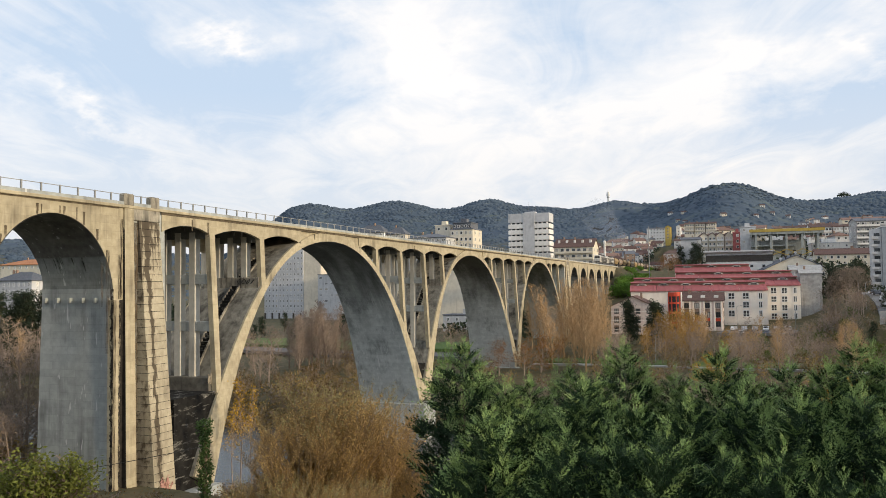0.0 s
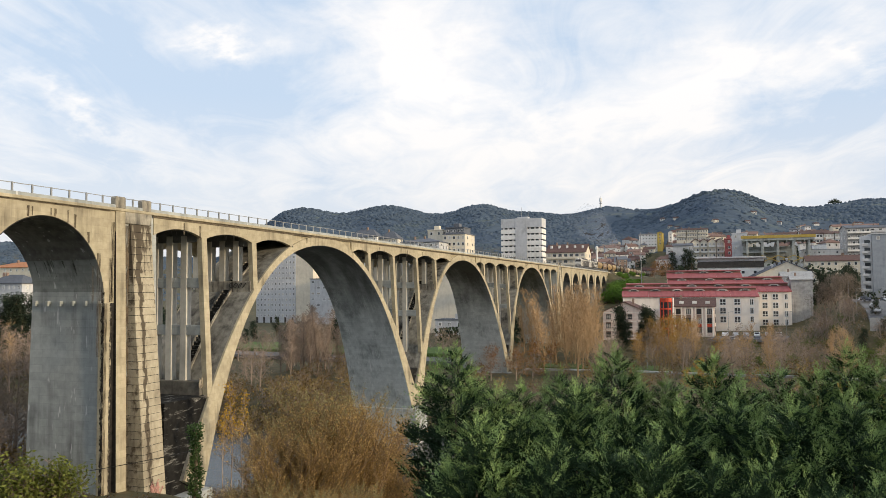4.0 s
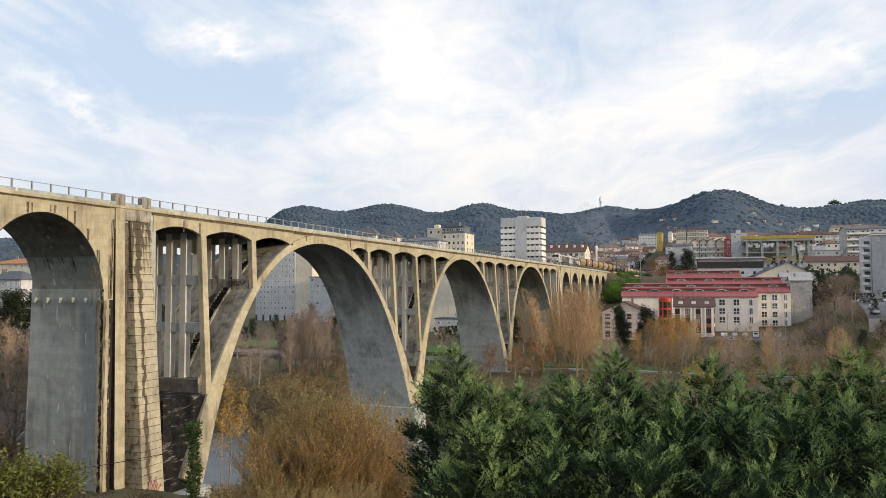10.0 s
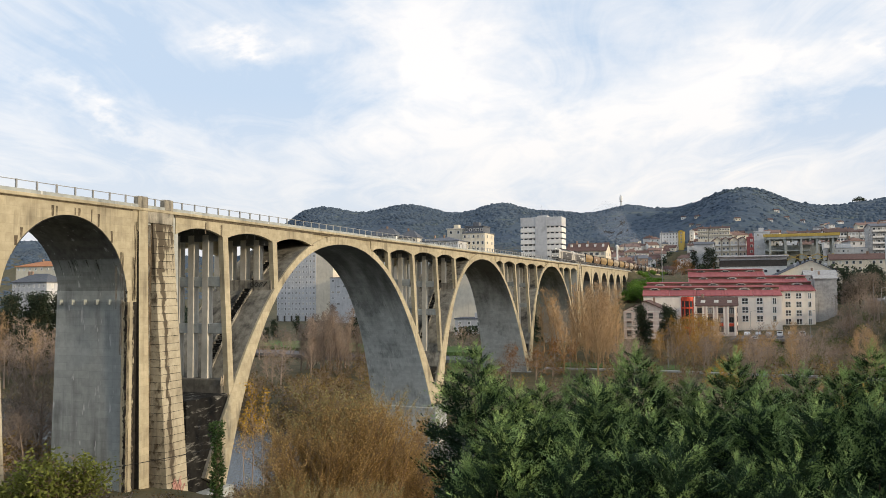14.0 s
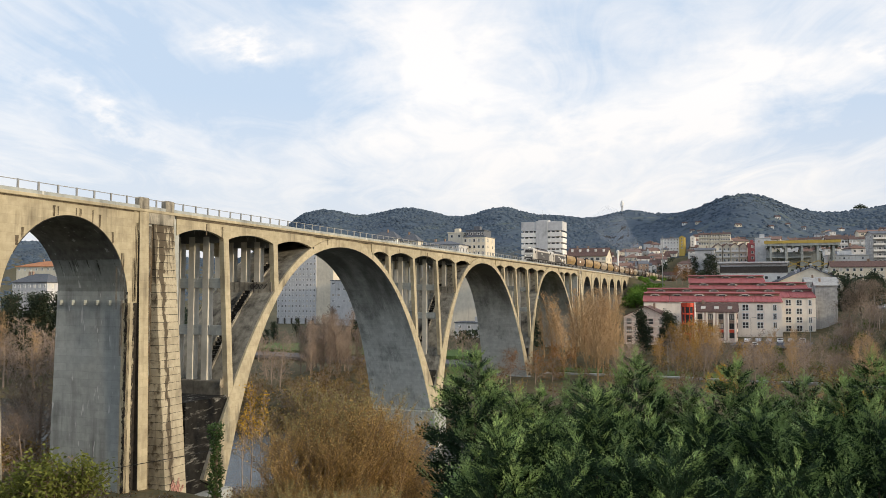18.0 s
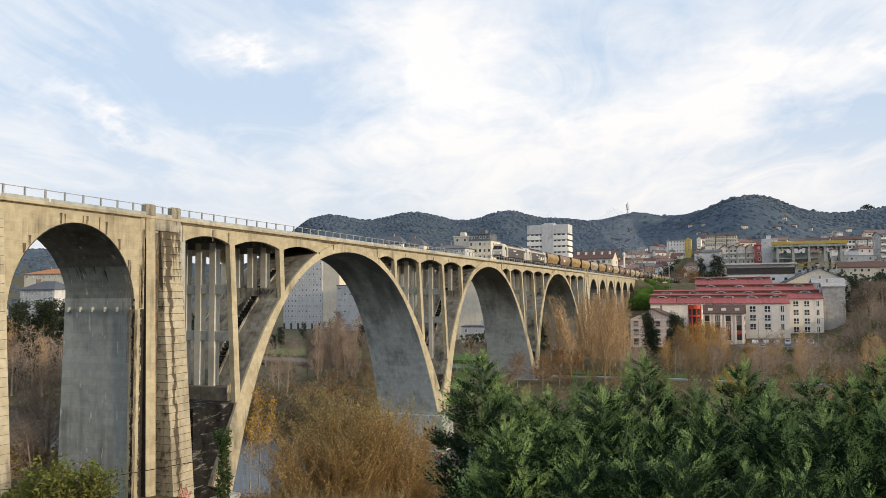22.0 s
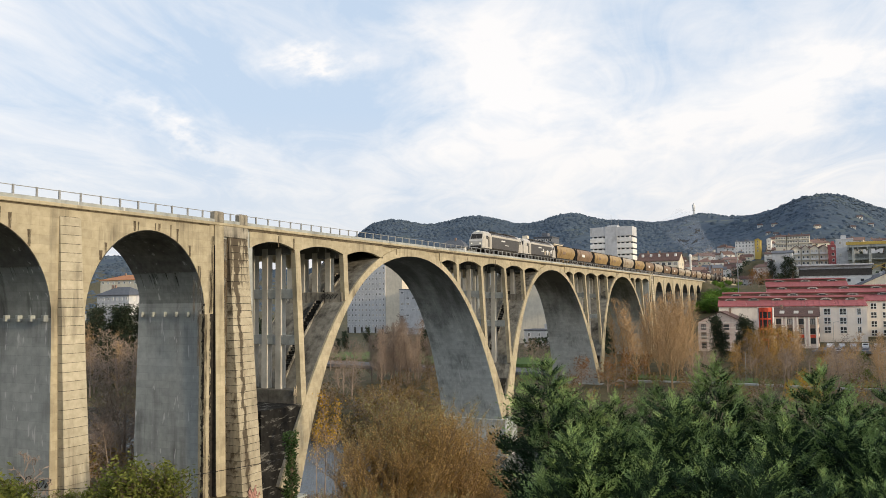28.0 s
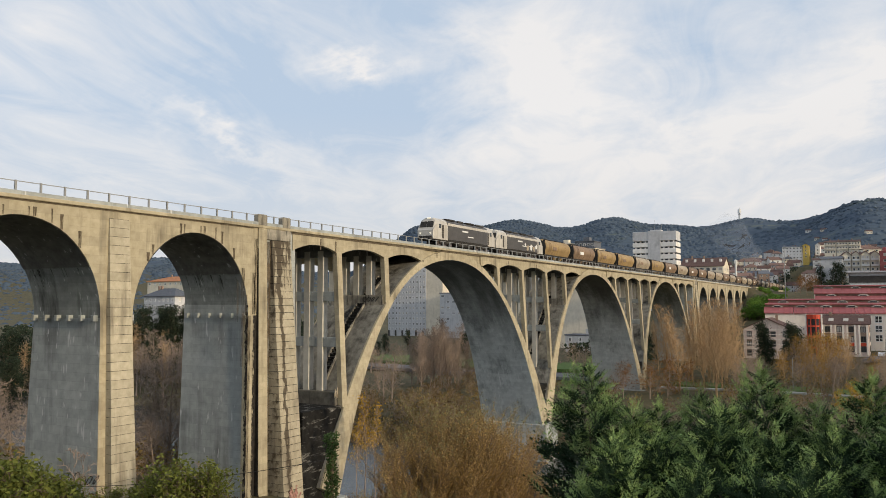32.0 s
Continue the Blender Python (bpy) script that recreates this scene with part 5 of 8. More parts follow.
def red_row(label, x0, x1, y0, depth, z1, rise, wall_from, rows, cols, n_dorm, win):
    """A terrace row: pale walls, mono-pitch red sheet roof in bays, white arched dormers along its upper edge."""
    z0 = min(ground_z(x, y0) for x in (x0, x1)) - 1.5
    h = thing("terrace_block", label, "apartment block", "terraced blocks with red roofs", at=pose(0, y0, z0, 0, 0, 5.5))
    H = z1 - z0
    part("wall", Mesh().box(x0, x1, 0, depth, 0, H), WALL_TERRACE, h)
    nb = max(2, int((x1 - x0) / 7.5))
    rn = random.Random(int(x1 * 7))
    for i in range(nb):
        a, b = x0 - 0.3 + (x1 - x0 + 0.6) * i / nb, x0 - 0.3 + (x1 - x0 + 0.6) * (i + 1) / nb - 0.12
        dz = 0.0
        P = [(a, -0.5, H + dz), (b, -0.5, H + dz), (b, depth * 0.55, H + rise + dz), (a, depth * 0.55, H + rise + dz),
             (a, -0.5, H - 0.25 + dz), (b, -0.5, H - 0.25 + dz), (b, depth * 0.55, H + rise - 0.25 + dz), (a, depth * 0.55, H + rise - 0.25 + dz)]
        bay = part("roof_bay", Mesh().add(P, [(0, 1, 2, 3), (7, 6, 5, 4), (0, 4, 5, 1), (1, 5, 6, 2), (2, 6, 7, 3), (3, 7, 4, 0)]), ROOF_RED, h, "dull red sheet roof")
        for k in range(5):
            x = a + (b - a) * (k + 0.5) / 5
            part("seam", Mesh().add([(x - 0.05, -0.5, H + dz + 0.01), (x + 0.05, -0.5, H + dz + 0.01), (x + 0.05, depth * 0.55, H + rise + dz + 0.07), (x - 0.05, depth * 0.55, H + rise + dz + 0.07),
                                     (x, -0.5, H + dz + 0.09), (x, depth * 0.55, H + rise + dz + 0.13)], [(0, 4, 5, 3), (4, 1, 2, 5), (0, 1, 4), (3, 5, 2)]), ROOF_RED, bay)
    part("clerestory", Mesh().box(x0, x1, depth * 0.56, depth * 0.56 + 0.4, H + rise - 0.6, H + rise + 0.75), WALL_BROWN, h, "dark strip of clerestory")
    part("upper_roof", Mesh().add([(x0 - 0.2, depth * 0.5, H + rise + 0.72), (x1 + 0.2, depth * 0.5, H + rise + 0.72), (x1 + 0.2, depth + 0.3, H + rise + 1.0), (x0 - 0.2, depth + 0.3, H + rise + 1.0),
                                   (x0 - 0.2, depth * 0.5, H + rise + 0.95), (x1 + 0.2, depth * 0.5, H + rise + 0.95), (x1 + 0.2, depth + 0.3, H + rise + 1.25), (x0 - 0.2, depth + 0.3, H + rise + 1.25)],
                                  [(3, 2, 1, 0), (4, 5, 6, 7), (0, 1, 5, 4), (1, 2, 6, 5), (2, 3, 7, 6), (3, 0, 4, 7)]), ROOF_RED, h)
    for i in range(n_dorm):
        x = x0 + (x1 - x0) * (i + 0.5) / n_dorm
        P = [(x + 1.8 * math.cos(math.pi * k / 8), H + rise - 0.15 + 0.75 * math.sin(math.pi * k / 8)) for k in range(9)]
        mb = Mesh().add([(px, depth * 0.5 - 0.4, pz) for px, pz in P] + [(px, depth * 0.6, pz) for px, pz in P],
                        [tuple(range(9)), tuple(range(17, 8, -1))] + [(k, k + 1, 10 + k, 9 + k) for k in range(8)])
        d = part("dormer", mb, SHUTTER, h, "pale arched dormer")
        part("dormer_window", Mesh().box(x - 1.0, x + 1.0, depth * 0.5 - 0.46, depth * 0.5 - 0.40, H + rise - 0.05, H + rise + 0.3), GLASS_D, d)
    for r in range(rows):
        z = H - 0.9 - win[1] - r * 2.95
        for c in range(cols):
            x = wall_from + (x1 - wall_from) * (c + 0.5) / cols
            wide = win[0] if c % 3 != 2 else win[0] * 0.6
            window(h, x, -0.02, z, wide, win[1], 0, PAINT_W, None, 1)
        for c in range(2):
            window(h, x1 + 0.02, depth * (c + 0.5) / 2, z, 1.0, win[1], 90, FRAME_D, None, 1)
    return h


def waterside_blocks():
    red_row("pale apartment terrace with a long red sheet roof", -35.8, 8.8, 285, 11.0, 24.4, 1.9, -5.0, 3, 3, 6, (2.1, 2.2))
    red_row("taller pale apartment terrace with red roof and white dormers", -36.2, 19.8, 297.5, 13.0, 25.9, 2.0, 9.4, 4, 3, 6, (1.9, 2.1))
    red_row("cream terrace with a red roof on rising ground", -22.5, 19.0, 316, 13.0, 28.3, 2.0, -22, 2, 8, 4, (1.5, 1.4))
    red_row("upper cream terrace with red roof below the flat-roofed hall", -24.2, 4.4, 336, 12.0, 31.2, 2.2, -24, 2, 7, 3, (1.5, 1.4))
    # gabled grey house
    g = house("gabled_house", "pale gabled apartment house behind dark trees", -39.6, -25.8, 262, 14, 19.6, 3, 4, WALL_PINK, "gable", ROOF_BROWN, 3.4, win=(1.5, 1.7), along_x=False, category="apartment block", frame_mat=FRAME_D, side_cols=3)
    for r in range(3):
        for c in range(4):
            part("spandrel_panel", Mesh().box(-6.9 + 13.8 * (c + 0.5) / 4 - 0.8, -6.9 + 13.8 * (c + 0.5) / 4 + 0.8, -0.06, 0.0, 19.6 - g.location.z - 4.0 - r * 2.95, 19.6 - g.location.z - 3.1 - r * 2.95), WALL_BROWN, g, "dark red panel under the window")
    for k in range(7):
        z = 19.6 - g.location.z - 0.3 - 1.47 * k
        if z > 0.5:
            part("string_course", Mesh().box(-6.95, 6.95, -0.10, -0.03, z, z + 0.16), WALL_TERRACE, g, "pale string course")
    # brown-roofed block with tall window strips
    b = house("strip_window_block", "low pinkish block with brown roof and red window strips", -18.0, -5.1, 270, 12, 21.2, 3, 4, WALL_PINK, "gable", ROOF_BROWN, 2.7, win=(1.5, 1.8), category="apartment block", frame_mat=FRAME_D, side_cols=2)
    for c in range(4):
        x = -6.45 + 12.9 * (c + 0.5) / 4
        for r in range(2):
            z = 21.2 - b.location.z - 3.55 - r * 2.95
            part("spandrel_panel", Mesh().box(x - 0.75, x + 0.75, -0.06, 0.0, z - 0.15, z + 0.85), WALL_RED if r else WALL_BROWN, b, "red panel between windows")
        for s in (-1.05, 1.05):
            part("mullion_pier", Mesh().box(x + s - 0.22, x + s + 0.22, -0.28, 0.0, 0.5, 21.0 - b.location.z, 0.04), WALL_TERRACE, b)
    for k in range(3):
        part("rooflight", Mesh().add([(-4.6 + 4.1 * k, 1.5, 21.2 - b.location.z + 0.75), (-3.2 + 4.1 * k, 1.5, 21.2 - b.location.z + 0.75), (-3.2 + 4.1 * k, 3.2, 21.2 - b.location.z + 1.5), (-4.6 + 4.1 * k, 3.2, 21.2 - b.location.z + 1.5),
                                      (-4.6 + 4.1 * k, 1.5, 21.2 - b.location.z + 0.95), (-3.2 + 4.1 * k, 1.5, 21.2 - b.location.z + 0.95), (-3.2 + 4.1 * k, 3.2, 21.2 - b.location.z + 1.7), (-4.6 + 4.1 * k, 3.2, 21.2 - b.location.z + 1.7)],
                                     [(4, 5, 6, 7), (0, 1, 5, 4), (1, 2, 6, 5), (2, 3, 7, 6), (3, 0, 4, 7)]), SHUTTER, b)
    # red glazed stair tower
    st = thing("stair_tower", "bright red round stair tower with glazed storeys", "stair tower", at=pose(-19.9, 266.5, 9.5))
    gl = Mesh()
    cyl(gl, (0, 0, 0), (0, 0, 14.0), 1.75, 16)
    part("glazing", gl, GLASS_D, st)
    for z in (1.0, 4.4, 7.6, 10.8, 13.2):
        m = Mesh()
        cyl(m, (0, 0, z), (0, 0, z + (1.3 if z > 13 else 0.45)), 1.98, 16)
        part("ring", m, WALL_RED, st, "red painted ring")
    for k in range(8):
        a = 2 * math.pi * (k + 0.5) / 8
        part("mullion", Mesh().box(1.84 * math.cos(a) - 0.14, 1.84 * math.cos(a) + 0.14, 1.84 * math.sin(a) - 0.14, 1.84 * math.sin(a) + 0.14, 0, 14.2), WALL_RED, st)
    for s in (-2.25, 2.0):
        part("fin", Mesh().box(s, s + 0.28, -0.6, 2.0, 0, 14.6), WALL_WHITE, st, "pale pilaster")


waterside_blocks()


def hall_and_site():
    f = thing("flat_roof_hall", "white hall with dark glazing under a thin flat roof", "building", at=pose(0.1, 360, 27.0))
    part("wall", Mesh().box(-13.2, 13.2, 0.6, 16, 0, 9.0), WALL_WHITE, f)
    part("glazing", Mesh().box(-13.4, 13.4, 0.3, 0.62, 8.9, 11.6), FRAME_D, f, "dark strip of glazing")
    part("upper_wall", Mesh().box(-13.2, 13.2, 0.62, 16, 9.0, 12.9), WALL_GREY, f)
    part("roof", Mesh().box(-14.4, 14.0, -1.2, 17, 12.9, 13.5, 0.08), WALL_GREY, f, "thin grey roof slab")
    for x in (-9, -2, 5, 9.8):
        window(f, x, 0.58, 6.2, 1.4, 1.3, 0, FRAME_D)
    hg = thing("gable_hall", "cream gabled hall with a dark roof edge", "building", at=pose(21.6, 350, 20.0, 0, 0, 9))
    part("wall", wall_block(-12, 12, 0, 20, 0, 12.0, 5.8, False), WALL_CREAM, hg)
    part("roof", gable_roof(-12, 12, 0, 20, 12.1, 5.9, False, 0.6), ROOF_SLATE, hg)
    for k in range(9):
        x = -5.5 + 1.9 * k
        zr = 12.4 + 5.8 * (1 - abs(x) / 12)
        part("vent", Mesh().tube([(x, 0.9, zr - 0.4), (x, 0.9, zr + 0.5), (x, 0.9, zr + 0.55), (x, 0.9, zr + 1.0), (x, 0.9, zr + 1.15)], [0.3, 0.3, 0.62, 0.62, 0.25], 8), FRAME_D if k % 3 else WALL_GREY, hg, "round roof cowl")
    for x, z in ((10.2, 9.3), (4.0, 9.6), (6.6, 9.2), (-4.0, 9.0)):
        window(hg, x, -0.02, z, 1.2, 1.5, 0, FRAME_D)
    house("stepped_block", "grey rendered block with a sloping parapet", 18.4, 29.4, 330, 18, 31.5, 4, 3, WALL_GREY, "gable", WALL_STONE, 2.0, category="apartment block", win=(1.0, 1.2), skip=0.5)
    house("stone_annex", "grey stone-faced apartment block behind the terraces", 19.9, 26.8, 303, 14, 30.0, 4, 2, WALL_STONE, "gable", WALL_STONE, 1.6, category="apartment block", win=(1.0, 1.3), skip=0.9, z0=11.0, side_cols=0)
    # concrete frame with yellow edge protection
    s = thing("building_site", "unfinished concrete frame with yellow steel edge protection", "building site", at=pose(22.2, 420, 31.6))
    part("ground_slab", Mesh().box(-16, 16, 0, 16, 0, 7.8), CONC_GREY, s)
    part("roof_slab", Mesh().box(-16.5, 16.5, -0.5, 16, 18.8, 20.2, 0.05), CONC_GREY, s)
    part("fascia", Mesh().box(-17.0, 17.0, -0.75, -0.5, 20.0, 21.4), YELLOW_STEEL, s, "yellow steel fascia")
    part("back_wall", Mesh().box(-16, 9, 9, 9.4, 7.8, 16.2), CONC_GREY, s)
    part("floor_slab", Mesh().box(-16.2, 4, 0.6, 16, 13.0, 13.5, 0.04), CONC_GREY, s)
    for k in range(4):
        part("doorway", Mesh().box(-12.5 + 5.2 * k, -11.0 + 5.2 * k, 8.9, 9.0, 8.2, 11.2), FRAME_D, s, "dark doorway in the back wall")
    for k in range(9):
        part("roof_beam", Mesh().box(-16 + 4 * k - 0.25, -16 + 4 * k + 0.25, -0.3, 15.5, 17.9, 18.8, 0.03), CONC_GREY, s)
    for i in range(5):
        x = -14 + 7 * i
        part("pillar", Mesh().box(x - 0.55, x + 0.55, 0, 1.1, 7.8, 18.8, 0.05), CONC_GREY, s)
        part("pillar", Mesh().box(x - 0.55, x + 0.55, 12, 13.1, 7.8, 18.8, 0.05), CONC_GREY, s)
    for i in range(4):
        for d in (1, -1):
            x = -14 + 7 * i
            part("brace", Mesh().tube([(x, -0.1, 8.4 if d > 0 else 11.4), (x + 7, -0.1, 11.4 if d > 0 else 8.4)], [0.22, 0.22], 4), YELLOW_STEEL, s)
    house("grey_core", "grey concrete core beside the building site", 1.0, 8.5, 432, 10, 55.0, 3, 2, WALL_GREY, "flat", WALL_GREY, category="building", skip=0.5)
    house("red_stripe_block", "cream apartment block with a red stripe", -2.6, 2.0, 446, 10, 53.2, 4, 1, ROOF_RED, "flat", ROOF_RED, category="apartment block")


hall_and_site()


def apartments():
    # gabled cream block on the slope: four narrow bays
    for k in range(4):
        x = -19.4 + 4.2 * k
        house("narrow_gable_block", "cream apartment bay with a pointed gable and balconies", x, x + 4.0, 450 + (k % 2) * 1.2, 12, 52.2, 5, 2, WALL_CREAM, "gable", ROOF_BROWN, 2.0, win=(1.0, 1.5), along_x=False, category="apartment block", group="gabled bays", balcony=0.7, side_cols=2, turn=9, parapet=WALL_WHITE)
    house("grey_block", "blank grey apartment block among dark trees", -28.0, -18.6, 430, 12, 49.6, 3, 4, WALL_GREY, "gable", ROOF_SLATE, 1.4, category="apartment block", win=(0.9, 1.2), skip=0.6)
    house("white_block", "white apartment block high on the slope", -84.4, -67.0, 800, 16, 81.0, 4, 6, WALL_WHITE, "gable", ROOF_SLATE, 1.2, category="apartment block")
    house("yellow_block", "narrow yellow apartment block", -66.6, -61.6, 798, 16, 81.7, 4, 1, WALL_YELLOW, "gable", WALL_YELLOW, 1.6, category="apartment block", along_x=False, side_cols=0)
    house("white_slab", "narrow white apartment block", -56.7, -52.8, 806, 14, 82.0, 4, 1, WALL_WHITE, "gable", WALL_WHITE, 2.0, category="apartment block", along_x=False, side_cols=0)
    for k in range(3):
        house("row_block", "long cream apartment row under a brown roof", -39.5 + 8 * k, -32 + 8 * k, 650, 12, 73.4, 3, 4, WALL_CREAM, "gable", ROOF_BROWN, 1.6, category="apartment block", group="cream row", balcony=0.7)
    house("long_white_block", "long low white block with a brown roof", 33.0, 57.6, 400, 14, 39.4, 2, 9, WALL_CREAM, "gable", ROOF_BROWN, 2.8, category="building", skip=0.3)
    house("balcony_block", "grey apartment block with balconies", 53.8, 64.4, 430, 14, 56.2, 7, 5, WALL_STONE, "gable", ROOF_SLATE, 1.7, category="apartment block", balcony=1.0, turn=6, parapet=WALL_WHITE)
    house("low_white_block", "low white block above the brown roof", 34.8, 53.4, 436, 12, 46.0, 2, 9, WALL_WHITE, "flat", WALL_GREY, category="building", win=(1.0, 1.1), turn=5, skip=0.3)
    for k in range(4):
        house("blue_window_block", "white apartment block with bluish bay windows", 39.2 + 5.8 * k, 44.6 + 5.8 * k, 500, 13, 58.2, 4, 3, WALL_WHITE, "gable", ROOF_BROWN, 1.5, category="apartment block", group="white blocks", win=(1.5, 1.6), balcony=0.6)
    # big grey block beside the street
    r = house("street_block", "tall blank grey gable wall of an apartment block", 52.0, 73.2, 345, 12, 47.6, 7, 5, WALL_SHADE, "flat", WALL_GREY, category="apartment block", side_cols=0, balcony=0, z0=19.0, skip=0.9)
    part("balcony_wing", Mesh().box(-13.6, -10.62, 0.9, 10, 0, 28.2, 0.05), WALL_GREY, r, "pale wing with balconies")
    for i in range(7):
        bz = 47.6 - 19.0 - 4.4 - i * 2.95
        part("balcony", Mesh().box(-14.3, -12.0, -0.3, 0.9, bz, bz + 1.0, 0.03), WALL_GREY, r)
        part("balcony_door", Mesh().box(-13.2, -11.2, 0.84, 0.9, bz + 1.0, bz + 2.3), GLASS_D, r)
    # tower with white balcony bands
    t = thing("tower_block", "white tower block with banded balconies and a grey spine", "apartment block", at=pose(-99.5, 390, 18.0))
    H = 45.2
    part("core", Mesh().box(-10.4, 10.4, 1.6, 9.0, 0, H - 4.5), GLASS_D, t, "dark recessed loggias")
    part("spine", Mesh().box(-3.1, 3.1, -0.1, 9.2, 0, H + 0.3, 0.05), WALL_GREY, t, "grey vertical spine")
    part("attic", Mesh().box(-10.7, 10.7, 0.0, 9.4, H - 4.6, H, 0.08), WALL_GREY, t, "grey attic storey")
    for i in range(14):
        z = H - 7.6 - i * 3.0
        if z < 0:
            break
        for a, b in ((-10.7, -3.12), (3.12, 10.7)):
            part("balcony_band", Mesh().box(a, b, 0.0, 9.3, z, z + 2.15, 0.04), WALL_WHITE, t)
            part("soffit_band", Mesh().box(a + 0.1, b - 0.1, 0.9, 8.8, z + 2.15, z + 2.3), WALL_GREY, t)
            for k in range(3):
                x = a + 1.4 + (b - a - 2.8) * k / 2
                part("loggia_pier", Mesh().box(x - 0.35, x + 0.35, 0.5, 1.2, z + 1.9, z + 3.0), WALL_WHITE, t)
        part("end_window", Mesh().box(10.36, 10.44, 2.5, 7.0, z + 2.1, z + 2.9), GLASS_D, t)
    for x, h in ((-1.0, 6.4), (2.6, 4.2), (5.5, 2.0)):
        part("aerial", Mesh().tube([(x, 5, H), (x, 5, H + h)], [0.08, 0.05], 5), IRON, t)
    part("lift_housing", Mesh().box(-3.0, 2.5, 4, 8, H, H + 1.2, 0.05), WALL_GREY, t)
    # brown-roofed apartments right of the tower
    bh = house("brown_roof_block", "white balcony block under a deep brown roof", -83.4, -64.5, 375, 15, 44.8, 5, 7, WALL_CREAM, "gable", ROOF_BROWN, 4.2, category="apartment block", balcony=1.1, win=(1.8, 1.7))
    for k in range(5):
        part("chimney", Mesh().box(-7.6 + 3.8 * k - 0.5, -7.6 + 3.8 * k + 0.5, 3.5, 4.4, 44.8 - bh.location.z + 1.6, 44.8 - bh.location.z + 3.4, 0.05), WALL_WHITE, bh)
    w = thing("white_chimney_stack", "tall white water tower beside the apartments", "tower", at=pose(-66.2, 420, 23.5))
    part("shaft", Mesh().tube([(0, 0, 0), (0, 0, 24.4)], [0.6, 0.5], 12), WALL_WHITE, w)
    part("bowl", Mesh().tube([(0, 0, 24.4), (0, 0, 24.8), (0, 0, 25.8), (0, 0, 26.3)], [0.5, 0.8, 0.8, 0.35], 12), WALL_WHITE, w)
    # blocks above the deck on the left
    house("office_block", "grey block with a low slate roof", -140, -122.0, 330, 14, 48.8, 3, 7, WALL_GREY, "hip", ROOF_SLATE, category="building", win=(1.6, 1.3))
    house("roof_cabin", "small cream roof storey", -133.5, -126.0, 346, 8, 55.0, 1, 2, WALL_CREAM, "flat", WALL_CREAM, z0=44.0, category="building")
    house("corner_block", "cream corner block with a flat roof", -124.4, -113.6, 342, 14, 52.6, 5, 5, WALL_CREAM, "flat", ROOF_SLATE, category="apartment block", win=(1.2, 1.5))
    house("roof_storey", "dark set-back top storey of a cream block", -123.4, -114.6, 343, 10, 55.6, 1, 5, ROOF_SLATE, "flat", ROOF_SLATE, z0=53.0, category="building", win=(1.1, 1.2), side_cols=0)
    house("slate_house", "white house under a steep slate roof", -166, -152.5, 330, 7, 52.0, 3, 5, WALL_WHITE, "hip", ROOF_SLATE, 3.6, category="house")
    house("slate_house", "narrow pale house under a steep slate roof", -151.6, -143.0, 332, 6, 51.0, 3, 3, WALL_CREAM, "hip", ROOF_SLATE, 3.4, category="house")
    # tall apartment slab behind the first arch
    a = house("apartment_slab", "tall grey-white apartment slab with small windows", -243.0, -218.6, 370, 15, 49.6, 13, 11, WALL_GREY, "flat", WALL_GREY, category="apartment block", glass=GLASS_M, win=(1.1, 1.3), side_cols=0, storey=2.85, z0=10.0)
    for k in range(5):
        part("grey_strip", Mesh().box(-9.9 + 4.44 * k - 0.35, -9.9 + 4.44 * k + 0.35, -0.04, 0.0, 3.2, 39.0), WALL_GREY, a, "grey vertical strip")
    part("blank_gable", Mesh().box(12.2, 22.5, 0.3, 15, 0.0, 39.4, 0.05), WALL_CREAM, a, "blank cream gable wall")
    for k in range(6):
        part("stilt", Mesh().box(-11.5 + 4.4 * k - 0.4, -11.5 + 4.4 * k + 0.4, -0.5, 0.0, 0.0, 3.2), FRAME_D, a)
    house("blue_strip_block", "low grey block with a blue glazed strip", -203, -183.5, 358, 12, 33.0, 5, 6, WALL_GREY, "flat", ROOF_SLATE, category="building", win=(1.8, 1.2), glass=GLASS_M, skip=0.45)
    for x0, x1, y, z, lab in ((-118, -101.5, 300, 33.5, "blank cream building seen under the second arch"), (-98.5, -88, 318, 30.0, "pale building seen under the second arch")):
        house("cream_building", lab, x0, x1, y, 13, z, 4, 3, WALL_CREAM, "flat", ROOF_SLATE, category="building", skip=0.75)
    house("blue_hall", "low hall with a blue strip roof under the arch", -107, -84, 285, 10, 15.5, 1, 6, WALL_GREY, "flat", ROOF_SLATE, category="building")
    # houses seen through the approach arches
    o = house("orange_roof_house", "large house with bright orange tile roof", -327, -294, 276, 16, 39.0, 1, 9, WALL_CREAM, "hip", ROOF_ORANGE, 2.6, category="house", win=(1.2, 1.3))
    part("dormer", Mesh().box(-1.5, 1.5, 3, 6, 33.6 - o.location.z, 33.6 - o.location.z + 3.0, 0.05), WALL_CREAM, o)
    house("slate_villa", "pale villa with a slate roof among dark trees", -253, -236, 212, 10, 30.6, 2, 7, WALL_GREY, "hip", ROOF_SLATE, 3.0, category="house", win=(1.0, 1.5))
    house("white_cottage", "small white house by the green field", -250, -242, 170, 8, 23.5, 2, 2, WALL_WHITE, "gable", ROOF_SLATE, 1.8)


apartments()


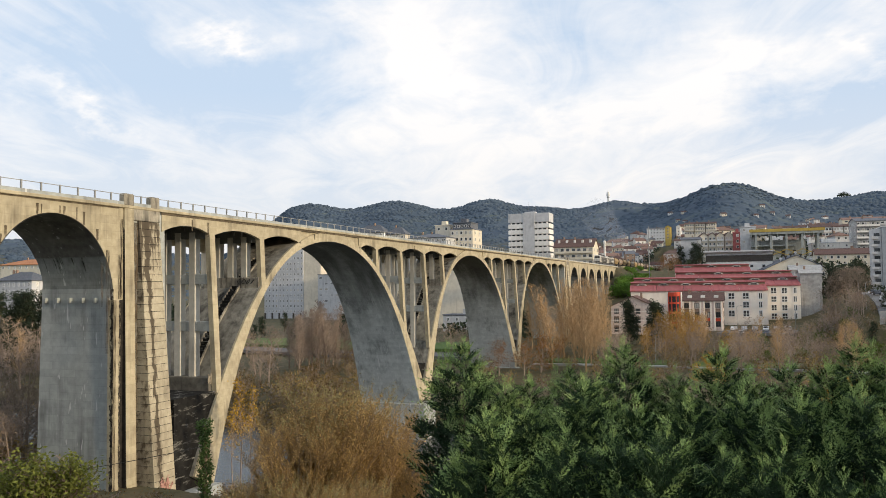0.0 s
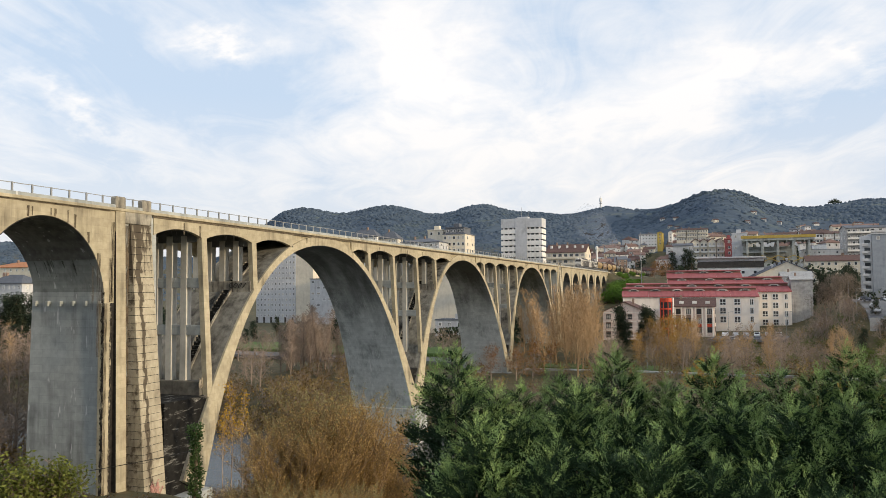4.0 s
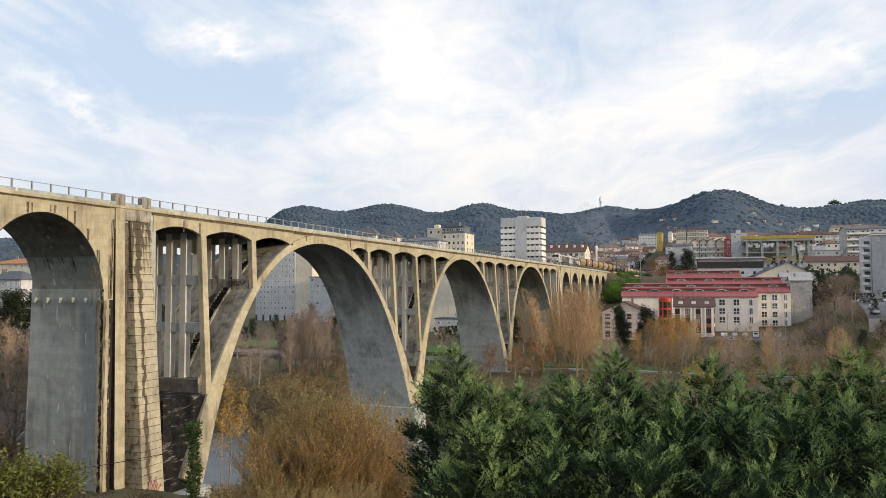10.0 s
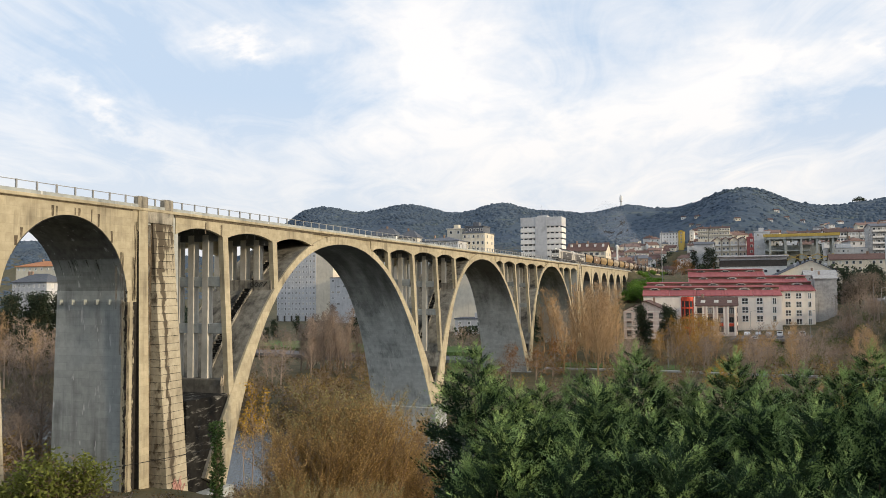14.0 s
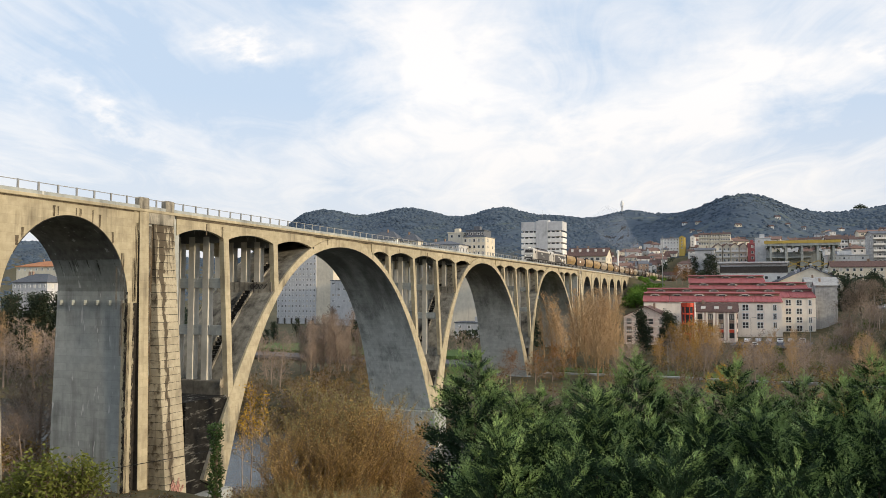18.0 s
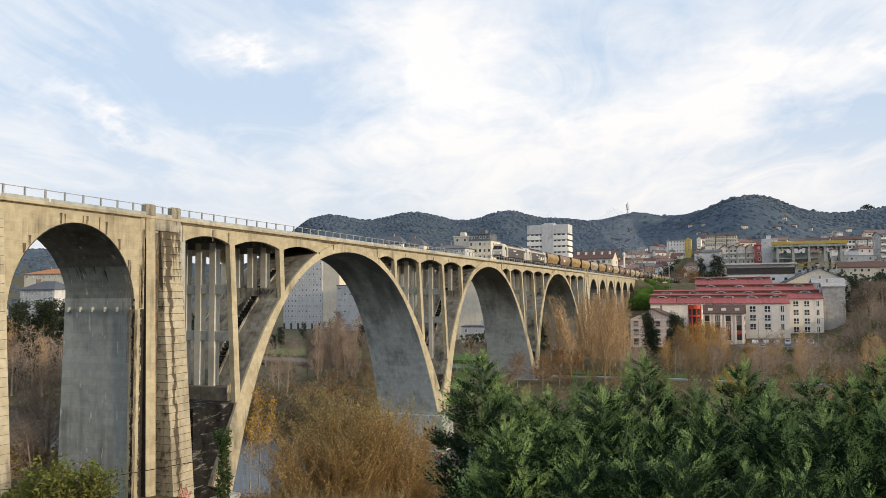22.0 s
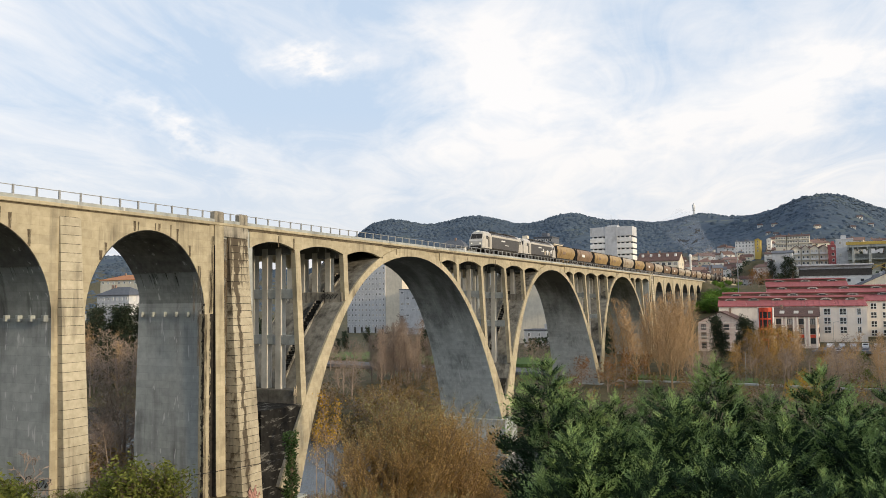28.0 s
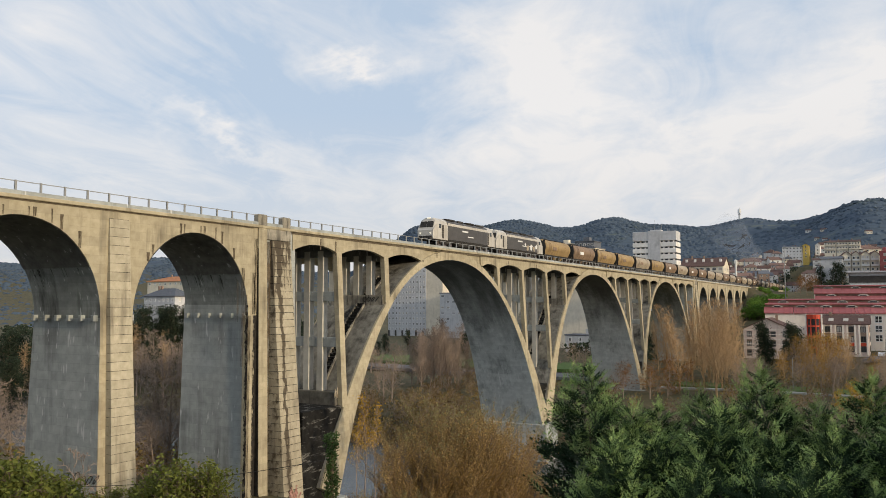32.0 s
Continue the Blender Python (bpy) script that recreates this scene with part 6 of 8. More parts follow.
def hillside_town():
    """The closely built slope: small blocks and houses that climb towards the wooded hill."""
    rn = random.Random(12)
    walls = [WALL_WHITE, WALL_CREAM, WALL_GREY, WALL_WHITE, WALL_CREAM, WALL_GREY, WALL_BROWN]
    names = {WALL_WHITE: "white", WALL_CREAM: "cream", WALL_GREY: "grey", WALL_BROWN: "brown"}
    placed = []
    tries = 0
    while len(placed) < 215 and tries < 14000:
        tries += 1
        az = rn.uniform(-8.6, 11.5) if rn.random() < 0.55 else rn.uniform(-9.5, -2.5) if rn.random() < 0.85 else rn.uniform(-13, -8)
        d = 455 + 560 * rn.random() ** 0.9
        x, y = d * math.sin(radians(az)), d * math.cos(radians(az))
        if abs(x - TRACK_X) < 13 and y < 800:
            continue
        w, dep = rn.uniform(6.5, 12.5), rn.uniform(8, 11)
        if any(abs(x - a) < (w + b) * 0.56 and abs(y - c) < 11 for a, b, c in placed):
            continue
        if az < 4 and y < 520 and x < 66 or (y < 645 and TRACK_X - 14 < x < -22):
            continue
        rise_el = math.degrees(math.atan2(ground_z(x, y) + 6 - EYE_Z, d))
        if rise_el > 3.75 + 0.25 * math.sin(az * 1.7) or (az < -4 and rise_el > 3.3) or (az < -8 and rise_el > 2.7):
            continue
        placed.append((x, w, y))
        storeys = rn.choice([2, 2, 3, 3, 4]) if d < 800 and az > -3 else rn.choice([1, 1, 2, 2, 3])
        wall = rn.choice(walls)
        roof = rn.choice([ROOF_TILE, ROOF_BROWN, ROOF_BROWN, ROOF_SLATE])
        gz = ground_z(x, y)
        house("hillside_block" if storeys > 2 else "hillside_house", f"{names[wall]} {'apartment block' if storeys > 2 else 'house'} on the slope with a {'slate' if roof is ROOF_SLATE else 'tile'} roof",
              x - w / 2, x + w / 2, y, dep, gz + 1.0 + storeys * 2.9, storeys, max(2, int(w / 4.0)) if d < 650 else 2, wall, rn.choice(["gable", "gable", "hip"]), roof, rn.uniform(1.4, 2.4) if az > -3 else rn.uniform(2.2, 3.2),
              group="hillside town", turn=rn.uniform(-8, 28), side_cols=0, category="apartment block" if storeys > 2 else "house", balcony=0.7 if storeys > 3 and d < 650 else 0, seed=len(placed))
    # close rows of low houses above the railway
    for r, d in enumerate((478, 506, 536, 568, 604, 650, 680, 712, 746, 782)):
        az = -9.6 + 0.3 * (r % 3)
        while az < -2.4:
            w, dep = rn.uniform(8, 14), rn.uniform(8, 10)
            x, y = d * math.sin(radians(az)), d * math.cos(radians(az)) + rn.uniform(-4, 4)
            az += math.degrees((w + rn.uniform(0.2, 5.0)) / d)
            if (y < 645 and x > TRACK_X - 7 - w / 2) or any(abs(x - a) < (w + b) * 0.5 and abs(y - c) < 10 for a, b, c in placed):
                continue
            placed.append((x, w, y))
            wall = rn.choice([WALL_CREAM, WALL_WHITE, WALL_GREY, WALL_CREAM])
            st = rn.choice([1, 2, 2, 3])
            house("town_house", f"{names[wall]} house under a dull brown roof above the railway", x - w / 2, x + w / 2, y, dep, ground_z(x, y) + 1.6 + st * 2.8, st, max(2, int(w / 3.6)), wall, rn.choice(["gable", "hip"]), rn.choice([ROOF_TILE, ROOF_BROWN]), rn.uniform(2.2, 3.2),
                  group="houses above the railway", turn=rn.uniform(-8, 22), side_cols=0, seed=r * 31 + len(placed))
    # long apartment rows that follow the slope
    rows = [(-2.9, 705, 32, 3), (-0.9, 690, 30, 3), (1.4, 720, 36, 3), (3.9, 700, 34, 4), (6.3, 690, 32, 4), (8.9, 660, 36, 4), (-7.2, 790, 30, 2), (-1.8, 790, 36, 2), (1.2, 800, 34, 2), (4.2, 790, 40, 3), (7.2, 780, 38, 3), (9.8, 760, 36, 3), (5.6, 600, 26, 4), (7.7, 590, 28, 5), (9.7, 560, 26, 5)]
    for k, (az, d, w, st) in enumerate(rows):
        x, y = d * math.sin(radians(az)), d * math.cos(radians(az))
        wall = [WALL_WHITE, WALL_CREAM, WALL_GREY][k % 3]
        house("apartment_row", f"long {names[wall]} apartment row below the wooded hill", x - w / 2, x + w / 2, y, 11, ground_z(x, y) + 1.0 + st * 2.9, min(st, 3), 6, wall, "gable", [ROOF_BROWN, ROOF_TILE, ROOF_SLATE][(k * 7) % 3], 1.8,
              group="apartment rows", turn=rn.uniform(2, 14), side_cols=0, category="apartment block", balcony=0.7, win=(2.0, 1.4), seed=k)
    # scattered farmhouses on the far hills
    done = 0
    while done < 12:
        az = rn.uniform(-4.5, 3.0) if done % 3 else rn.uniform(3.0, 11.0)
        d = rn.uniform(860, 1150)
        x, y = d * math.sin(radians(az)), d * math.cos(radians(az))
        el = math.degrees(math.atan2(ground_z(x, y) - EYE_Z, d))
        if not 3.9 < el < 5.6:
            continue
        done += 1
        w, wall = rn.uniform(4, 7), rn.choice([WALL_WHITE, WALL_CREAM, WALL_GREY])
        house("farmhouse", f"{names[wall]} farmhouse alone on the wooded hill", x - w / 2, x + w / 2, y, 7, ground_z(x, y) + 3.0, 1, 2, wall, "gable", ROOF_BROWN, 1.6, group="hill farmhouses", turn=rn.uniform(-20, 20), side_cols=0, seed=done)


hillside_town()


def mast_and_lines():
    x, y = -243, 1600
    z = ground_z(x, y) - 2
    m = thing("radio_mast", "slim lattice radio mast on the hilltop", "mast", at=pose(x, y, z))
    H = 214 - z
    part("lattice", Mesh().tube([(0, 0, 0), (0, 0, H * 0.6), (0, 0, H)], [2.6, 2.0, 0.9], 4), PAINT_W, m)
    for k, (f, r, h) in enumerate(((0.46, 2.6, 1.5), (0.60, 3.2, 5.0), (0.74, 2.8, 4.0))):
        part("platform", Mesh().tube([(0, 0, H * f), (0, 0, H * f + h)], [r, r], 8), PAINT_W if k else IRON, m)


mast_and_lines()


def smoke():
    """Thin blue chimney smoke that leans and thins out over the town: faint overlapping puffs that drift with the air."""
    rn = random.Random(66)
    m = bpy.data.materials.new("thin_smoke")
    m.use_nodes = True
    b = m.node_tree.nodes["Principled BSDF"]
    b.inputs["Base Color"].default_value = (0.62, 0.68, 0.78, 1)
    b.inputs["Roughness"].default_value, b.inputs["Alpha"].default_value = 1.0, 0.022
    b.inputs["Specular IOR Level"].default_value = 0.0
    base = ground_z(-98, 716) + 8
    t = thing("smoke_plume", "thin bluish chimney smoke drifting over the roofs", "smoke", at=pose(-98, 716, base))
    for k in range(7):
        u = k / 6
        r = 4.5 + 8.5 * u
        c = Vector((-22 * u ** 1.2 + rn.gauss(0, 1.5), rn.gauss(0, 4), 28 * u ** 0.9 + rn.gauss(0, 1.0)))
        mb, n, h = Mesh(), 18, 10
        ph = rn.uniform(0, 6)
        for j in range(h + 1):
            th = math.pi * j / h
            for i in range(n):
                a = 2 * math.pi * i / n
                q = r * (1 + 0.5 * noise.noise((math.cos(a) * 1.3 + ph, math.sin(a) * 1.3, th)))
                mb.v.append((c.x + q * math.sin(th) * math.cos(a) * 1.25, c.y + q * math.sin(th) * math.sin(a), c.z + q * math.cos(th)))
        for j in range(h):
            for i in range(n):
                mb.f.append((j * n + i, j * n + (i + 1) % n, (j + 1) * n + (i + 1) % n, (j + 1) * n + i))
        o = part("puff", mb, m, t, smooth=True)
        o.visible_shadow = False
    MOVING_SMOKE.append((t, base))


MOVING_SMOKE = []
smoke()


# ---------------- trees and bushes ----------------
def grow(rn, wood, tips, p, d, length, radius, level, up, wander, kids, shrink, sides=3):
    """One branch of two or three bends, then its children; the ends are kept for leaves."""
    n = level + 1
    path, rad = [p.copy()], [radius]
    for i in range(n):
        d = (d + Vector((rn.gauss(0, wander), rn.gauss(0, wander), rn.gauss(0, wander) + up))).normalized()
        p = p + d * (length / n)
        path.append(p.copy())
        rad.append(radius * (1 - 0.75 * (i + 1) / n) if level else radius * (1 - 0.6 * (i + 1) / n))
    wood.tube(path, rad, 6 if level > 2 else sides, False)
    tips.append((p.copy(), d.copy(), level))
    if level == 0:
        return
    for k in range(kids[level]):
        t = rn.uniform(0.25, 1.0)
        i = min(int(t * n), n - 1)
        q = path[i].lerp(path[i + 1], t * n - i)
        side = d.orthogonal()
        side.rotate(Matrix.Rotation(rn.uniform(0, 2 * math.pi), 3, d))
        spread = rn.uniform(0.45, 0.95)
        nd = (d * (1 - spread * 0.5) + side * spread).normalized()
        grow(rn, wood, tips, q, nd, length * shrink * rn.uniform(0.7, 1.2), max(radius * 0.5, 0.026), level - 1, up, wander, kids, shrink)


def leaf_quads(rn, mb, points, size, spread, per, tall=1.0, droop=0.0):
    """Small bent leaves scattered round the ends of the twigs."""
    for p, d, _ in points:
        for _ in range(per):
            c = p + Vector((rn.gauss(0, spread), rn.gauss(0, spread), rn.gauss(0, spread * tall)))
            a = Vector((rn.gauss(0, 1), rn.gauss(0, 1), rn.gauss(0, 0.7) - droop)).normalized() * size * rn.uniform(0.6, 1.3)
            b = a.orthogonal().normalized()
            b.rotate(Matrix.Rotation(rn.uniform(0, 6.28), 3, a.normalized()))
            b *= size * 0.45
            n = len(mb.v)
            mb.v += [tuple(c - a * 0.5), tuple(c + b * 0.5), tuple(c + a * 0.5), tuple(c - b * 0.5)]
            mb.f.append((n, n + 1, n + 2, n + 3))


def tree(name, label, category, seed, height, trunk_r, first, kids, up, wander, shrink, leaf=None, wood_mat=None, stems=1, group="", lean=0.0, low=0.25):
    """Trunk or stems with limbs and twigs, and a crown of single leaves. Returns the thing at the origin."""
    rn = random.Random(seed)
    t = thing(name, label, category, group)
    trunk, twigs, tips = Mesh(), Mesh(), []
    for s in range(stems):
        base = Vector((rn.gauss(0, 0.25) if stems > 1 else 0, rn.gauss(0, 0.25) if stems > 1 else 0, -0.3))
        a = rn.uniform(0, 6.28)
        out = lean * (0.4 + 0.6 * rn.random()) if stems > 1 else 0.0
        d = Vector((math.cos(a) * out, math.sin(a) * out, 1)).normalized()
        n = 7
        path, rad, p = [base], [trunk_r], base
        for i in range(n):
            d = (d + Vector((rn.gauss(0, 0.05), rn.gauss(0, 0.05), 0.05))).normalized()
            p = p + d * height * (0.92 if stems == 1 else rn.uniform(0.6, 0.95)) / n
            path.append(p)
            rad.append(trunk_r * (1 - 0.85 * (i + 1) / n))
        trunk.tube(path, rad, 7 if stems == 1 else 4, False)
        for k in range(first):
            f = low + (1 - low) * (k + rn.random()) / first
            i = min(int(f * n), n - 1)
            q = path[i].lerp(path[i + 1], f * n - i)
            ang = k * 2.4 + rn.uniform(-0.5, 0.5)
            reach = height * shrink * (1.15 - 0.75 * f) * rn.uniform(0.7, 1.15)
            nd = Vector((math.cos(ang), math.sin(ang), 0.55 + up * 3)).normalized()
            grow(rn, twigs, tips, q, nd, reach, max(trunk_r * 0.38 * (1.1 - f), 0.045), len(kids) - 1, up, wander, kids, 0.55)
    if category == "bush":
        twigs.add(trunk.v, trunk.f)
    else:
        part("trunk", trunk, BARK if wood_mat is None else wood_mat, t)
    crown = part("crown", twigs, wood_mat or TWIG, t)
    if leaf:
        size, spread, per, mat, frac = leaf
        mb = Mesh()
        pts = [x for x in tips if rn.random() < frac]
        leaf_quads(rn, mb, pts, size, spread, per)
        part("leaves", mb, mat, crown)
    return t


USED = set()


def plant(proto, x, y, turn=0.0, size=1.0, z=None, sink=0.1):
    m = pose(x, y, (ground_z(x, y) if z is None else z) - sink, 0, 0, turn) @ Matrix.Diagonal((size, size, size, 1))
    if proto.name not in USED:
        USED.add(proto.name)
        proto.matrix_basis = m
        return proto
    c = copy_thing(proto, m)
    c.matrix_basis = m
    return c


def polar(az, d):
    return d * math.sin(radians(az)), d * math.cos(radians(az))


def far_bank_trees():
    rn = random.Random(31)
    pop = [tree("bare_poplar", "tall bare poplar with pale upright branches", "tree", 50 + i, 20, 0.26, 34, [0, 6, 5], 0.24, 0.09, 0.26, None, TWIG_PALE, group="bare trees on the far bank", low=0.10) for i in range(3)]
    grey = [tree("bare_tree", "bare spreading tree with fine brown twigs", "tree", 60 + i, 11, 0.22, 18, [0, 5, 5], 0.06, 0.16, 0.46, (0.22, 0.4, 1, OCHRE, 0.25), TWIG, group="bare trees on the far bank", low=0.15) for i in range(3)]
    rust = [tree("rust_leaved_tree", "small tree with thinning rust-brown leaves", "tree", 70 + i, 9, 0.15, 14, [0, 4, 4], 0.07, 0.15, 0.38, (0.38, 0.5, 4, RUST_L, 0.9), TWIG, group="autumn trees on the far bank", low=0.12) for i in range(2)]
    gold = [tree("golden_tree", "slender tree with ochre autumn leaves", "tree", 80 + i, 11, 0.15, 15, [0, 4, 4], 0.12, 0.13, 0.32, (0.36, 0.45, 4, GOLD_L, 0.9), TWIG_PALE, group="autumn trees on the far bank", low=0.12) for i in range(2)]
    yel = tree("yellow_leaved_tree", "young tree with bright yellow leaves", "tree", 88, 9, 0.12, 14, [0, 4, 4], 0.12, 0.12, 0.30, (0.32, 0.4, 4, YELLOW_L, 0.95), TWIG_PALE, group="autumn trees on the far bank", low=0.12)
    ever = [tree("dark_evergreen", "dark evergreen with a ragged dense crown", "tree", 90 + i, 12, 0.25, 18, [0, 3, 4], 0.06, 0.14, 0.24, (0.42, 0.45, 11, DARK_L, 1.0), BARK, group="evergreens of the town", low=0.06) for i in range(2)]
    slender = [tree("slender_evergreen", "dark slender evergreen before the gabled house", "tree", 94 + i, 13, 0.25, 20, [0, 3, 4], 0.10, 0.14, 0.16, (0.46, 0.5, 10, DARK_L, 1.0), BARK, group="evergreens of the town", low=0.06) for i in range(2)]
    for k, (az, d, s) in enumerate(((-7.3, 240, 1.12), (-7.15, 243, 0.95), (-5.75, 240, 1.08), (-5.6, 243, 0.95))):
        plant(slender[k % 2], *polar(az, d), 77 * k, s)
    shrub = [tree("ochre_bush" if i == 1 else "brown_bush", "dense bush with dull ochre leaves" if i == 1 else "dense brown leafless bush", "bush", 100 + i, 5.0, 0.05, 3, [0, 2, 3], 0.05, 0.2, 0.36, (0.46, 0.5, 2, OCHRE if i == 1 else BRACKEN, 0.65), TWIG, stems=5, lean=0.8, group="riverside bushes", low=0.1) for i in range(3)]
    # poplars before the far approach arches
    for az, d, s in ((-11.2, 205, 0.95), (-10.4, 190, 1.0), (-9.7, 215, 1.08), (-9.1, 195, 1.0), (-9.7, 230, 1.05), (-12.2, 215, 0.8), (-10.6, 215, 0.85), (-13.2, 240, 0.9), (-10.0, 235, 1.0), (-11.8, 250, 1.0), (-14.2, 236, 0.75), (-11.3, 245, 0.95), (-10.9, 225, 1.1)):
        plant(rn.choice(pop), *polar(az, d), rn.uniform(0, 360), s)
    # a clump behind the first arch, and others along the bank behind the viaduct
    alder = [tree("bare_alder", "bare alder with a sheaf of grey-brown upright twigs", "tree", 56 + i, 17, 0.24, 40, [0, 6, 6], 0.22, 0.10, 0.24, None, TWIG, group="bare trees on the far bank", low=0.08) for i in range(2)]
    for az, d, s in ((-30.9, 205, 0.95), (-30.2, 212, 1.0), (-29.5, 204, 0.92), (-28.8, 210, 0.9), (-28.2, 202, 0.8), (-31.6, 214, 0.8), (-27.5, 215, 0.7), (-29.1, 220, 0.95), (-30.5, 224, 0.9)):
        plant(rn.choice(alder), *polar(az, d), rn.uniform(0, 360), s * 0.95)
    for az, d, s in ((-33.6, 190, 0.9), (-33.0, 196, 1.0), (-26.6, 200, 0.8), (-25.0, 200, 0.9), (-23.5, 205, 0.9), (-21.8, 210, 0.8), (-19.4, 210, 0.9), (-18.2, 215, 0.9), (-35.8, 200, 0.9), (-37, 195, 1), (-38.4, 190, 1)):
        plant(rn.choice(grey), *polar(az, d), rn.uniform(0, 360), s)
    for k in range(34):
        az = rn.uniform(-60, -44)
        d = rn.uniform(152, 184) / math.cos(radians(az))
        plant(rn.choice(grey + pop), *polar(az, d), rn.uniform(0, 360), rn.uniform(0.6, 0.9))
    for k in range(34):
        az, d = rn.uniform(-51, -44), rn.uniform(88, 106)
        plant(rn.choice(grey[:1] + shrub), *polar(az, d), rn.uniform(0, 360), rn.uniform(0.75, 1.1))
    for k in range(12):
        az, d = rn.uniform(-62, -52.5), rn.uniform(90, 118)
        plant(rn.choice(grey + shrub), *polar(az, d), rn.uniform(0, 360), rn.uniform(0.7, 1.0))
    for k in range(16):
        az = rn.uniform(-52, -44.5)
        d = rn.uniform(150, 168) / math.cos(radians(az))
        plant(rn.choice(grey), *polar(az, d), rn.uniform(0, 360), rn.uniform(1.05, 1.4))
    for k in range(12):
        az, d = -51.5 + 5.8 * (k + rn.random()) / 12, rn.uniform(285, 300)
        plant(rn.choice(ever), *polar(az, d), rn.uniform(0, 360), rn.uniform(1.55, 1.85))
    for k in range(11):
        plant(ever[k % 2], *polar(-62.5 + 9.6 * (k + 0.5 * math.sin(5.1 * k)) / 11, 292 + 6 * math.sin(3.3 * k)), 53 * k, 1.6 + 0.25 * math.sin(2.7 * k))
    for k in range(16):
        az, d = rn.uniform(-61, -44), rn.uniform(245, 285)
        plant(rn.choice(ever), *polar(az, d), rn.uniform(0, 360), rn.uniform(1.0, 1.45))
    for k in range(14):
        az, d = rn.uniform(-40, -19), rn.uniform(238, 262)
        plant(rn.choice(grey), *polar(az, d), rn.uniform(0, 360), rn.uniform(0.6, 0.95))
    for az, d, s in ((-33.9, 208, 1.0), (-27.2, 214, 1.2), (-31.2, 216, 1.2)):
        plant(rn.choice(grey), *polar(az, d), rn.uniform(0, 360), s)
    for k in range(26):
        plant(rn.choice(shrub), *polar(rn.uniform(-37, -22), rn.uniform(262, 320)), rn.uniform(0, 360), rn.uniform(0.8, 1.3))
    for k in range(22):
        plant(rn.choice(ever), *polar(rn.uniform(-39, -22), rn.uniform(285, 330)), rn.uniform(0, 360), rn.uniform(0.45, 0.8))
    # autumn trees between the river and the terraces
    for az, d, s in ((-13.6, 190, 1.0), (-14.8, 186, 0.9), (-16.6, 186, 0.9), (-12.4, 196, 0.8)):
        plant(rn.choice(rust), *polar(az, d), rn.uniform(0, 360), s)
    for az, d, s in ((-5.3, 238, 0.9), (-4.7, 240, 0.9), (-3.9, 236, 1.0), (-3.1, 240, 0.95), (-2.4, 236, 0.85), (-5.0, 215, 1.0), (-4.2, 222, 1.05), (-3.4, 215, 1.1), (-2.8, 225, 0.95), (-6.1, 210, 0.8), (-1.0, 212, 0.75), (0.6, 218, 0.7), (-3.9, 205, 0.8)):
        plant(rn.choice(gold), *polar(az, d), rn.uniform(0, 360), s)
    for az, d, s in ((-2.2, 170, 0.8), (-1.4, 165, 0.7), (5.6, 150, 0.75), (6.6, 148, 0.85), (7.3, 152, 0.7), (8.6, 150, 0.7), (4.9, 146, 0.6), (-3.0, 168, 0.6)):
        plant(yel, *polar(az, d), rn.uniform(0, 360), s)
    for k in range(58):
        az, d = rn.uniform(-9, 12), rn.uniform(185, 250)
        plant(rn.choice(grey), *polar(az, d), rn.uniform(0, 360), rn.uniform(0.6, 1.0) * (1.0 if az < 3 else 0.85))
    for k in range(14):
        plant(rn.choice(pop), *polar(rn.uniform(-9, 12), rn.uniform(190, 230)), rn.uniform(0, 360), rn.uniform(0.4, 0.65))
    for az, d, s in ((-3.7, 428, 0.95), (-3.0, 424, 1.1), (-2.5, 422, 1.0), (5.4, 330, 1.1), (5.7, 334, 1.05), (7.1, 330, 1.25), (7.4, 336, 1.1), (8.6, 252, 0.45), (7.8, 236, 0.5), (8.9, 240, 0.5), (-4.4, 452, 0.9)):
        plant(rn.choice(ever), *polar(az, d), rn.uniform(0, 360), s)
    for k in range(60):
        az = rn.uniform(-9, 12)
        d = rn.uniform(205, 256)
        plant(rn.choice(shrub), *polar(az, d), rn.uniform(0, 360), rn.uniform(0.5, 0.8))
    for k in range(9):
        plant(rn.choice(pop), *polar(rn.uniform(-14.5, -9.4), rn.uniform(190, 250)), rn.uniform(0, 360), rn.uniform(0.8, 1.1))
    for k in range(34):
        x, y = rn.uniform(-130, -67), rn.uniform(42, 74)
        plant(rn.choice(shrub + grey), x, y, rn.uniform(0, 360), rn.uniform(0.6, 0.9))
    big = tree("broad_bare_tree", "broad bare plane tree with a domed crown of fine twigs", "tree", 120, 14, 0.40, 26, [0, 6, 6], 0.03, 0.13, 0.50, (0.20, 0.45, 8, TWIG, 1.0), BARK, low=0.3)
    for az, d, s in ((5.7, 284, 0.70), (6.4, 281, 0.76), (7.1, 277, 0.67)):
        plant(big, *polar(az, d), rn.uniform(0, 360), s)
    for az, d, s in ((-5.0, 405, 0.75), (-4.6, 400, 0.85), (-4.2, 410, 0.75)):
        plant(rust[0], *polar(az, d), rn.uniform(0, 360), s * 1.3)
    ivy_bush = tree("olive_bush", "untidy olive-green bush on the river bank", "bush", 104, 5.0, 0.05, 3, [0, 2, 3], 0.05, 0.2, 0.34, (0.46, 0.5, 3, IVY_L, 0.95), TWIG, stems=7, lean=0.8, group="olive bushes", low=0.1)
    for k in range(34):
        plant(ivy_bush, *polar(rn.uniform(-2, 12), rn.uniform(198, 250)), rn.uniform(0, 360), rn.uniform(0.5, 1.0))
    for k in range(16):
        plant(rn.choice(grey), rn.uniform(21, 33), rn.uniform(243, 288), rn.uniform(0, 360), rn.uniform(0.5, 0.8))
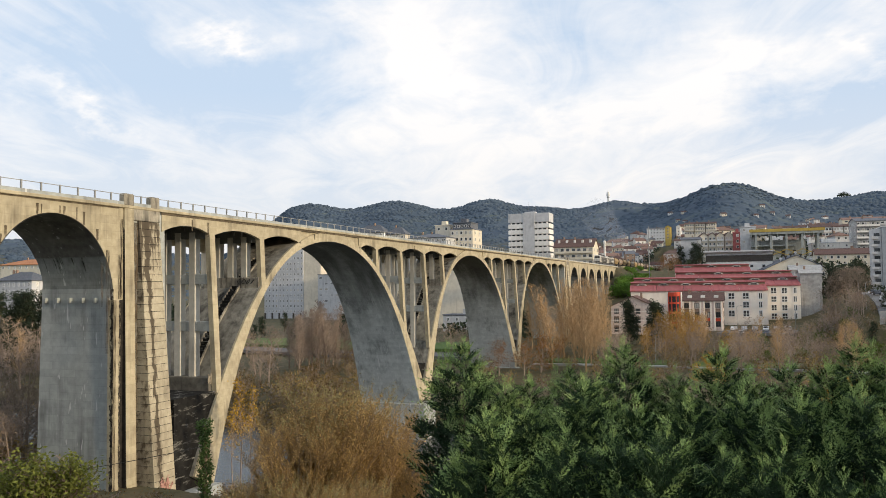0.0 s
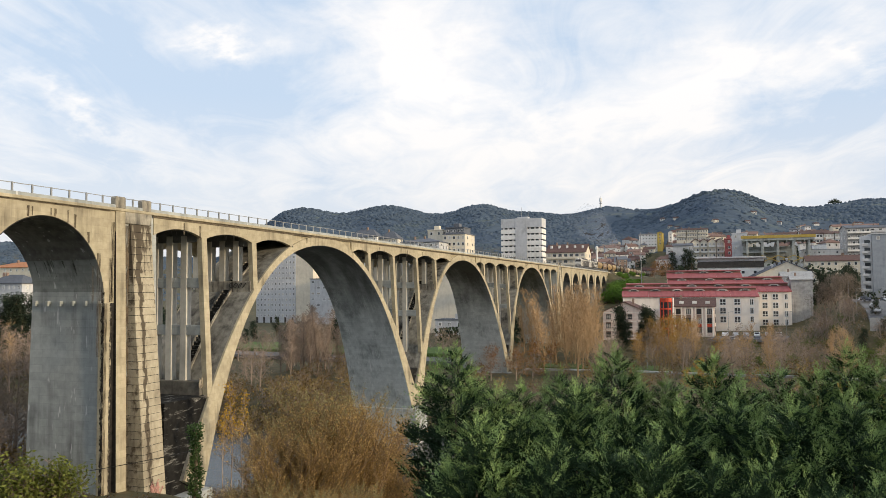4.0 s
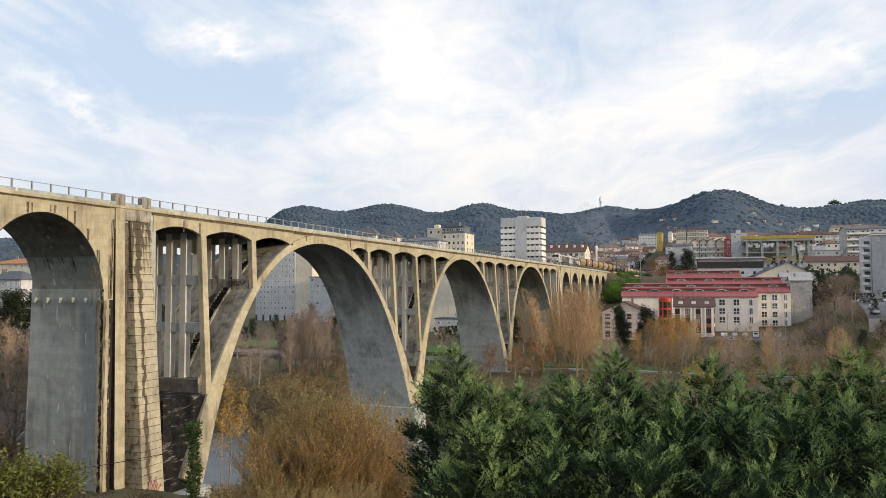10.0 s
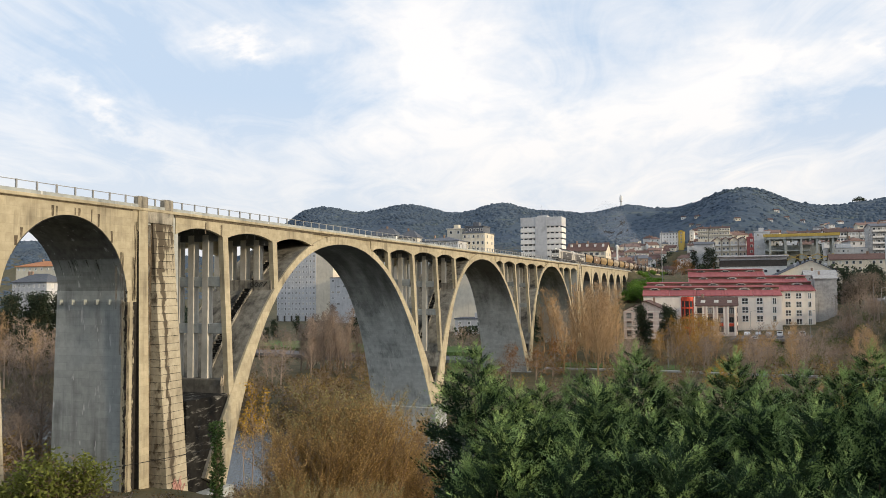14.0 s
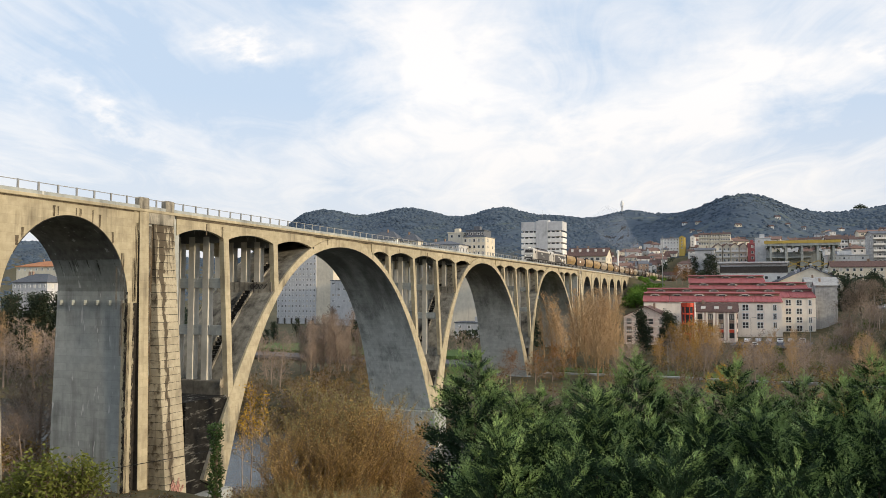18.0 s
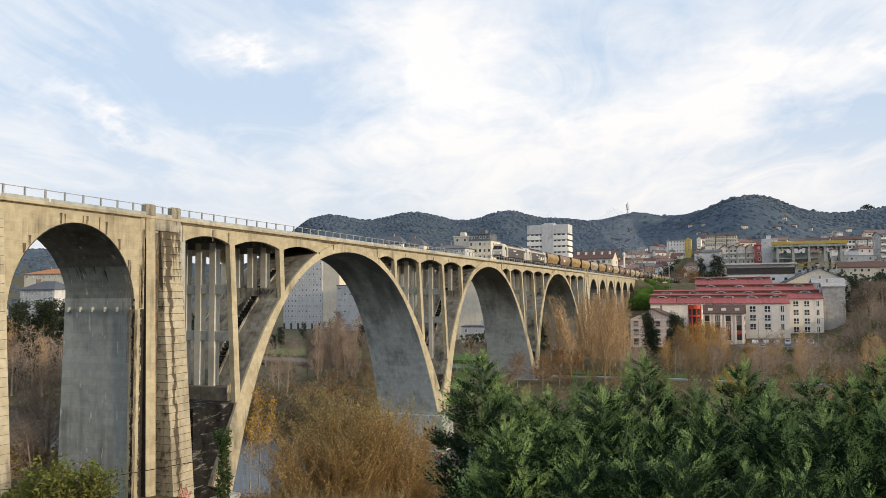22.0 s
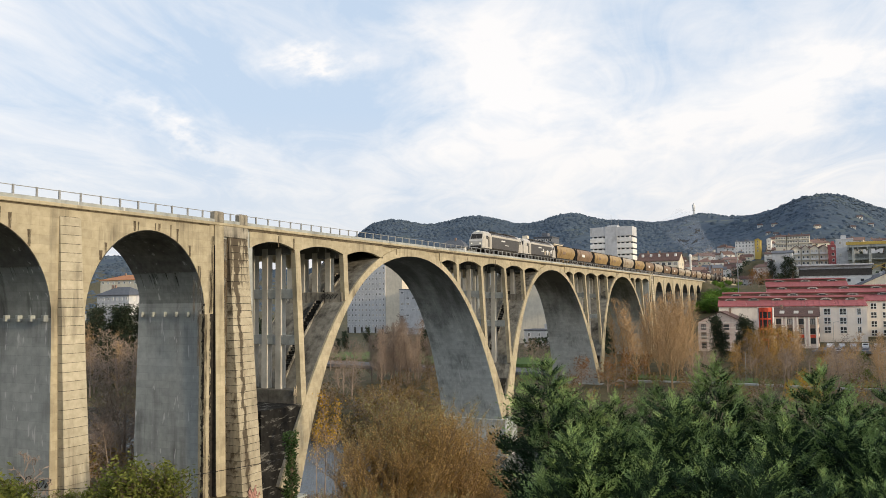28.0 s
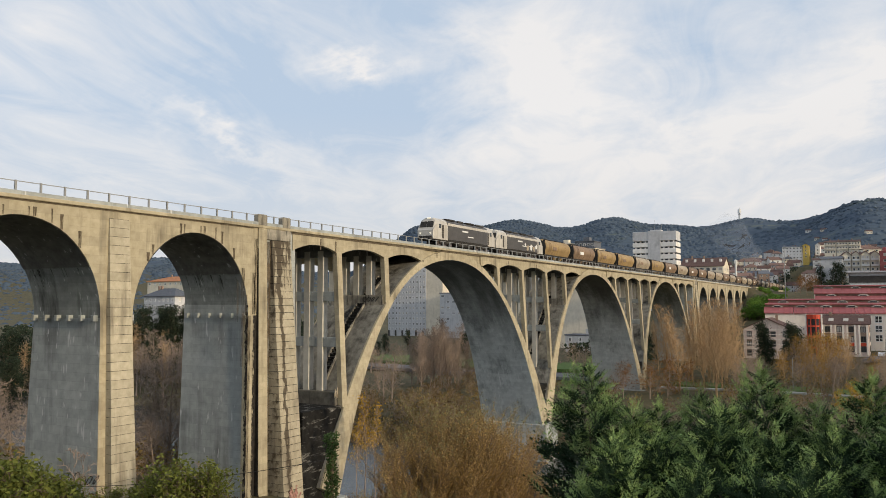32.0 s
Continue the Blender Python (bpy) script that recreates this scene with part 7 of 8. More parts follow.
    for k in range(22):
        plant(rn.choice(shrub + [ivy_bush]), rn.uniform(19, 30), rn.uniform(236, 272), rn.uniform(0, 360), rn.uniform(0.5, 0.9))
    # bushes along the bank: a close thicket where the arches open on it, fewer elsewhere
    for k in range(230):
        if k < 120:
            az, d = rn.uniform(-37, -19), 158 + rn.random() ** 1.2 * 18
        else:
            az = rn.uniform(-63, 13)
            d = (150 + rn.random() * 52) / max(0.5, math.cos(radians(az)))
        x, y = polar(az, d)
        if XF - 5 < x < XN + 5 or (-150 < x < -80 and d > 222) or (az > -17 and d < 192) or -44 < az < -37:
            continue
        plant(rn.choice(shrub), x, y, rn.uniform(0, 360), rn.uniform(0.75, 1.3))
    for k in range(70):
        az, d = rn.uniform(-37.5, -19), rn.uniform(174, 200)
        x, y = polar(az, d)
        if not XF - 5 < x < XN + 5:
            plant(rn.choice(shrub), x, y, rn.uniform(0, 360), rn.uniform(0.8, 1.1) if d < 186 else rn.uniform(0.5, 0.75))
    for az, d, s in ((-30.0, 206, 1.0), (-29.0, 207, 1.05), (-30.8, 209, 0.95), (-28.5, 214, 1.0), (-29.6, 214, 1.05), (-31.0, 218, 0.8)):
        plant(rn.choice(alder), *polar(az, d), rn.uniform(0, 360), s)
    for k in range(60):
        az, d = rn.uniform(-19, 12), rn.uniform(168, 205)
        plant(rn.choice(shrub), *polar(az, d), rn.uniform(0, 360), rn.uniform(0.6, 1.0))
    lime = tree("green_bank_bush", "lush bright green bush on the railway bank", "bush", 130, 6, 0.06, 3, [0, 2, 3], 0.05, 0.2, 0.34, (0.62, 0.6, 5, LIME_L, 1.0), BARK, stems=8, lean=0.9, group="railway bank bushes")
    for k in range(46):
        y = rn.uniform(377, 430) if k % 2 else rn.uniform(342, 377)
        x = rn.uniform(-52.5, -40) if k % 2 else rn.uniform(-50.5, -38)
        gz = ground_z(x, y)
        plant(lime, x, y, rn.uniform(0, 360), min(rn.uniform(0.8, 1.3), max(0.4, (32.2 - gz) / 6.0)))


far_bank_trees()


def willow_bush(seed):
    """A rounded willow: a sheaf of stems, each with long upright whips set with narrow leaves, olive at the tips."""
    rn = random.Random(seed)
    t = thing("orange_willow_bush", "large rounded willow bush with thin orange-brown leaves", "bush")
    wood, low, tip = Mesh(), Mesh(), Mesh()
    for s in range(46):
        a, out = rn.uniform(0, 6.28), math.sqrt(rn.random())
        d = Vector((math.cos(a) * out * 0.85, math.sin(a) * out * 0.85, 1.0)).normalized()
        H = 7.6 * rn.uniform(0.85, 1.08)
        p, path = Vector((rn.gauss(0, 0.3), rn.gauss(0, 0.3), -0.3)), []
        for i in range(6):
            path.append(p.copy())
            d = (d + Vector((rn.gauss(0, 0.06), rn.gauss(0, 0.06), 0.05))).normalized()
            p = p + d * H / 5
        wood.tube(path, [0.07 - 0.011 * i for i in range(6)], 4, False)
        for k in range(17):
            f = 0.9 + 4.05 * (k + rn.random()) / 17
            i = min(int(f), 4)
            q = path[i].lerp(path[i + 1], f - i)
            b = rn.uniform(0, 6.28)
            w = (d * 0.55 + Vector((math.cos(b) * 0.8, math.sin(b) * 0.8, rn.uniform(0.2, 0.9)))).normalized()
            L = rn.uniform(1.1, 2.3)
            e = q + w * L * 0.5 + Vector((0, 0, 0.03 * L))
            g = q + w * L + Vector((0, 0, 0.12 * L))
            wood.tube([q, e, g], [0.022, 0.015, 0.006], 3, False)
            for j in range(36):
                u = 0.10 + 0.90 * (j + rn.random()) / 36
                c = (q.lerp(e, u * 2) if u < 0.5 else e.lerp(g, u * 2 - 1)) + Vector((rn.gauss(0, 0.09), rn.gauss(0, 0.09), rn.gauss(0, 0.09)))
                m = tip if c.z > 7.2 + 0.25 * (c.x * 0.4 + rn.gauss(0, 1.6)) else low
                ax = (w * 0.5 + Vector((rn.gauss(0, 0.8), rn.gauss(0, 0.8), rn.gauss(0.1, 0.7)))).normalized() * rn.uniform(0.09, 0.19)
                sd = ax.orthogonal().normalized() * 0.032
                sd.rotate(Matrix.Rotation(rn.uniform(0, 6.28), 3, ax.normalized()))
                n = len(m.v)
                m.v += [tuple(c), tuple(c + ax * 0.5 + sd), tuple(c + ax), tuple(c + ax * 0.5 - sd)]
                m.f.append((n, n + 1, n + 2, n + 3))
    crown = part("crown", wood, WILLOW_TWIG, t)
    part("leaves", low, WILLOW_L, crown, "orange-brown narrow leaves")
    part("leaves", tip, OLIVE_L, crown, "olive leaves at the tips")
    return t


def near_bank():
    rn = random.Random(77)
    willow = willow_bush(140)
    for az, d, turn, size, z in ((-28.4, 62, 20, 1.16, 10.0), (-30.8, 60, 200, 1.06, 9.2), (-26.0, 66, 250, 1.10, 8.9), (-33.0, 57, 120, 0.80, 7.4), (-24.2, 68, 60, 0.85, 6.6), (-34.8, 60, 300, 0.55, 7.6), (-29.6, 52, 80, 0.66, 9.0), (-26.6, 54, 160, 0.66, 8.6)):
        plant(willow, *polar(az, d * 0.78), turn, size * 0.78, z=EYE_Z + (z - EYE_Z) * 0.78)
    gold = tree("yellow_sapling", "thin sapling with bright yellow-orange leaves", "tree", 150, 12.5, 0.08, 14, [0, 3, 3], 0.18, 0.10, 0.15, (0.26, 0.22, 3, YELLOW_L, 0.75), TWIG, group="yellow saplings under the arch", low=0.5)
    for az, d, s in ((-34.9, 84, 1.0), (-34.2, 86, 0.9), (-35.5, 82, 0.8), (-33.4, 84, 0.55)):
        plant(gold, *polar(az, d), rn.uniform(0, 360), s, z=6.0)
    # ivy-clad post
    ivy = thing("ivy_clad_post", "old post wrapped thickly in ivy", "post")
    x, y = polar(-37.3, 46)
    ivy.matrix_basis = pose(x, y, 8.0)
    part("post", Mesh().tube([(0, 0, 0), (0.05, 0, 11.4)], [0.14, 0.10], 8), BARK, ivy)
    mb, pts = Mesh(), []
    for k in range(3600):
        a, z = rn.uniform(0, 6.28), 11.7 * rn.random()
        r = 0.25 + 0.09 * math.sin(z * 2.3) + rn.gauss(0, 0.06)
        pts.append((Vector((r * math.cos(a), r * math.sin(a), z)), Vector((0, 0, 1)), 0))
    leaf_quads(rn, mb, pts, 0.17, 0.06, 2)
    part("ivy_leaves", mb, GREEN_L, ivy)
    # shrubs at the foot of the approach piers
    laurel = [tree("evergreen_shrub", "leafy yellow-green shrub below the viaduct", "bush", 160 + i, 4.2, 0.05, 4, [0, 3, 3], 0.06, 0.2, 0.34, (0.27, 0.24, 5, LAUREL_L, 0.85), BARK, stems=8, lean=0.8, group="shrubs on the near bank") for i in range(2)]
    # each by the height of its top over the slope
    for az, d, top, size in ((-47.0, 40, -9.5, 0.9), (-46.2, 41, -9.9, 0.8), (-48.0, 41, -10.4, 0.8), (-49.2, 42, -11.4, 0.7), (-49.6, 57, -11.2, 0.7), (-51.8, 60, -11.4, 0.55), (-53.2, 52, -11.6, 0.8), (-54.8, 46, -10.4, 0.95), (-56.4, 44, -9.6, 1.1), (-57.6, 46, -8.9, 1.2), (-55.6, 48, -10.2, 0.9), (-58.6, 44, -9.0, 1.2), (-43.6, 42, -13.4, 0.6), (-50.6, 44, -13.2, 0.8), (-52.4, 44, -13.4, 0.8), (-48.6, 43, -13.0, 0.8), (-59.8, 45, -9, 1.2)):
        x, y = polar(az, d)
        z = EYE_Z + d * math.tan(radians(top)) - 3.6 * size - 0.35
        plant(rn.choice(laurel), x, y, rn.uniform(0, 360), size, z=z, sink=0)
    whip = tree("bare_sapling", "thin bare sapling against the pier", "tree", 170, 7, 0.05, 10, [0, 3, 4], 0.14, 0.10, 0.24, None, TWIG, group="bare saplings")
    for az, d, s in ((-54.2, 58, 1.0), (-53.4, 60, 0.9), (-52.7, 59, 0.7), (-47.2, 74, 0.8), (-46.4, 78, 0.9), (-45.8, 80, 0.7)):
        plant(whip, *polar(az, d), rn.uniform(0, 360), s, z=11.0 if d < 70 else 6.5)
    # undergrowth over the near slope
    scrub = tree("scrub", "low tangled brown scrub", "bush", 175, 2.6, 0.03, 4, [0, 3, 3], 0.05, 0.25, 0.36, (0.18, 0.22, 2, BRACKEN, 0.8), TWIG, stems=8, lean=0.9, group="scrub on the near bank")
    for k in range(46):
        az, d = rn.uniform(-60, -22), rn.uniform(50, 72)
        x, y = polar(az, d)
        if x < XN + 3 and y < 75:
            continue
        plant(scrub, x, y, rn.uniform(0, 360), rn.uniform(0.8, 1.4))


near_bank()


def frond(rn, mb, base, axis, nrm, L, W, curl):
    """A flat feathery spray: toothed branchlets in pairs along a curved rib, shorter towards the tip."""
    side = axis.cross(nrm).normalized()
    nrm = side.cross(axis)
    v, f = mb.v, mb.f
    n = 6
    for i in range(n + 1):
        t = (i + 0.3) / (n + 0.6)
        q = base + axis * (L * t) + nrm * (curl * L * t * t)
        w = W * min(1.0, 0.35 + 2.4 * t) * (1.02 - t) ** 0.75 * rn.uniform(0.75, 1.25)
        for s in ((-1, 1) if i < n else (0,)):
            d = (axis * rn.uniform(0.95, 1.4) + side * (s * 0.85) + nrm * (rn.gauss(0, 0.16) + curl * t)).normalized()
            if i == n:
                w = W * 0.5
            e = d.cross(nrm).normalized()
            k = len(v)
            m = q + d * (w * 0.45)
            v += [q, m + e * (w * 0.12), q + d * w, m - e * (w * 0.12)]
            f.append((k, k + 1, k + 2, k + 3))
            for g in (-1, 1):
                c = q + d * (w * 0.42)
                k = len(v)
                v += [c - d * (w * 0.14), c + d * (w * 0.42) + e * (g * w * 0.27), c + d * (w * 0.12)]
                f.append((k, k + 1, k + 2))


def cypress(seed, height, radius, lit_share=1.0):
    """A hedge cypress: trunk, upswept limbs that end in feathery fronds; young fronds at the outside and the leader
    carry a sunlit tone, inner ones a shaded one.
    """
    rn = random.Random(seed)
    t = thing("hedge_cypress", "dense dark green cypress with feathery sprays", "tree", "cypress hedge")
    part("trunk", Mesh().tube([(0, 0, 0), (0.03, 0, height * 0.6), (0, 0.02, height * 0.85)], [0.12, 0.06, 0.01], 7), BARK, t)
    inner, young = Mesh(), Mesh()
    up = Vector((0, 0, 1))
    n_limbs = 130
    for k in range(n_limbs):
        depth = 0.16 + 3.8 * ((k + rn.random()) / n_limbs) ** 0.95
        a = k * 2.399 + rn.uniform(-0.4, 0.4)
        reach = min(radius, 0.03 + 0.46 * depth) * rn.uniform(0.62, 1.22)
        out = Vector((math.cos(a), math.sin(a), 0))
        tan = Vector((-math.sin(a), math.cos(a), 0))
        rise = rn.uniform(0.35, 0.95)
        root = Vector((0, 0, height - depth - 0.25 * reach))
        end = root + out * reach + up * (rise * reach * 0.55)
        n = 3 + int(reach * 3.4)
        for i in range(n):
            s = 0.30 + 0.70 * (i + rn.uniform(0.2, 0.8)) / n
            c = root.lerp(end, s)
            for g in (-1, 1) if i < n - 1 else (-1, 0, 1):
                ax = (out * rn.uniform(0.5, 1.0) + up * (rise * rn.uniform(0.7, 1.6)) + tan * (g * rn.uniform(0.35, 0.95))).normalized()
                face = (up * rn.uniform(0.2, 1.0) - out * rn.uniform(-0.4, 0.9) + tan * rn.gauss(0, 0.7)).normalized()
                if abs(face.dot(ax)) > 0.93:
                    face = tan.copy()
                L = rn.uniform(0.28, 0.50) * (0.42 + 0.65 * min(1.0, depth / 1.3))
                # pale sprays thin out lower down, a painted falloff of light
                tgt = young if i == n - 1 and rn.random() < (0.95 if depth < 1.3 else 0.2) * lit_share else inner
                frond(rn, tgt, c, ax, face, L, L * 0.40, rn.uniform(-0.35, 0.15))
    # the leader, and upright side shoots that stand out of the crown
    shoots = [(0.0, 0.0, height - 0.75, 0.80)]
    for k in range(13):
        depth = rn.uniform(0.6, 2.5)
        r, a = min(radius, 0.55 * depth) * rn.uniform(0.6, 1.0), k * 2.4 + rn.uniform(-0.4, 0.4)
        shoots.append((r * math.cos(a), r * math.sin(a), height - depth - 0.15, rn.uniform(0.45, 0.95)))
    for x, y, z, L in shoots:
        m = int(L * 30)
        for k in range(m):
            q = k / m
            a = k * 2.4
            lean = 1.0 - 0.6 * q
            ax = Vector((math.cos(a) * lean, math.sin(a) * lean, 0.6 + 0.6 * q)).normalized()
            l = 0.10 + 0.24 * (1 - q) ** 0.8 * rn.uniform(0.7, 1.2)
            frond(rn, young if q > 1.35 - lit_share or rn.random() < 0.3 * lit_share else inner, Vector((x, y, z + L * q)), ax, Vector((math.cos(a + 1.2), math.sin(a + 1.2), 0.5)).normalized(), l, l * 0.40, rn.uniform(-0.1, 0.25))
    crown = part("crown", inner, CYPRESS, t)
    part("young_sprays", young, CYPRESS_TIP, crown, "paler sprays, young and in the sunlit tone")
    return t


def hedge():
    rn = random.Random(9)
    # lower rows get fewer pale sprays, shading them by colour
    kinds = [cypress(200 + i, 7.0, 1.2, 0.75) for i in range(3)]
    low = [cypress(240 + i, 7.0, 1.15, 0.5) for i in range(2)]
    tall = [cypress(220 + i, 7.0, 0.95) for i in range(2)]
    slim = cypress(210, 7.0, 0.72)
    # back row with its leaders, then the lower row before it
    back = [(-16.2, 13.4, -6.9), (-14.4, 13.8, -6.2), (-11.6, 14.2, -5.5), (-9.6, 13.4, -6.5), (-7.8, 14.0, -4.3), (-4.4, 14.2, -5.9), (-1.2, 14.0, -4.6), (0.7, 13.4, -6.3), (2.9, 14.2, -5.6), (5.2, 13.6, -6.4), (6.9, 14.2, -4.7), (8.7, 14.0, -4.5), (11.4, 14.2, -4.9), (14.2, 14.0, -5.2)]
    mid = [(-14.6, 11.4, -7.6), (-10.6, 11.6, -7.0), (-7.0, 11.4, -7.5), (-3.6, 11.2, -6.9), (0.0, 11.6, -7.3), (3.6, 11.2, -7.1), (7.2, 11.4, -7.3), (10.4, 11.4, -6.9), (14.0, 11.4, -6.7)]
    front = [(-11.8, 8.9, -10.6), (-8.6, 8.8, -11.2), (-5.0, 8.6, -10.8), (-1.4, 9.0, -11.4), (2.4, 8.8, -10.6), (6.0, 8.6, -11.2), (9.8, 9.0, -10.6), (13.4, 9, -11)]
    # hedge carried on past the view, with unseen taller trees added to shade it
    shade_trees = [(17.5 + 4.6 * k, 14.0, -4.6 - 0.5 * (k % 2)) for k in range(6)] + [(18.5 + 6.5 * k, 10.2, -8.6) for k in range(5)] + [(45.0 + 4.6 * k, 18.0 - 0.3 * k, 4.6 + 0.5 * (k % 2)) for k in range(8)]
    for az, d, el in ((-19.1, 14.2, -3.9), (-17.6, 11.0, -8.8)):
        x, y = polar(az, d)
        plant(slim, x, y, 40 * d, 1.0, z=EYE_Z + d * math.tan(radians(el)) - 7.0, sink=0)
    for i, (az, d, el) in enumerate(back + mid + front + shade_trees):
        el += 0.5 if i < len(back) else 0.0
        x, y = polar(az, d)
        top = EYE_Z + d * math.tan(radians(el))
        plant(rn.choice(tall if i < len(back) else kinds if i < len(back) + len(mid) else low), x, y, rn.uniform(0, 360), rn.uniform(0.97, 1.03), z=top - 7.0, sink=0)


hedge()


def hill_woods():
    """Tree clumps over the far hills and along their skyline, as loose crowns of leaf faces."""
    rn = random.Random(5)
    mb = Mesh()

    def clump(x, y, z, s):
        """One far crown: a low lumpy dome."""
        n0, m = len(mb.v), 5
        ph, hh = rn.uniform(0, 6.28), rn.uniform(0.35, 0.8)
        for h, r in ((0.0, 0.62), (0.55, 0.42)):
            for k in range(m):
                a = ph + 2 * math.pi * k / m
                q = s * r * rn.uniform(0.7, 1.3)
                mb.v.append((x + q * math.cos(a), y + q * math.sin(a), z + s * h * hh * rn.uniform(0.8, 1.1)))
        mb.v.append((x, y, z + s * 0.8 * hh))
        for k in range(m):
            k2 = (k + 1) % m
            mb.f.append((n0 + k, n0 + k2, n0 + m + k2, n0 + m + k))
            mb.f.append((n0 + m + k, n0 + m + k2, n0 + 2 * m))

    def tuft(x, y, z, s):
        """A nearer garden tree of small leaf faces."""
        for _ in range(46):
            c = Vector((x + rn.gauss(0, s * 0.26), y + rn.gauss(0, s * 0.26), z + s * rn.betavariate(2, 2)))
            a = Vector((rn.gauss(0, 1), rn.gauss(0, 1), rn.gauss(0, 1))).normalized() * s * 0.15
            b = a.orthogonal().normalized() * s * 0.11
            n = len(mb.v)
            mb.v += [tuple(c - a), tuple(c + b), tuple(c + a * 0.8), tuple(c - b * 0.9)]
            mb.f.append((n, n + 1, n + 2, n + 3))

    for k in range(25000):
        az = rn.uniform(-63, 14)
        d = 700 + 1200 * rn.random() ** 0.7
        x, y = polar(az, d)
        cover = noise.noise((x * 0.0075, y * 0.004, 3.0)) + 0.5 * noise.noise((x * 0.03, y * 0.015, 8.0))
        if cover > 0.25 and rn.random() < 0.9:
            continue
        clump(x, y, ground_z(x, y) - 0.8, rn.uniform(3.0, 6.5) * (1 if d < 1200 else 1.35))
    for k in range(900):
        az = -63 + 77 * k / 900 + rn.uniform(-0.1, 0.1)
        far = 1900 - 600 * math.exp(-((az + 0.7) / 5) ** 2)
        x, y = polar(az, far * rn.uniform(0.985, 1.0))
        big = noise.noise((az * 0.8, 3.3, 0)) > 0.05
        clump(x, y, ground_z(x, y) - 1, rn.uniform(5, 10) if big else rn.uniform(2.5, 5))
    # single trees that stand clear on the ridge
    for k in range(34):
        az = rn.choice([rn.uniform(-22, -11), rn.uniform(-4, 6)])
        far = 1900 - 600 * math.exp(-((az + 0.7) / 5) ** 2)
        x, y = polar(az, far * 0.995)
        z, s = ground_z(x, y), rn.uniform(4, 7)
        clump(x, y, z + s * 0.9, s)
        mb.tube([(x, y, z - 1), (x, y, z + s * 1.1)], [0.6, 0.4], 4)
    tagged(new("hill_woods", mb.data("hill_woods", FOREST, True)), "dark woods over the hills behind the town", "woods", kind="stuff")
    mb = Mesh()
    for k in range(520):
        az, d = rn.uniform(-9, 10), rn.uniform(330, 760)
        x, y = polar(az, d)
        if -12 < x - TRACK_X < 34 and y < 640:
            continue
        tuft(x, y, ground_z(x, y) - 0.5, rn.uniform(3, 7))
    for k in range(500):
        az, d = rn.uniform(-62, -12), rn.uniform(260, 640)
        if -38 < az < -20:
            continue
        x, y = polar(az, d)
        tuft(x, y, ground_z(x, y) - 0.5, rn.uniform(4, 8))
    tagged(new("town_greenery", mb.data("town_greenery", DARK_L)), "gardens and trees between the town's houses", "greenery", kind="stuff")


hill_woods()


def umbrella_pine():
    x, y = polar(6.5, 1790)
    z = ground_z(x, y)
    top = EYE_Z + 1790 * math.tan(radians(5.82))
    rn = random.Random(8)
    t = thing("umbrella_pine", "lone umbrella pine on the skyline", "tree", at=pose(x, y, z - 1))
    H = top - z
    part("trunk", Mesh().tube([(0, 0, 0), (0.5, 0, H * 0.5), (0, 0, H * 0.8)], [0.9, 0.6, 0.3], 7), BARK, t)
    tw, pts = Mesh(), []
    for k in range(14):
        a = k * 2.4
        e = Vector((math.cos(a) * rn.uniform(5, 11), math.sin(a) * rn.uniform(5, 11), H - rn.uniform(4, 9)))
        tw.tube([(0, 0, H * 0.6), e], [0.3, 0.1], 4, False)
    part("limbs", tw, BARK, t)
    mb = Mesh()
    for k in range(420):
        a, r = rn.uniform(0, 6.28), 12.5 * math.sqrt(rn.random())
        pts.append((Vector((r * math.cos(a), r * math.sin(a), H - 10 + 2.5 * rn.random() + (1 - (r / 13) ** 2) * 9 * rn.random())), Vector((0, 0, 1)), 0))
    leaf_quads(rn, mb, pts, 3.0, 0.5, 1)
    part("crown", mb, DARK_L, t)


umbrella_pine()


# ---------------- roads, cars, small things ----------------
def ribbon(name, label, category, pts, width, lift, mat, kind="structure", thick=0.25):
    """A strip laid over the ground along a line of points."""
    mb = Mesh()
    P, F = [], []
    n = len(pts)
    for i, (x, y) in enumerate(pts):
        a, b = pts[max(i - 1, 0)], pts[min(i + 1, n - 1)]
        d = Vector((b[0] - a[0], b[1] - a[1])).normalized()
        nx, ny = -d.y, d.x
        zs = max(ground_z(x + nx * k * width / 2, y + ny * k * width / 2) for k in (-1, 0, 1))
        for k in (-1, 1):
            px, py = x + nx * k * width / 2, y + ny * k * width / 2
            P += [(px, py, zs + lift), (px, py, zs + lift - thick - 0.6)]
    for i in range(n - 1):
        a, b = 4 * i, 4 * i + 4
        F += [(a, a + 2, b + 2, b), (a, b, b + 1, a + 1), (a + 2, a + 3, b + 3, b + 2)]
    return tagged(new(name, mb.add(P, F).data(name, mat)), label, category, kind=kind)


def line_points(x0, y0, x1, y1, n):
    return [(x0 + (x1 - x0) * i / n, y0 + (y1 - y0) * i / n) for i in range(n + 1)]


ribbon("road", "grey riverside road behind the viaduct", "road", line_points(-330, 232, -66, 205, 60), 11.0, 0.75, ASPHALT)
ribbon("lawn", "strip of green lawn behind the road", "lawn", line_points(-330, 256, -66, 226, 60), 26.0, 0.65, LAWN)
ribbon("pavement", "pale riverside footpath", "path", line_points(-50, 199, 75, 190, 40), 2.6, 0.25, CONC_GREY)
ribbon("lawn_2", "lawn along the riverside footpath", "lawn", line_points(-50, 207, 75, 198, 40), 11.0, 0.20, LAWN)
ribbon("car_park", "grey car park before the red-roofed terraces", "car park", line_points(-6, 262, 16, 260, 20), 17.0, 0.22, ASPHALT)
ribbon("street", "grey town street with parked cars", "road", line_points(40.6, 244, 46.0, 335, 30), 10.0, 0.3, ASPHALT)


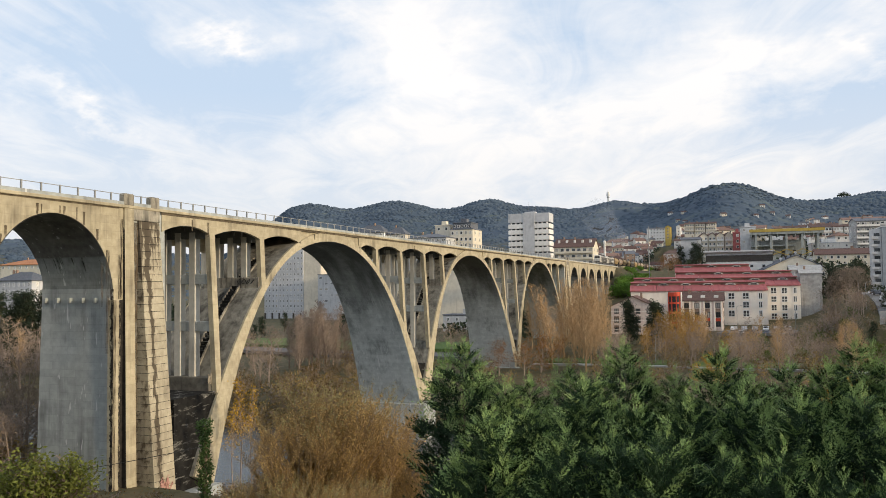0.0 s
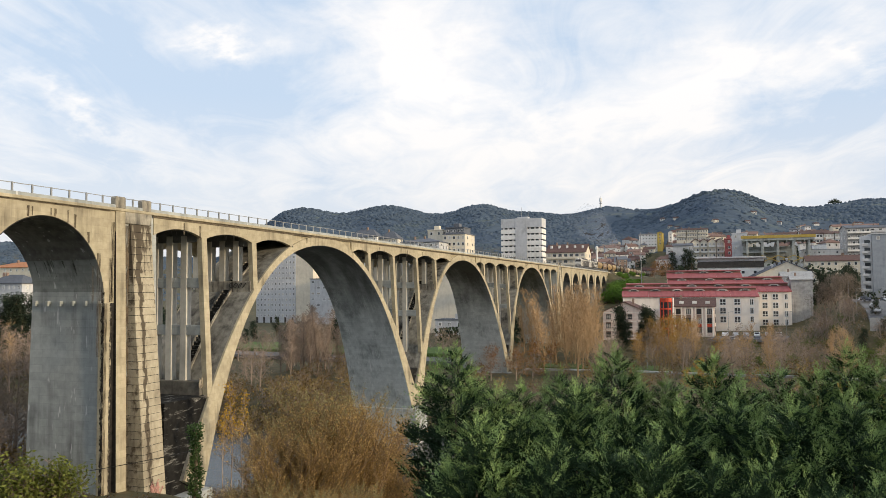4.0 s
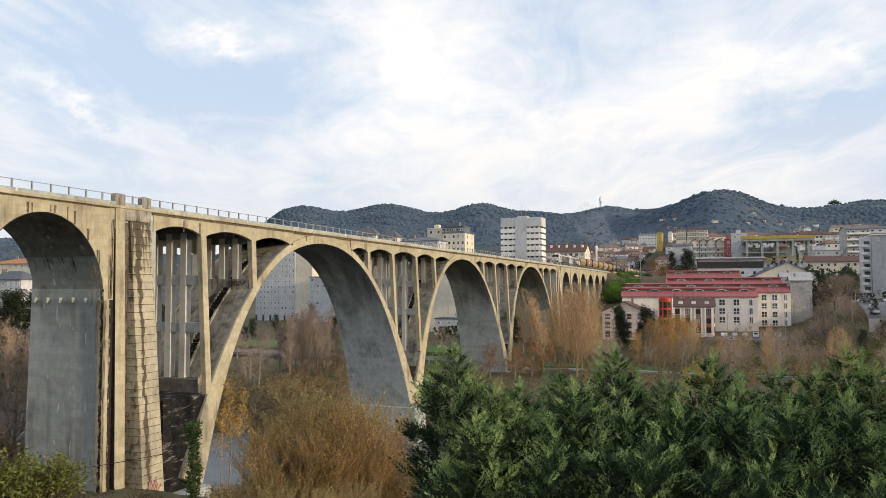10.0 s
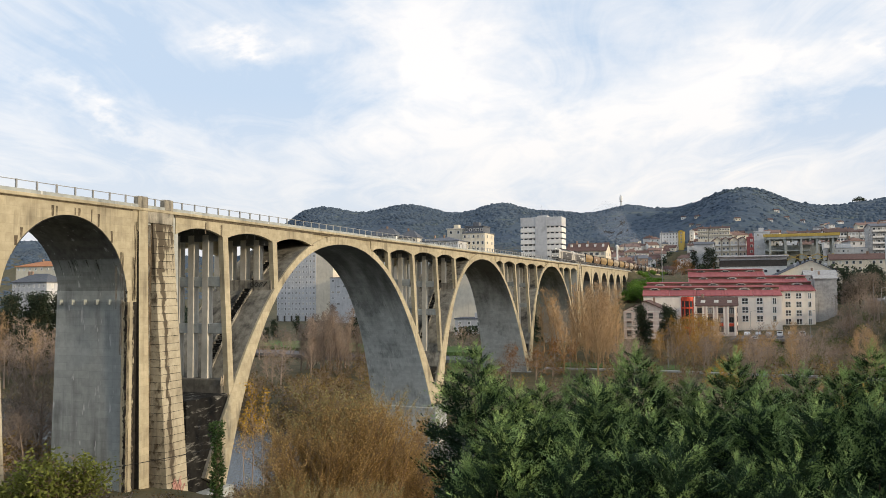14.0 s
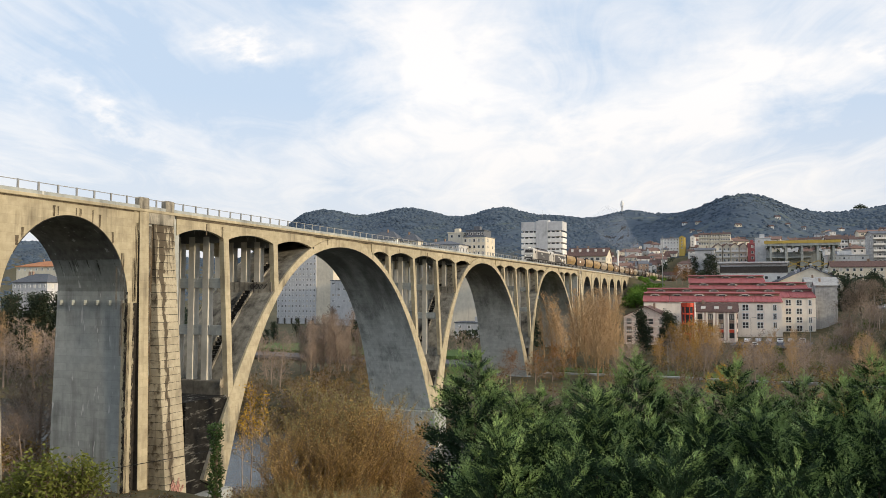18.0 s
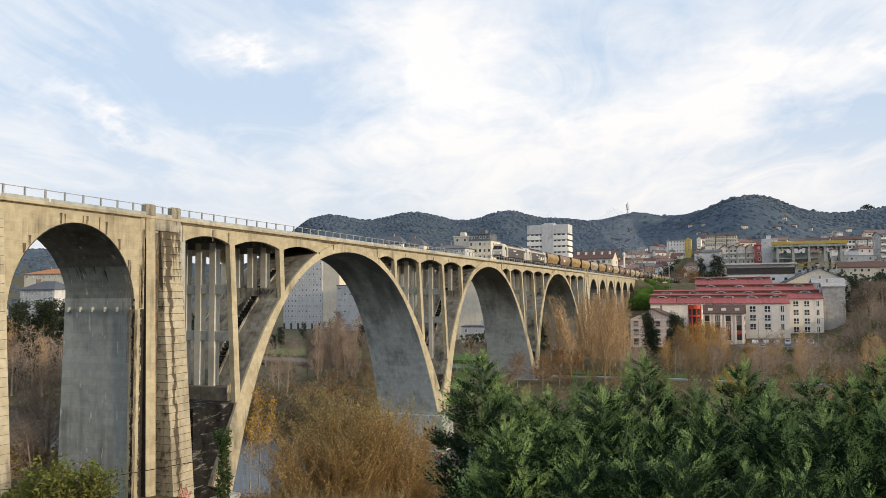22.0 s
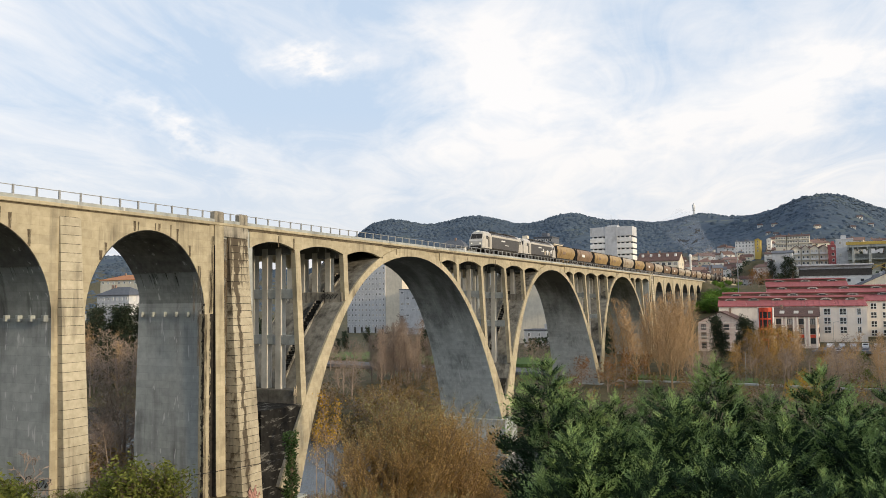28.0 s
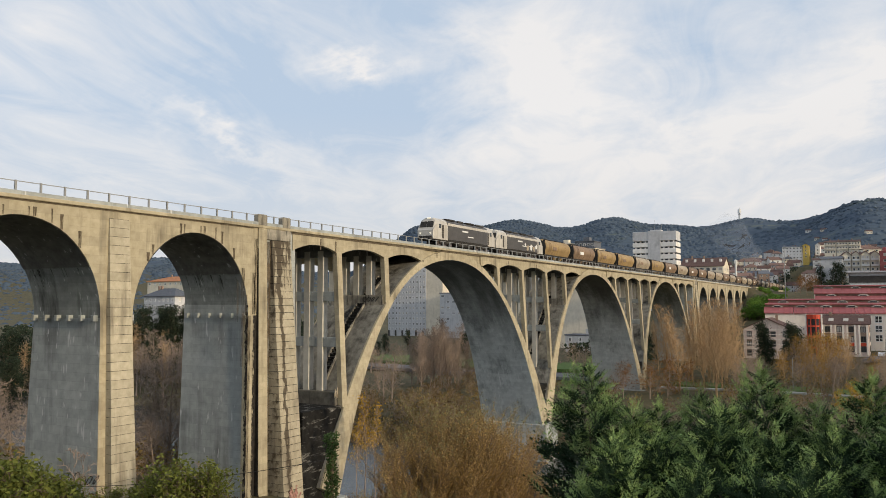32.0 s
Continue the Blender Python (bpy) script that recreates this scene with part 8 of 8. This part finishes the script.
def car(mat, label):
    c = thing("parked_car", label, "car", "parked cars")
    prof = [(-2.1, 0.35), (-2.15, 0.75), (-1.3, 0.92), (-0.75, 1.42), (0.75, 1.45), (1.5, 0.98), (2.1, 0.88), (2.15, 0.4)]
    mb, n = Mesh(), len(prof)
    P = [(x, -0.86, z) for x, z in prof] + [(x, 0.86, z) for x, z in prof]
    part("body", mb.add(P, [tuple(range(n)), tuple(range(2 * n - 1, n - 1, -1))] + [(i, n + i, n + (i + 1) % n, (i + 1) % n) for i in range(n)]), mat, c)
    for y in (-0.87, 0.83):
        part("side_glass", Mesh().box(-0.95, 1.05, y, y + 0.04, 0.98, 1.34, 0.01), GLASS_D, c)
    part("windscreen", Mesh().frustum([(-1.30, -0.72, 0.95), (-1.30, 0.72, 0.95), (-1.24, 0.72, 0.95), (-1.24, -0.72, 0.95)], [(-0.80, -0.66, 1.41), (-0.80, 0.66, 1.41), (-0.74, 0.66, 1.41), (-0.74, -0.66, 1.41)]), GLASS_D, c)
    for x in (-1.35, 1.35):
        for y in (-0.80, 0.80):
            w = Mesh()
            cyl(w, (x, y - 0.1, 0.32), (x, y + 0.1, 0.32), 0.32, 12)
            part("wheel", w, BLACK_M, c)
    return c


def park_cars():
    rn = random.Random(3)
    kinds = [car(CAR_A, "silver parked hatchback"), car(CAR_B, "dark parked hatchback car"), car(CAR_C, "white parked hatchback car")]
    for k in kinds:
        k["label"] = k["label"] + " in the open"
    spots = [(-2 + 3.1 * i, 265.5 - 0.4 * i, 88) for i in range(6)] + [(0 + 3.4 * i, 255.5 - 0.35 * i, 92) for i in range(5)]
    spots += [(43.6 + 0.06 * (y - 240), y, 86) for y in (247, 253, 262, 268, 281, 290)] + [(37.6 + 0.06 * (y - 240), y, 86) for y in (250, 258, 266, 276, 288, 297)]
    spots += [(-150, 213, 6), (-126, 210.5, 6), (-112, 209, 6), (-183, 216.5, 6), (-96, 207.5, 6)]
    for x, y, a in spots:
        if rn.random() < 0.15:
            continue
        plant(rn.choice(kinds), x, y, a + rn.uniform(-3, 3) + rn.choice([0, 180]), 1.0, z=max(ground_z(x + i, y + k) for i in (-2, 0, 2) for k in (-2, 0, 2)) + 0.26, sink=0)


park_cars()


def lamp_posts():
    proto = None
    for x, y in ((-126, 214), (-160, 218), (-96, 211), (-70, 209), (-20, 203), (8, 200.5), (36, 198), (-1, 272), (16, 268), (33.5, 252), (34.5, 275), (-200, 222)):
        z = ground_z(x, y)
        if proto is None:
            proto = thing("street_lamp", "slim grey street lamp with a short arm", "street lamp", "street lamps")
            part("pole", Mesh().tube([(0, 0, 0), (0, 0, 7.6)], [0.09, 0.05], 8), IRON, proto)
            part("arm", Mesh().tube([(0, 0, 7.5), (0.5, 0, 7.8), (1.2, 0, 7.85)], [0.04, 0.04, 0.03], 6), IRON, proto)
            part("lamp_head", Mesh().box(1.0, 1.6, -0.12, 0.12, 7.76, 7.90, 0.03), IRON, proto)
            USED.add(proto.name)
            proto.matrix_basis = pose(x, y, z)
        else:
            copy_thing(proto, pose(x, y, z))


lamp_posts()


def railway_bank():
    """What carries the line past the far abutment: a pale underbridge with its parapet, and a tall pole."""
    u = thing("underbridge", "pale concrete railway underbridge past the viaduct", "bridge", at=pose(TRACK_X, 0, 0))
    part("wall", Mesh().box(5.2, 6.4, 384.2, 575, 22, 34.4, 0.06), CONC, u)
    part("parapet", Mesh().box(5.0, 6.6, 384.2, 578, 34.4, 35.3, 0.06), CONC, u)
    for y in (466, 486, 505):
        part("opening", Mesh().box(6.38, 6.46, y - 3.2, y + 3.2, 22, 31.5), FRAME_D, u, "dark arched opening")
    p = thing("catenary_pole", "tall slim pole beside the railway", "pole", at=pose(-38.5, 372, ground_z(-38.5, 372)))
    part("pole", Mesh().tube([(0, 0, 0), (0, 0, 26)], [0.22, 0.12], 8), IRON, p)
    part("crossarm", Mesh().box(-1.0, 1.0, -0.06, 0.06, 24.4, 24.6), IRON, p)
    t = thing("trackbed", "ballasted railway track past the viaduct", "railway track", at=pose(TRACK_X, 0, 0))
    part("ballast", Mesh().frustum([(2.6, 384, 34.4), (2.6, 760, 34.4), (-2.6, 760, 34.4), (-2.6, 384, 34.4)], [(1.9, 384, 35.5), (1.9, 760, 35.5), (-1.9, 760, 35.5), (-1.9, 384, 35.5)]), BALLAST, t)
    for s in (-0.86, 0.86):
        part("rail", Mesh().box(s - 0.04, s + 0.04, 384.0, 760, 35.5, 35.68), STEEL, t)


railway_bank()


def retaining_wall():
    w = thing("retaining_wall", "grey concrete retaining wall below the street", "wall", at=pose(0, 0, 0))
    for k in range(7):
        x = 35.2 + 4.6 * k
        part("wall_panel", Mesh().box(x, x + 4.56, 241.0 - 0.5 * k, 241.5 - 0.5 * k, 6.5, ground_z(x + 2, 250) - 0.6, 0.04), WALL_STONE, w)
    part("handrail", Mesh().tube([(35.2, 241.2, ground_z(38, 250) + 0.4), (67, 237.8, ground_z(67, 250) + 0.4)], [0.05, 0.05], 6), IRON, w)


retaining_wall()


def stain(y, top, h, w, rn, x=None):
    """One straight run of seepage on the near face, its edges a little frayed, thinner towards the foot."""
    x = (XN + 0.006) if x is None else x
    n = max(6, int(h / 0.35))
    L, R = [], []
    for i in range(n + 1):
        q = i / n
        half = w / 2 * (1 - 0.35 * q)
        L.append((x, y - half * rn.uniform(0.86, 1.1), top - h * q))
        R.append((x, y + half * rn.uniform(0.86, 1.1), top - h * q))
    return Mesh().add(L + R, [(i, i + 1, n + 2 + i, n + 1 + i) for i in range(n)])


def stains():
    rn = random.Random(21)
    # drains through the spandrels of the approach arches
    for i in range(4):
        yc = 51.27 - 16.62 * i
        for d, w in ((-5.35, 0.36), (-4.85, 0.28), (-1.85, 0.32), (-1.42, 0.16), (0.5, 0.18), (0.95, 0.32), (2.35, 0.16), (3.15, 0.30), (4.75, 0.34)):
            arch = 26.0 + 7.58 * math.sqrt(1 - (d / 6.78) ** 2)
            top = min(arch + 0.28 + rn.uniform(0.45, 1.1), 34.25)
            foot = arch + rn.uniform(0.02, 0.06)
            part("seepage_stain", stain(yc + d, top, top - foot, w, rn), DRAIN, viaduct, "brown seepage stain")
    # long runs beside the great pier
    for y, top, h, w in ((58.98, 33.6, 7.5, 0.42), (58.80, 30.2, 4.1, 0.5), (57.3, 30.6, 9.5, 0.5), (56.6, 29.4, 4.0, 0.3), (57.75, 28.0, 12.0, 0.45), (43.9, 33.0, 6.0, 0.15), (72.0, 34.2, 1.6, 0.35), (69.3, 34.3, 1.2, 0.25), (95.2, 34.3, 0.8, 0.3), (131.0, 34.2, 1.0, 0.3), (138.5, 34.2, 0.9, 0.25), (119, 34.2, 0.9, 0.2)):
        part("seepage_stain", stain(y, top, h, w, rn), DRAIN if h < 2 else STAIN, viaduct, "dark seepage stain")
    for y, top, h, w in ((57.8, 26.0, 20.5, 0.35),):
        part("seepage_stain", stain(y, top, h, w, rn, XN + 0.43), STAIN, viaduct, "long black drip stain")
    # black lines beside the pilaster and along the pier's edge
    for y0, zt, zb, wide, x in ((58.42, 26.0, 5.2, 0.30, XN + 0.428), (57.66, 27.0, 5.2, 0.0, 0.0)):
        n = 120
        L, R = [], []
        for i in range(n + 1):
            z = zt + (zb - zt) * i / n
            w = 0.5 + 0.14 * noise.noise((z * 0.7, y0, 2)) + 0.40 * noise.noise((z * 5.3, y0, 7))
            if wide:
                L.append((x, y0 - wide * max(0.12, w) * 0.7, z))
                R.append((x, y0 + 0.14, z))
            else:
                L.append((XN + 0.424, 57.622, z))
                R.append((XN + 0.36 - 0.55 * max(0.1, w), 57.622, z))
        part("seepage_stain", Mesh().add(L + R, [(i, i + 1, n + 2 + i, n + 1 + i) for i in range(n)]), BLACK_DRIP, viaduct, "long black drip stain")


stains()


def scrawl(name, x, y, z, size, mat, seed, n=5):
    """Loops of spray paint on the concrete, no letters."""
    rn = random.Random(seed)
    t = part(name, Mesh(), mat, viaduct, "looping spray-painted scrawl")
    for k in range(n):
        P = []
        for i in range(15):
            a = i / 14
            P.append((x + 0.02, y + size * (0.9 * n / 5) * a + 0.12 * math.sin(9 * a + k), z + size * (0.38 * math.sin(7 * a + 1.7 * k + seed) + 0.22 * math.sin(17 * a + k)) + 0.1 * k))
        part("paint_loop", Mesh().tube(P, [0.045] * 15, 4), mat, t)
    return t


def graffiti():
    xb = XN + 0.12 + 2.33 * (33.6 - 8.0) / 28.6
    scrawl("graffiti", xb + 0.05, 61.9, 7.9, 1.3, PINK_PAINT, 1, 5)
    for k in range(4):
        P = [(xb + 0.04, 61.55 + 0.62 * k + 0.26 * math.cos(0.45 * i), 7.7 + 0.15 * (k % 2) + 0.36 * math.sin(0.45 * i + 0.4 * k)) for i in range(15)]
        part("graffiti", Mesh().tube(P, [0.035] * 15, 4), PINK_PAINT, viaduct, "dull red spray-painted loop")
    scrawl("graffiti", XN + 0.25, 71.7, 17.0, 0.9, HOP_GRY, 5, 4)
    zb = extrados(COLS_A + BAY - ARCH_C)
    for k in range(4):
        P = [(-57.3 + 0.62 * k + 0.26 * math.cos(0.45 * i), COLS_A + BAY - 0.64, zb + 0.22 + 0.28 * math.sin(0.45 * i + 0.5 * k)) for i in range(15)]
        part("graffiti", Mesh().tube(P, [0.05] * 15, 4), BLACK_M, viaduct, "black spray-painted loop")
    # black loops along the foot of the pier
    for k in range(5):
        P = [(-57.2 + 0.75 * k + 0.34 * math.cos(0.45 * i), 41.24, 13.35 + 0.12 * math.sin(k * 2.1) + 0.36 * math.sin(0.45 * i + 0.3 * k)) for i in range(15)]
        part("graffiti", Mesh().tube(P, [0.05] * 15, 4), BLACK_M, viaduct, "black spray-painted loop")


graffiti()


def cable():
    x0, y0 = polar(-37.3, 46)
    x1, y1 = polar(-60, 66)
    c = thing("overhead_cable", "thin black cable strung from the ivy-clad post", "cable")
    P = []
    for i in range(17):
        t = i / 16
        P.append((x0 + (x1 - x0) * t, y0 + (y1 - y0) * t, 18.3 + (14.5 - 18.3) * t - 3.2 * t * (1 - t)))
    part("cable", Mesh().tube(P, [0.02] * 17, 5), BLACK_M, c)


cable()


motions()
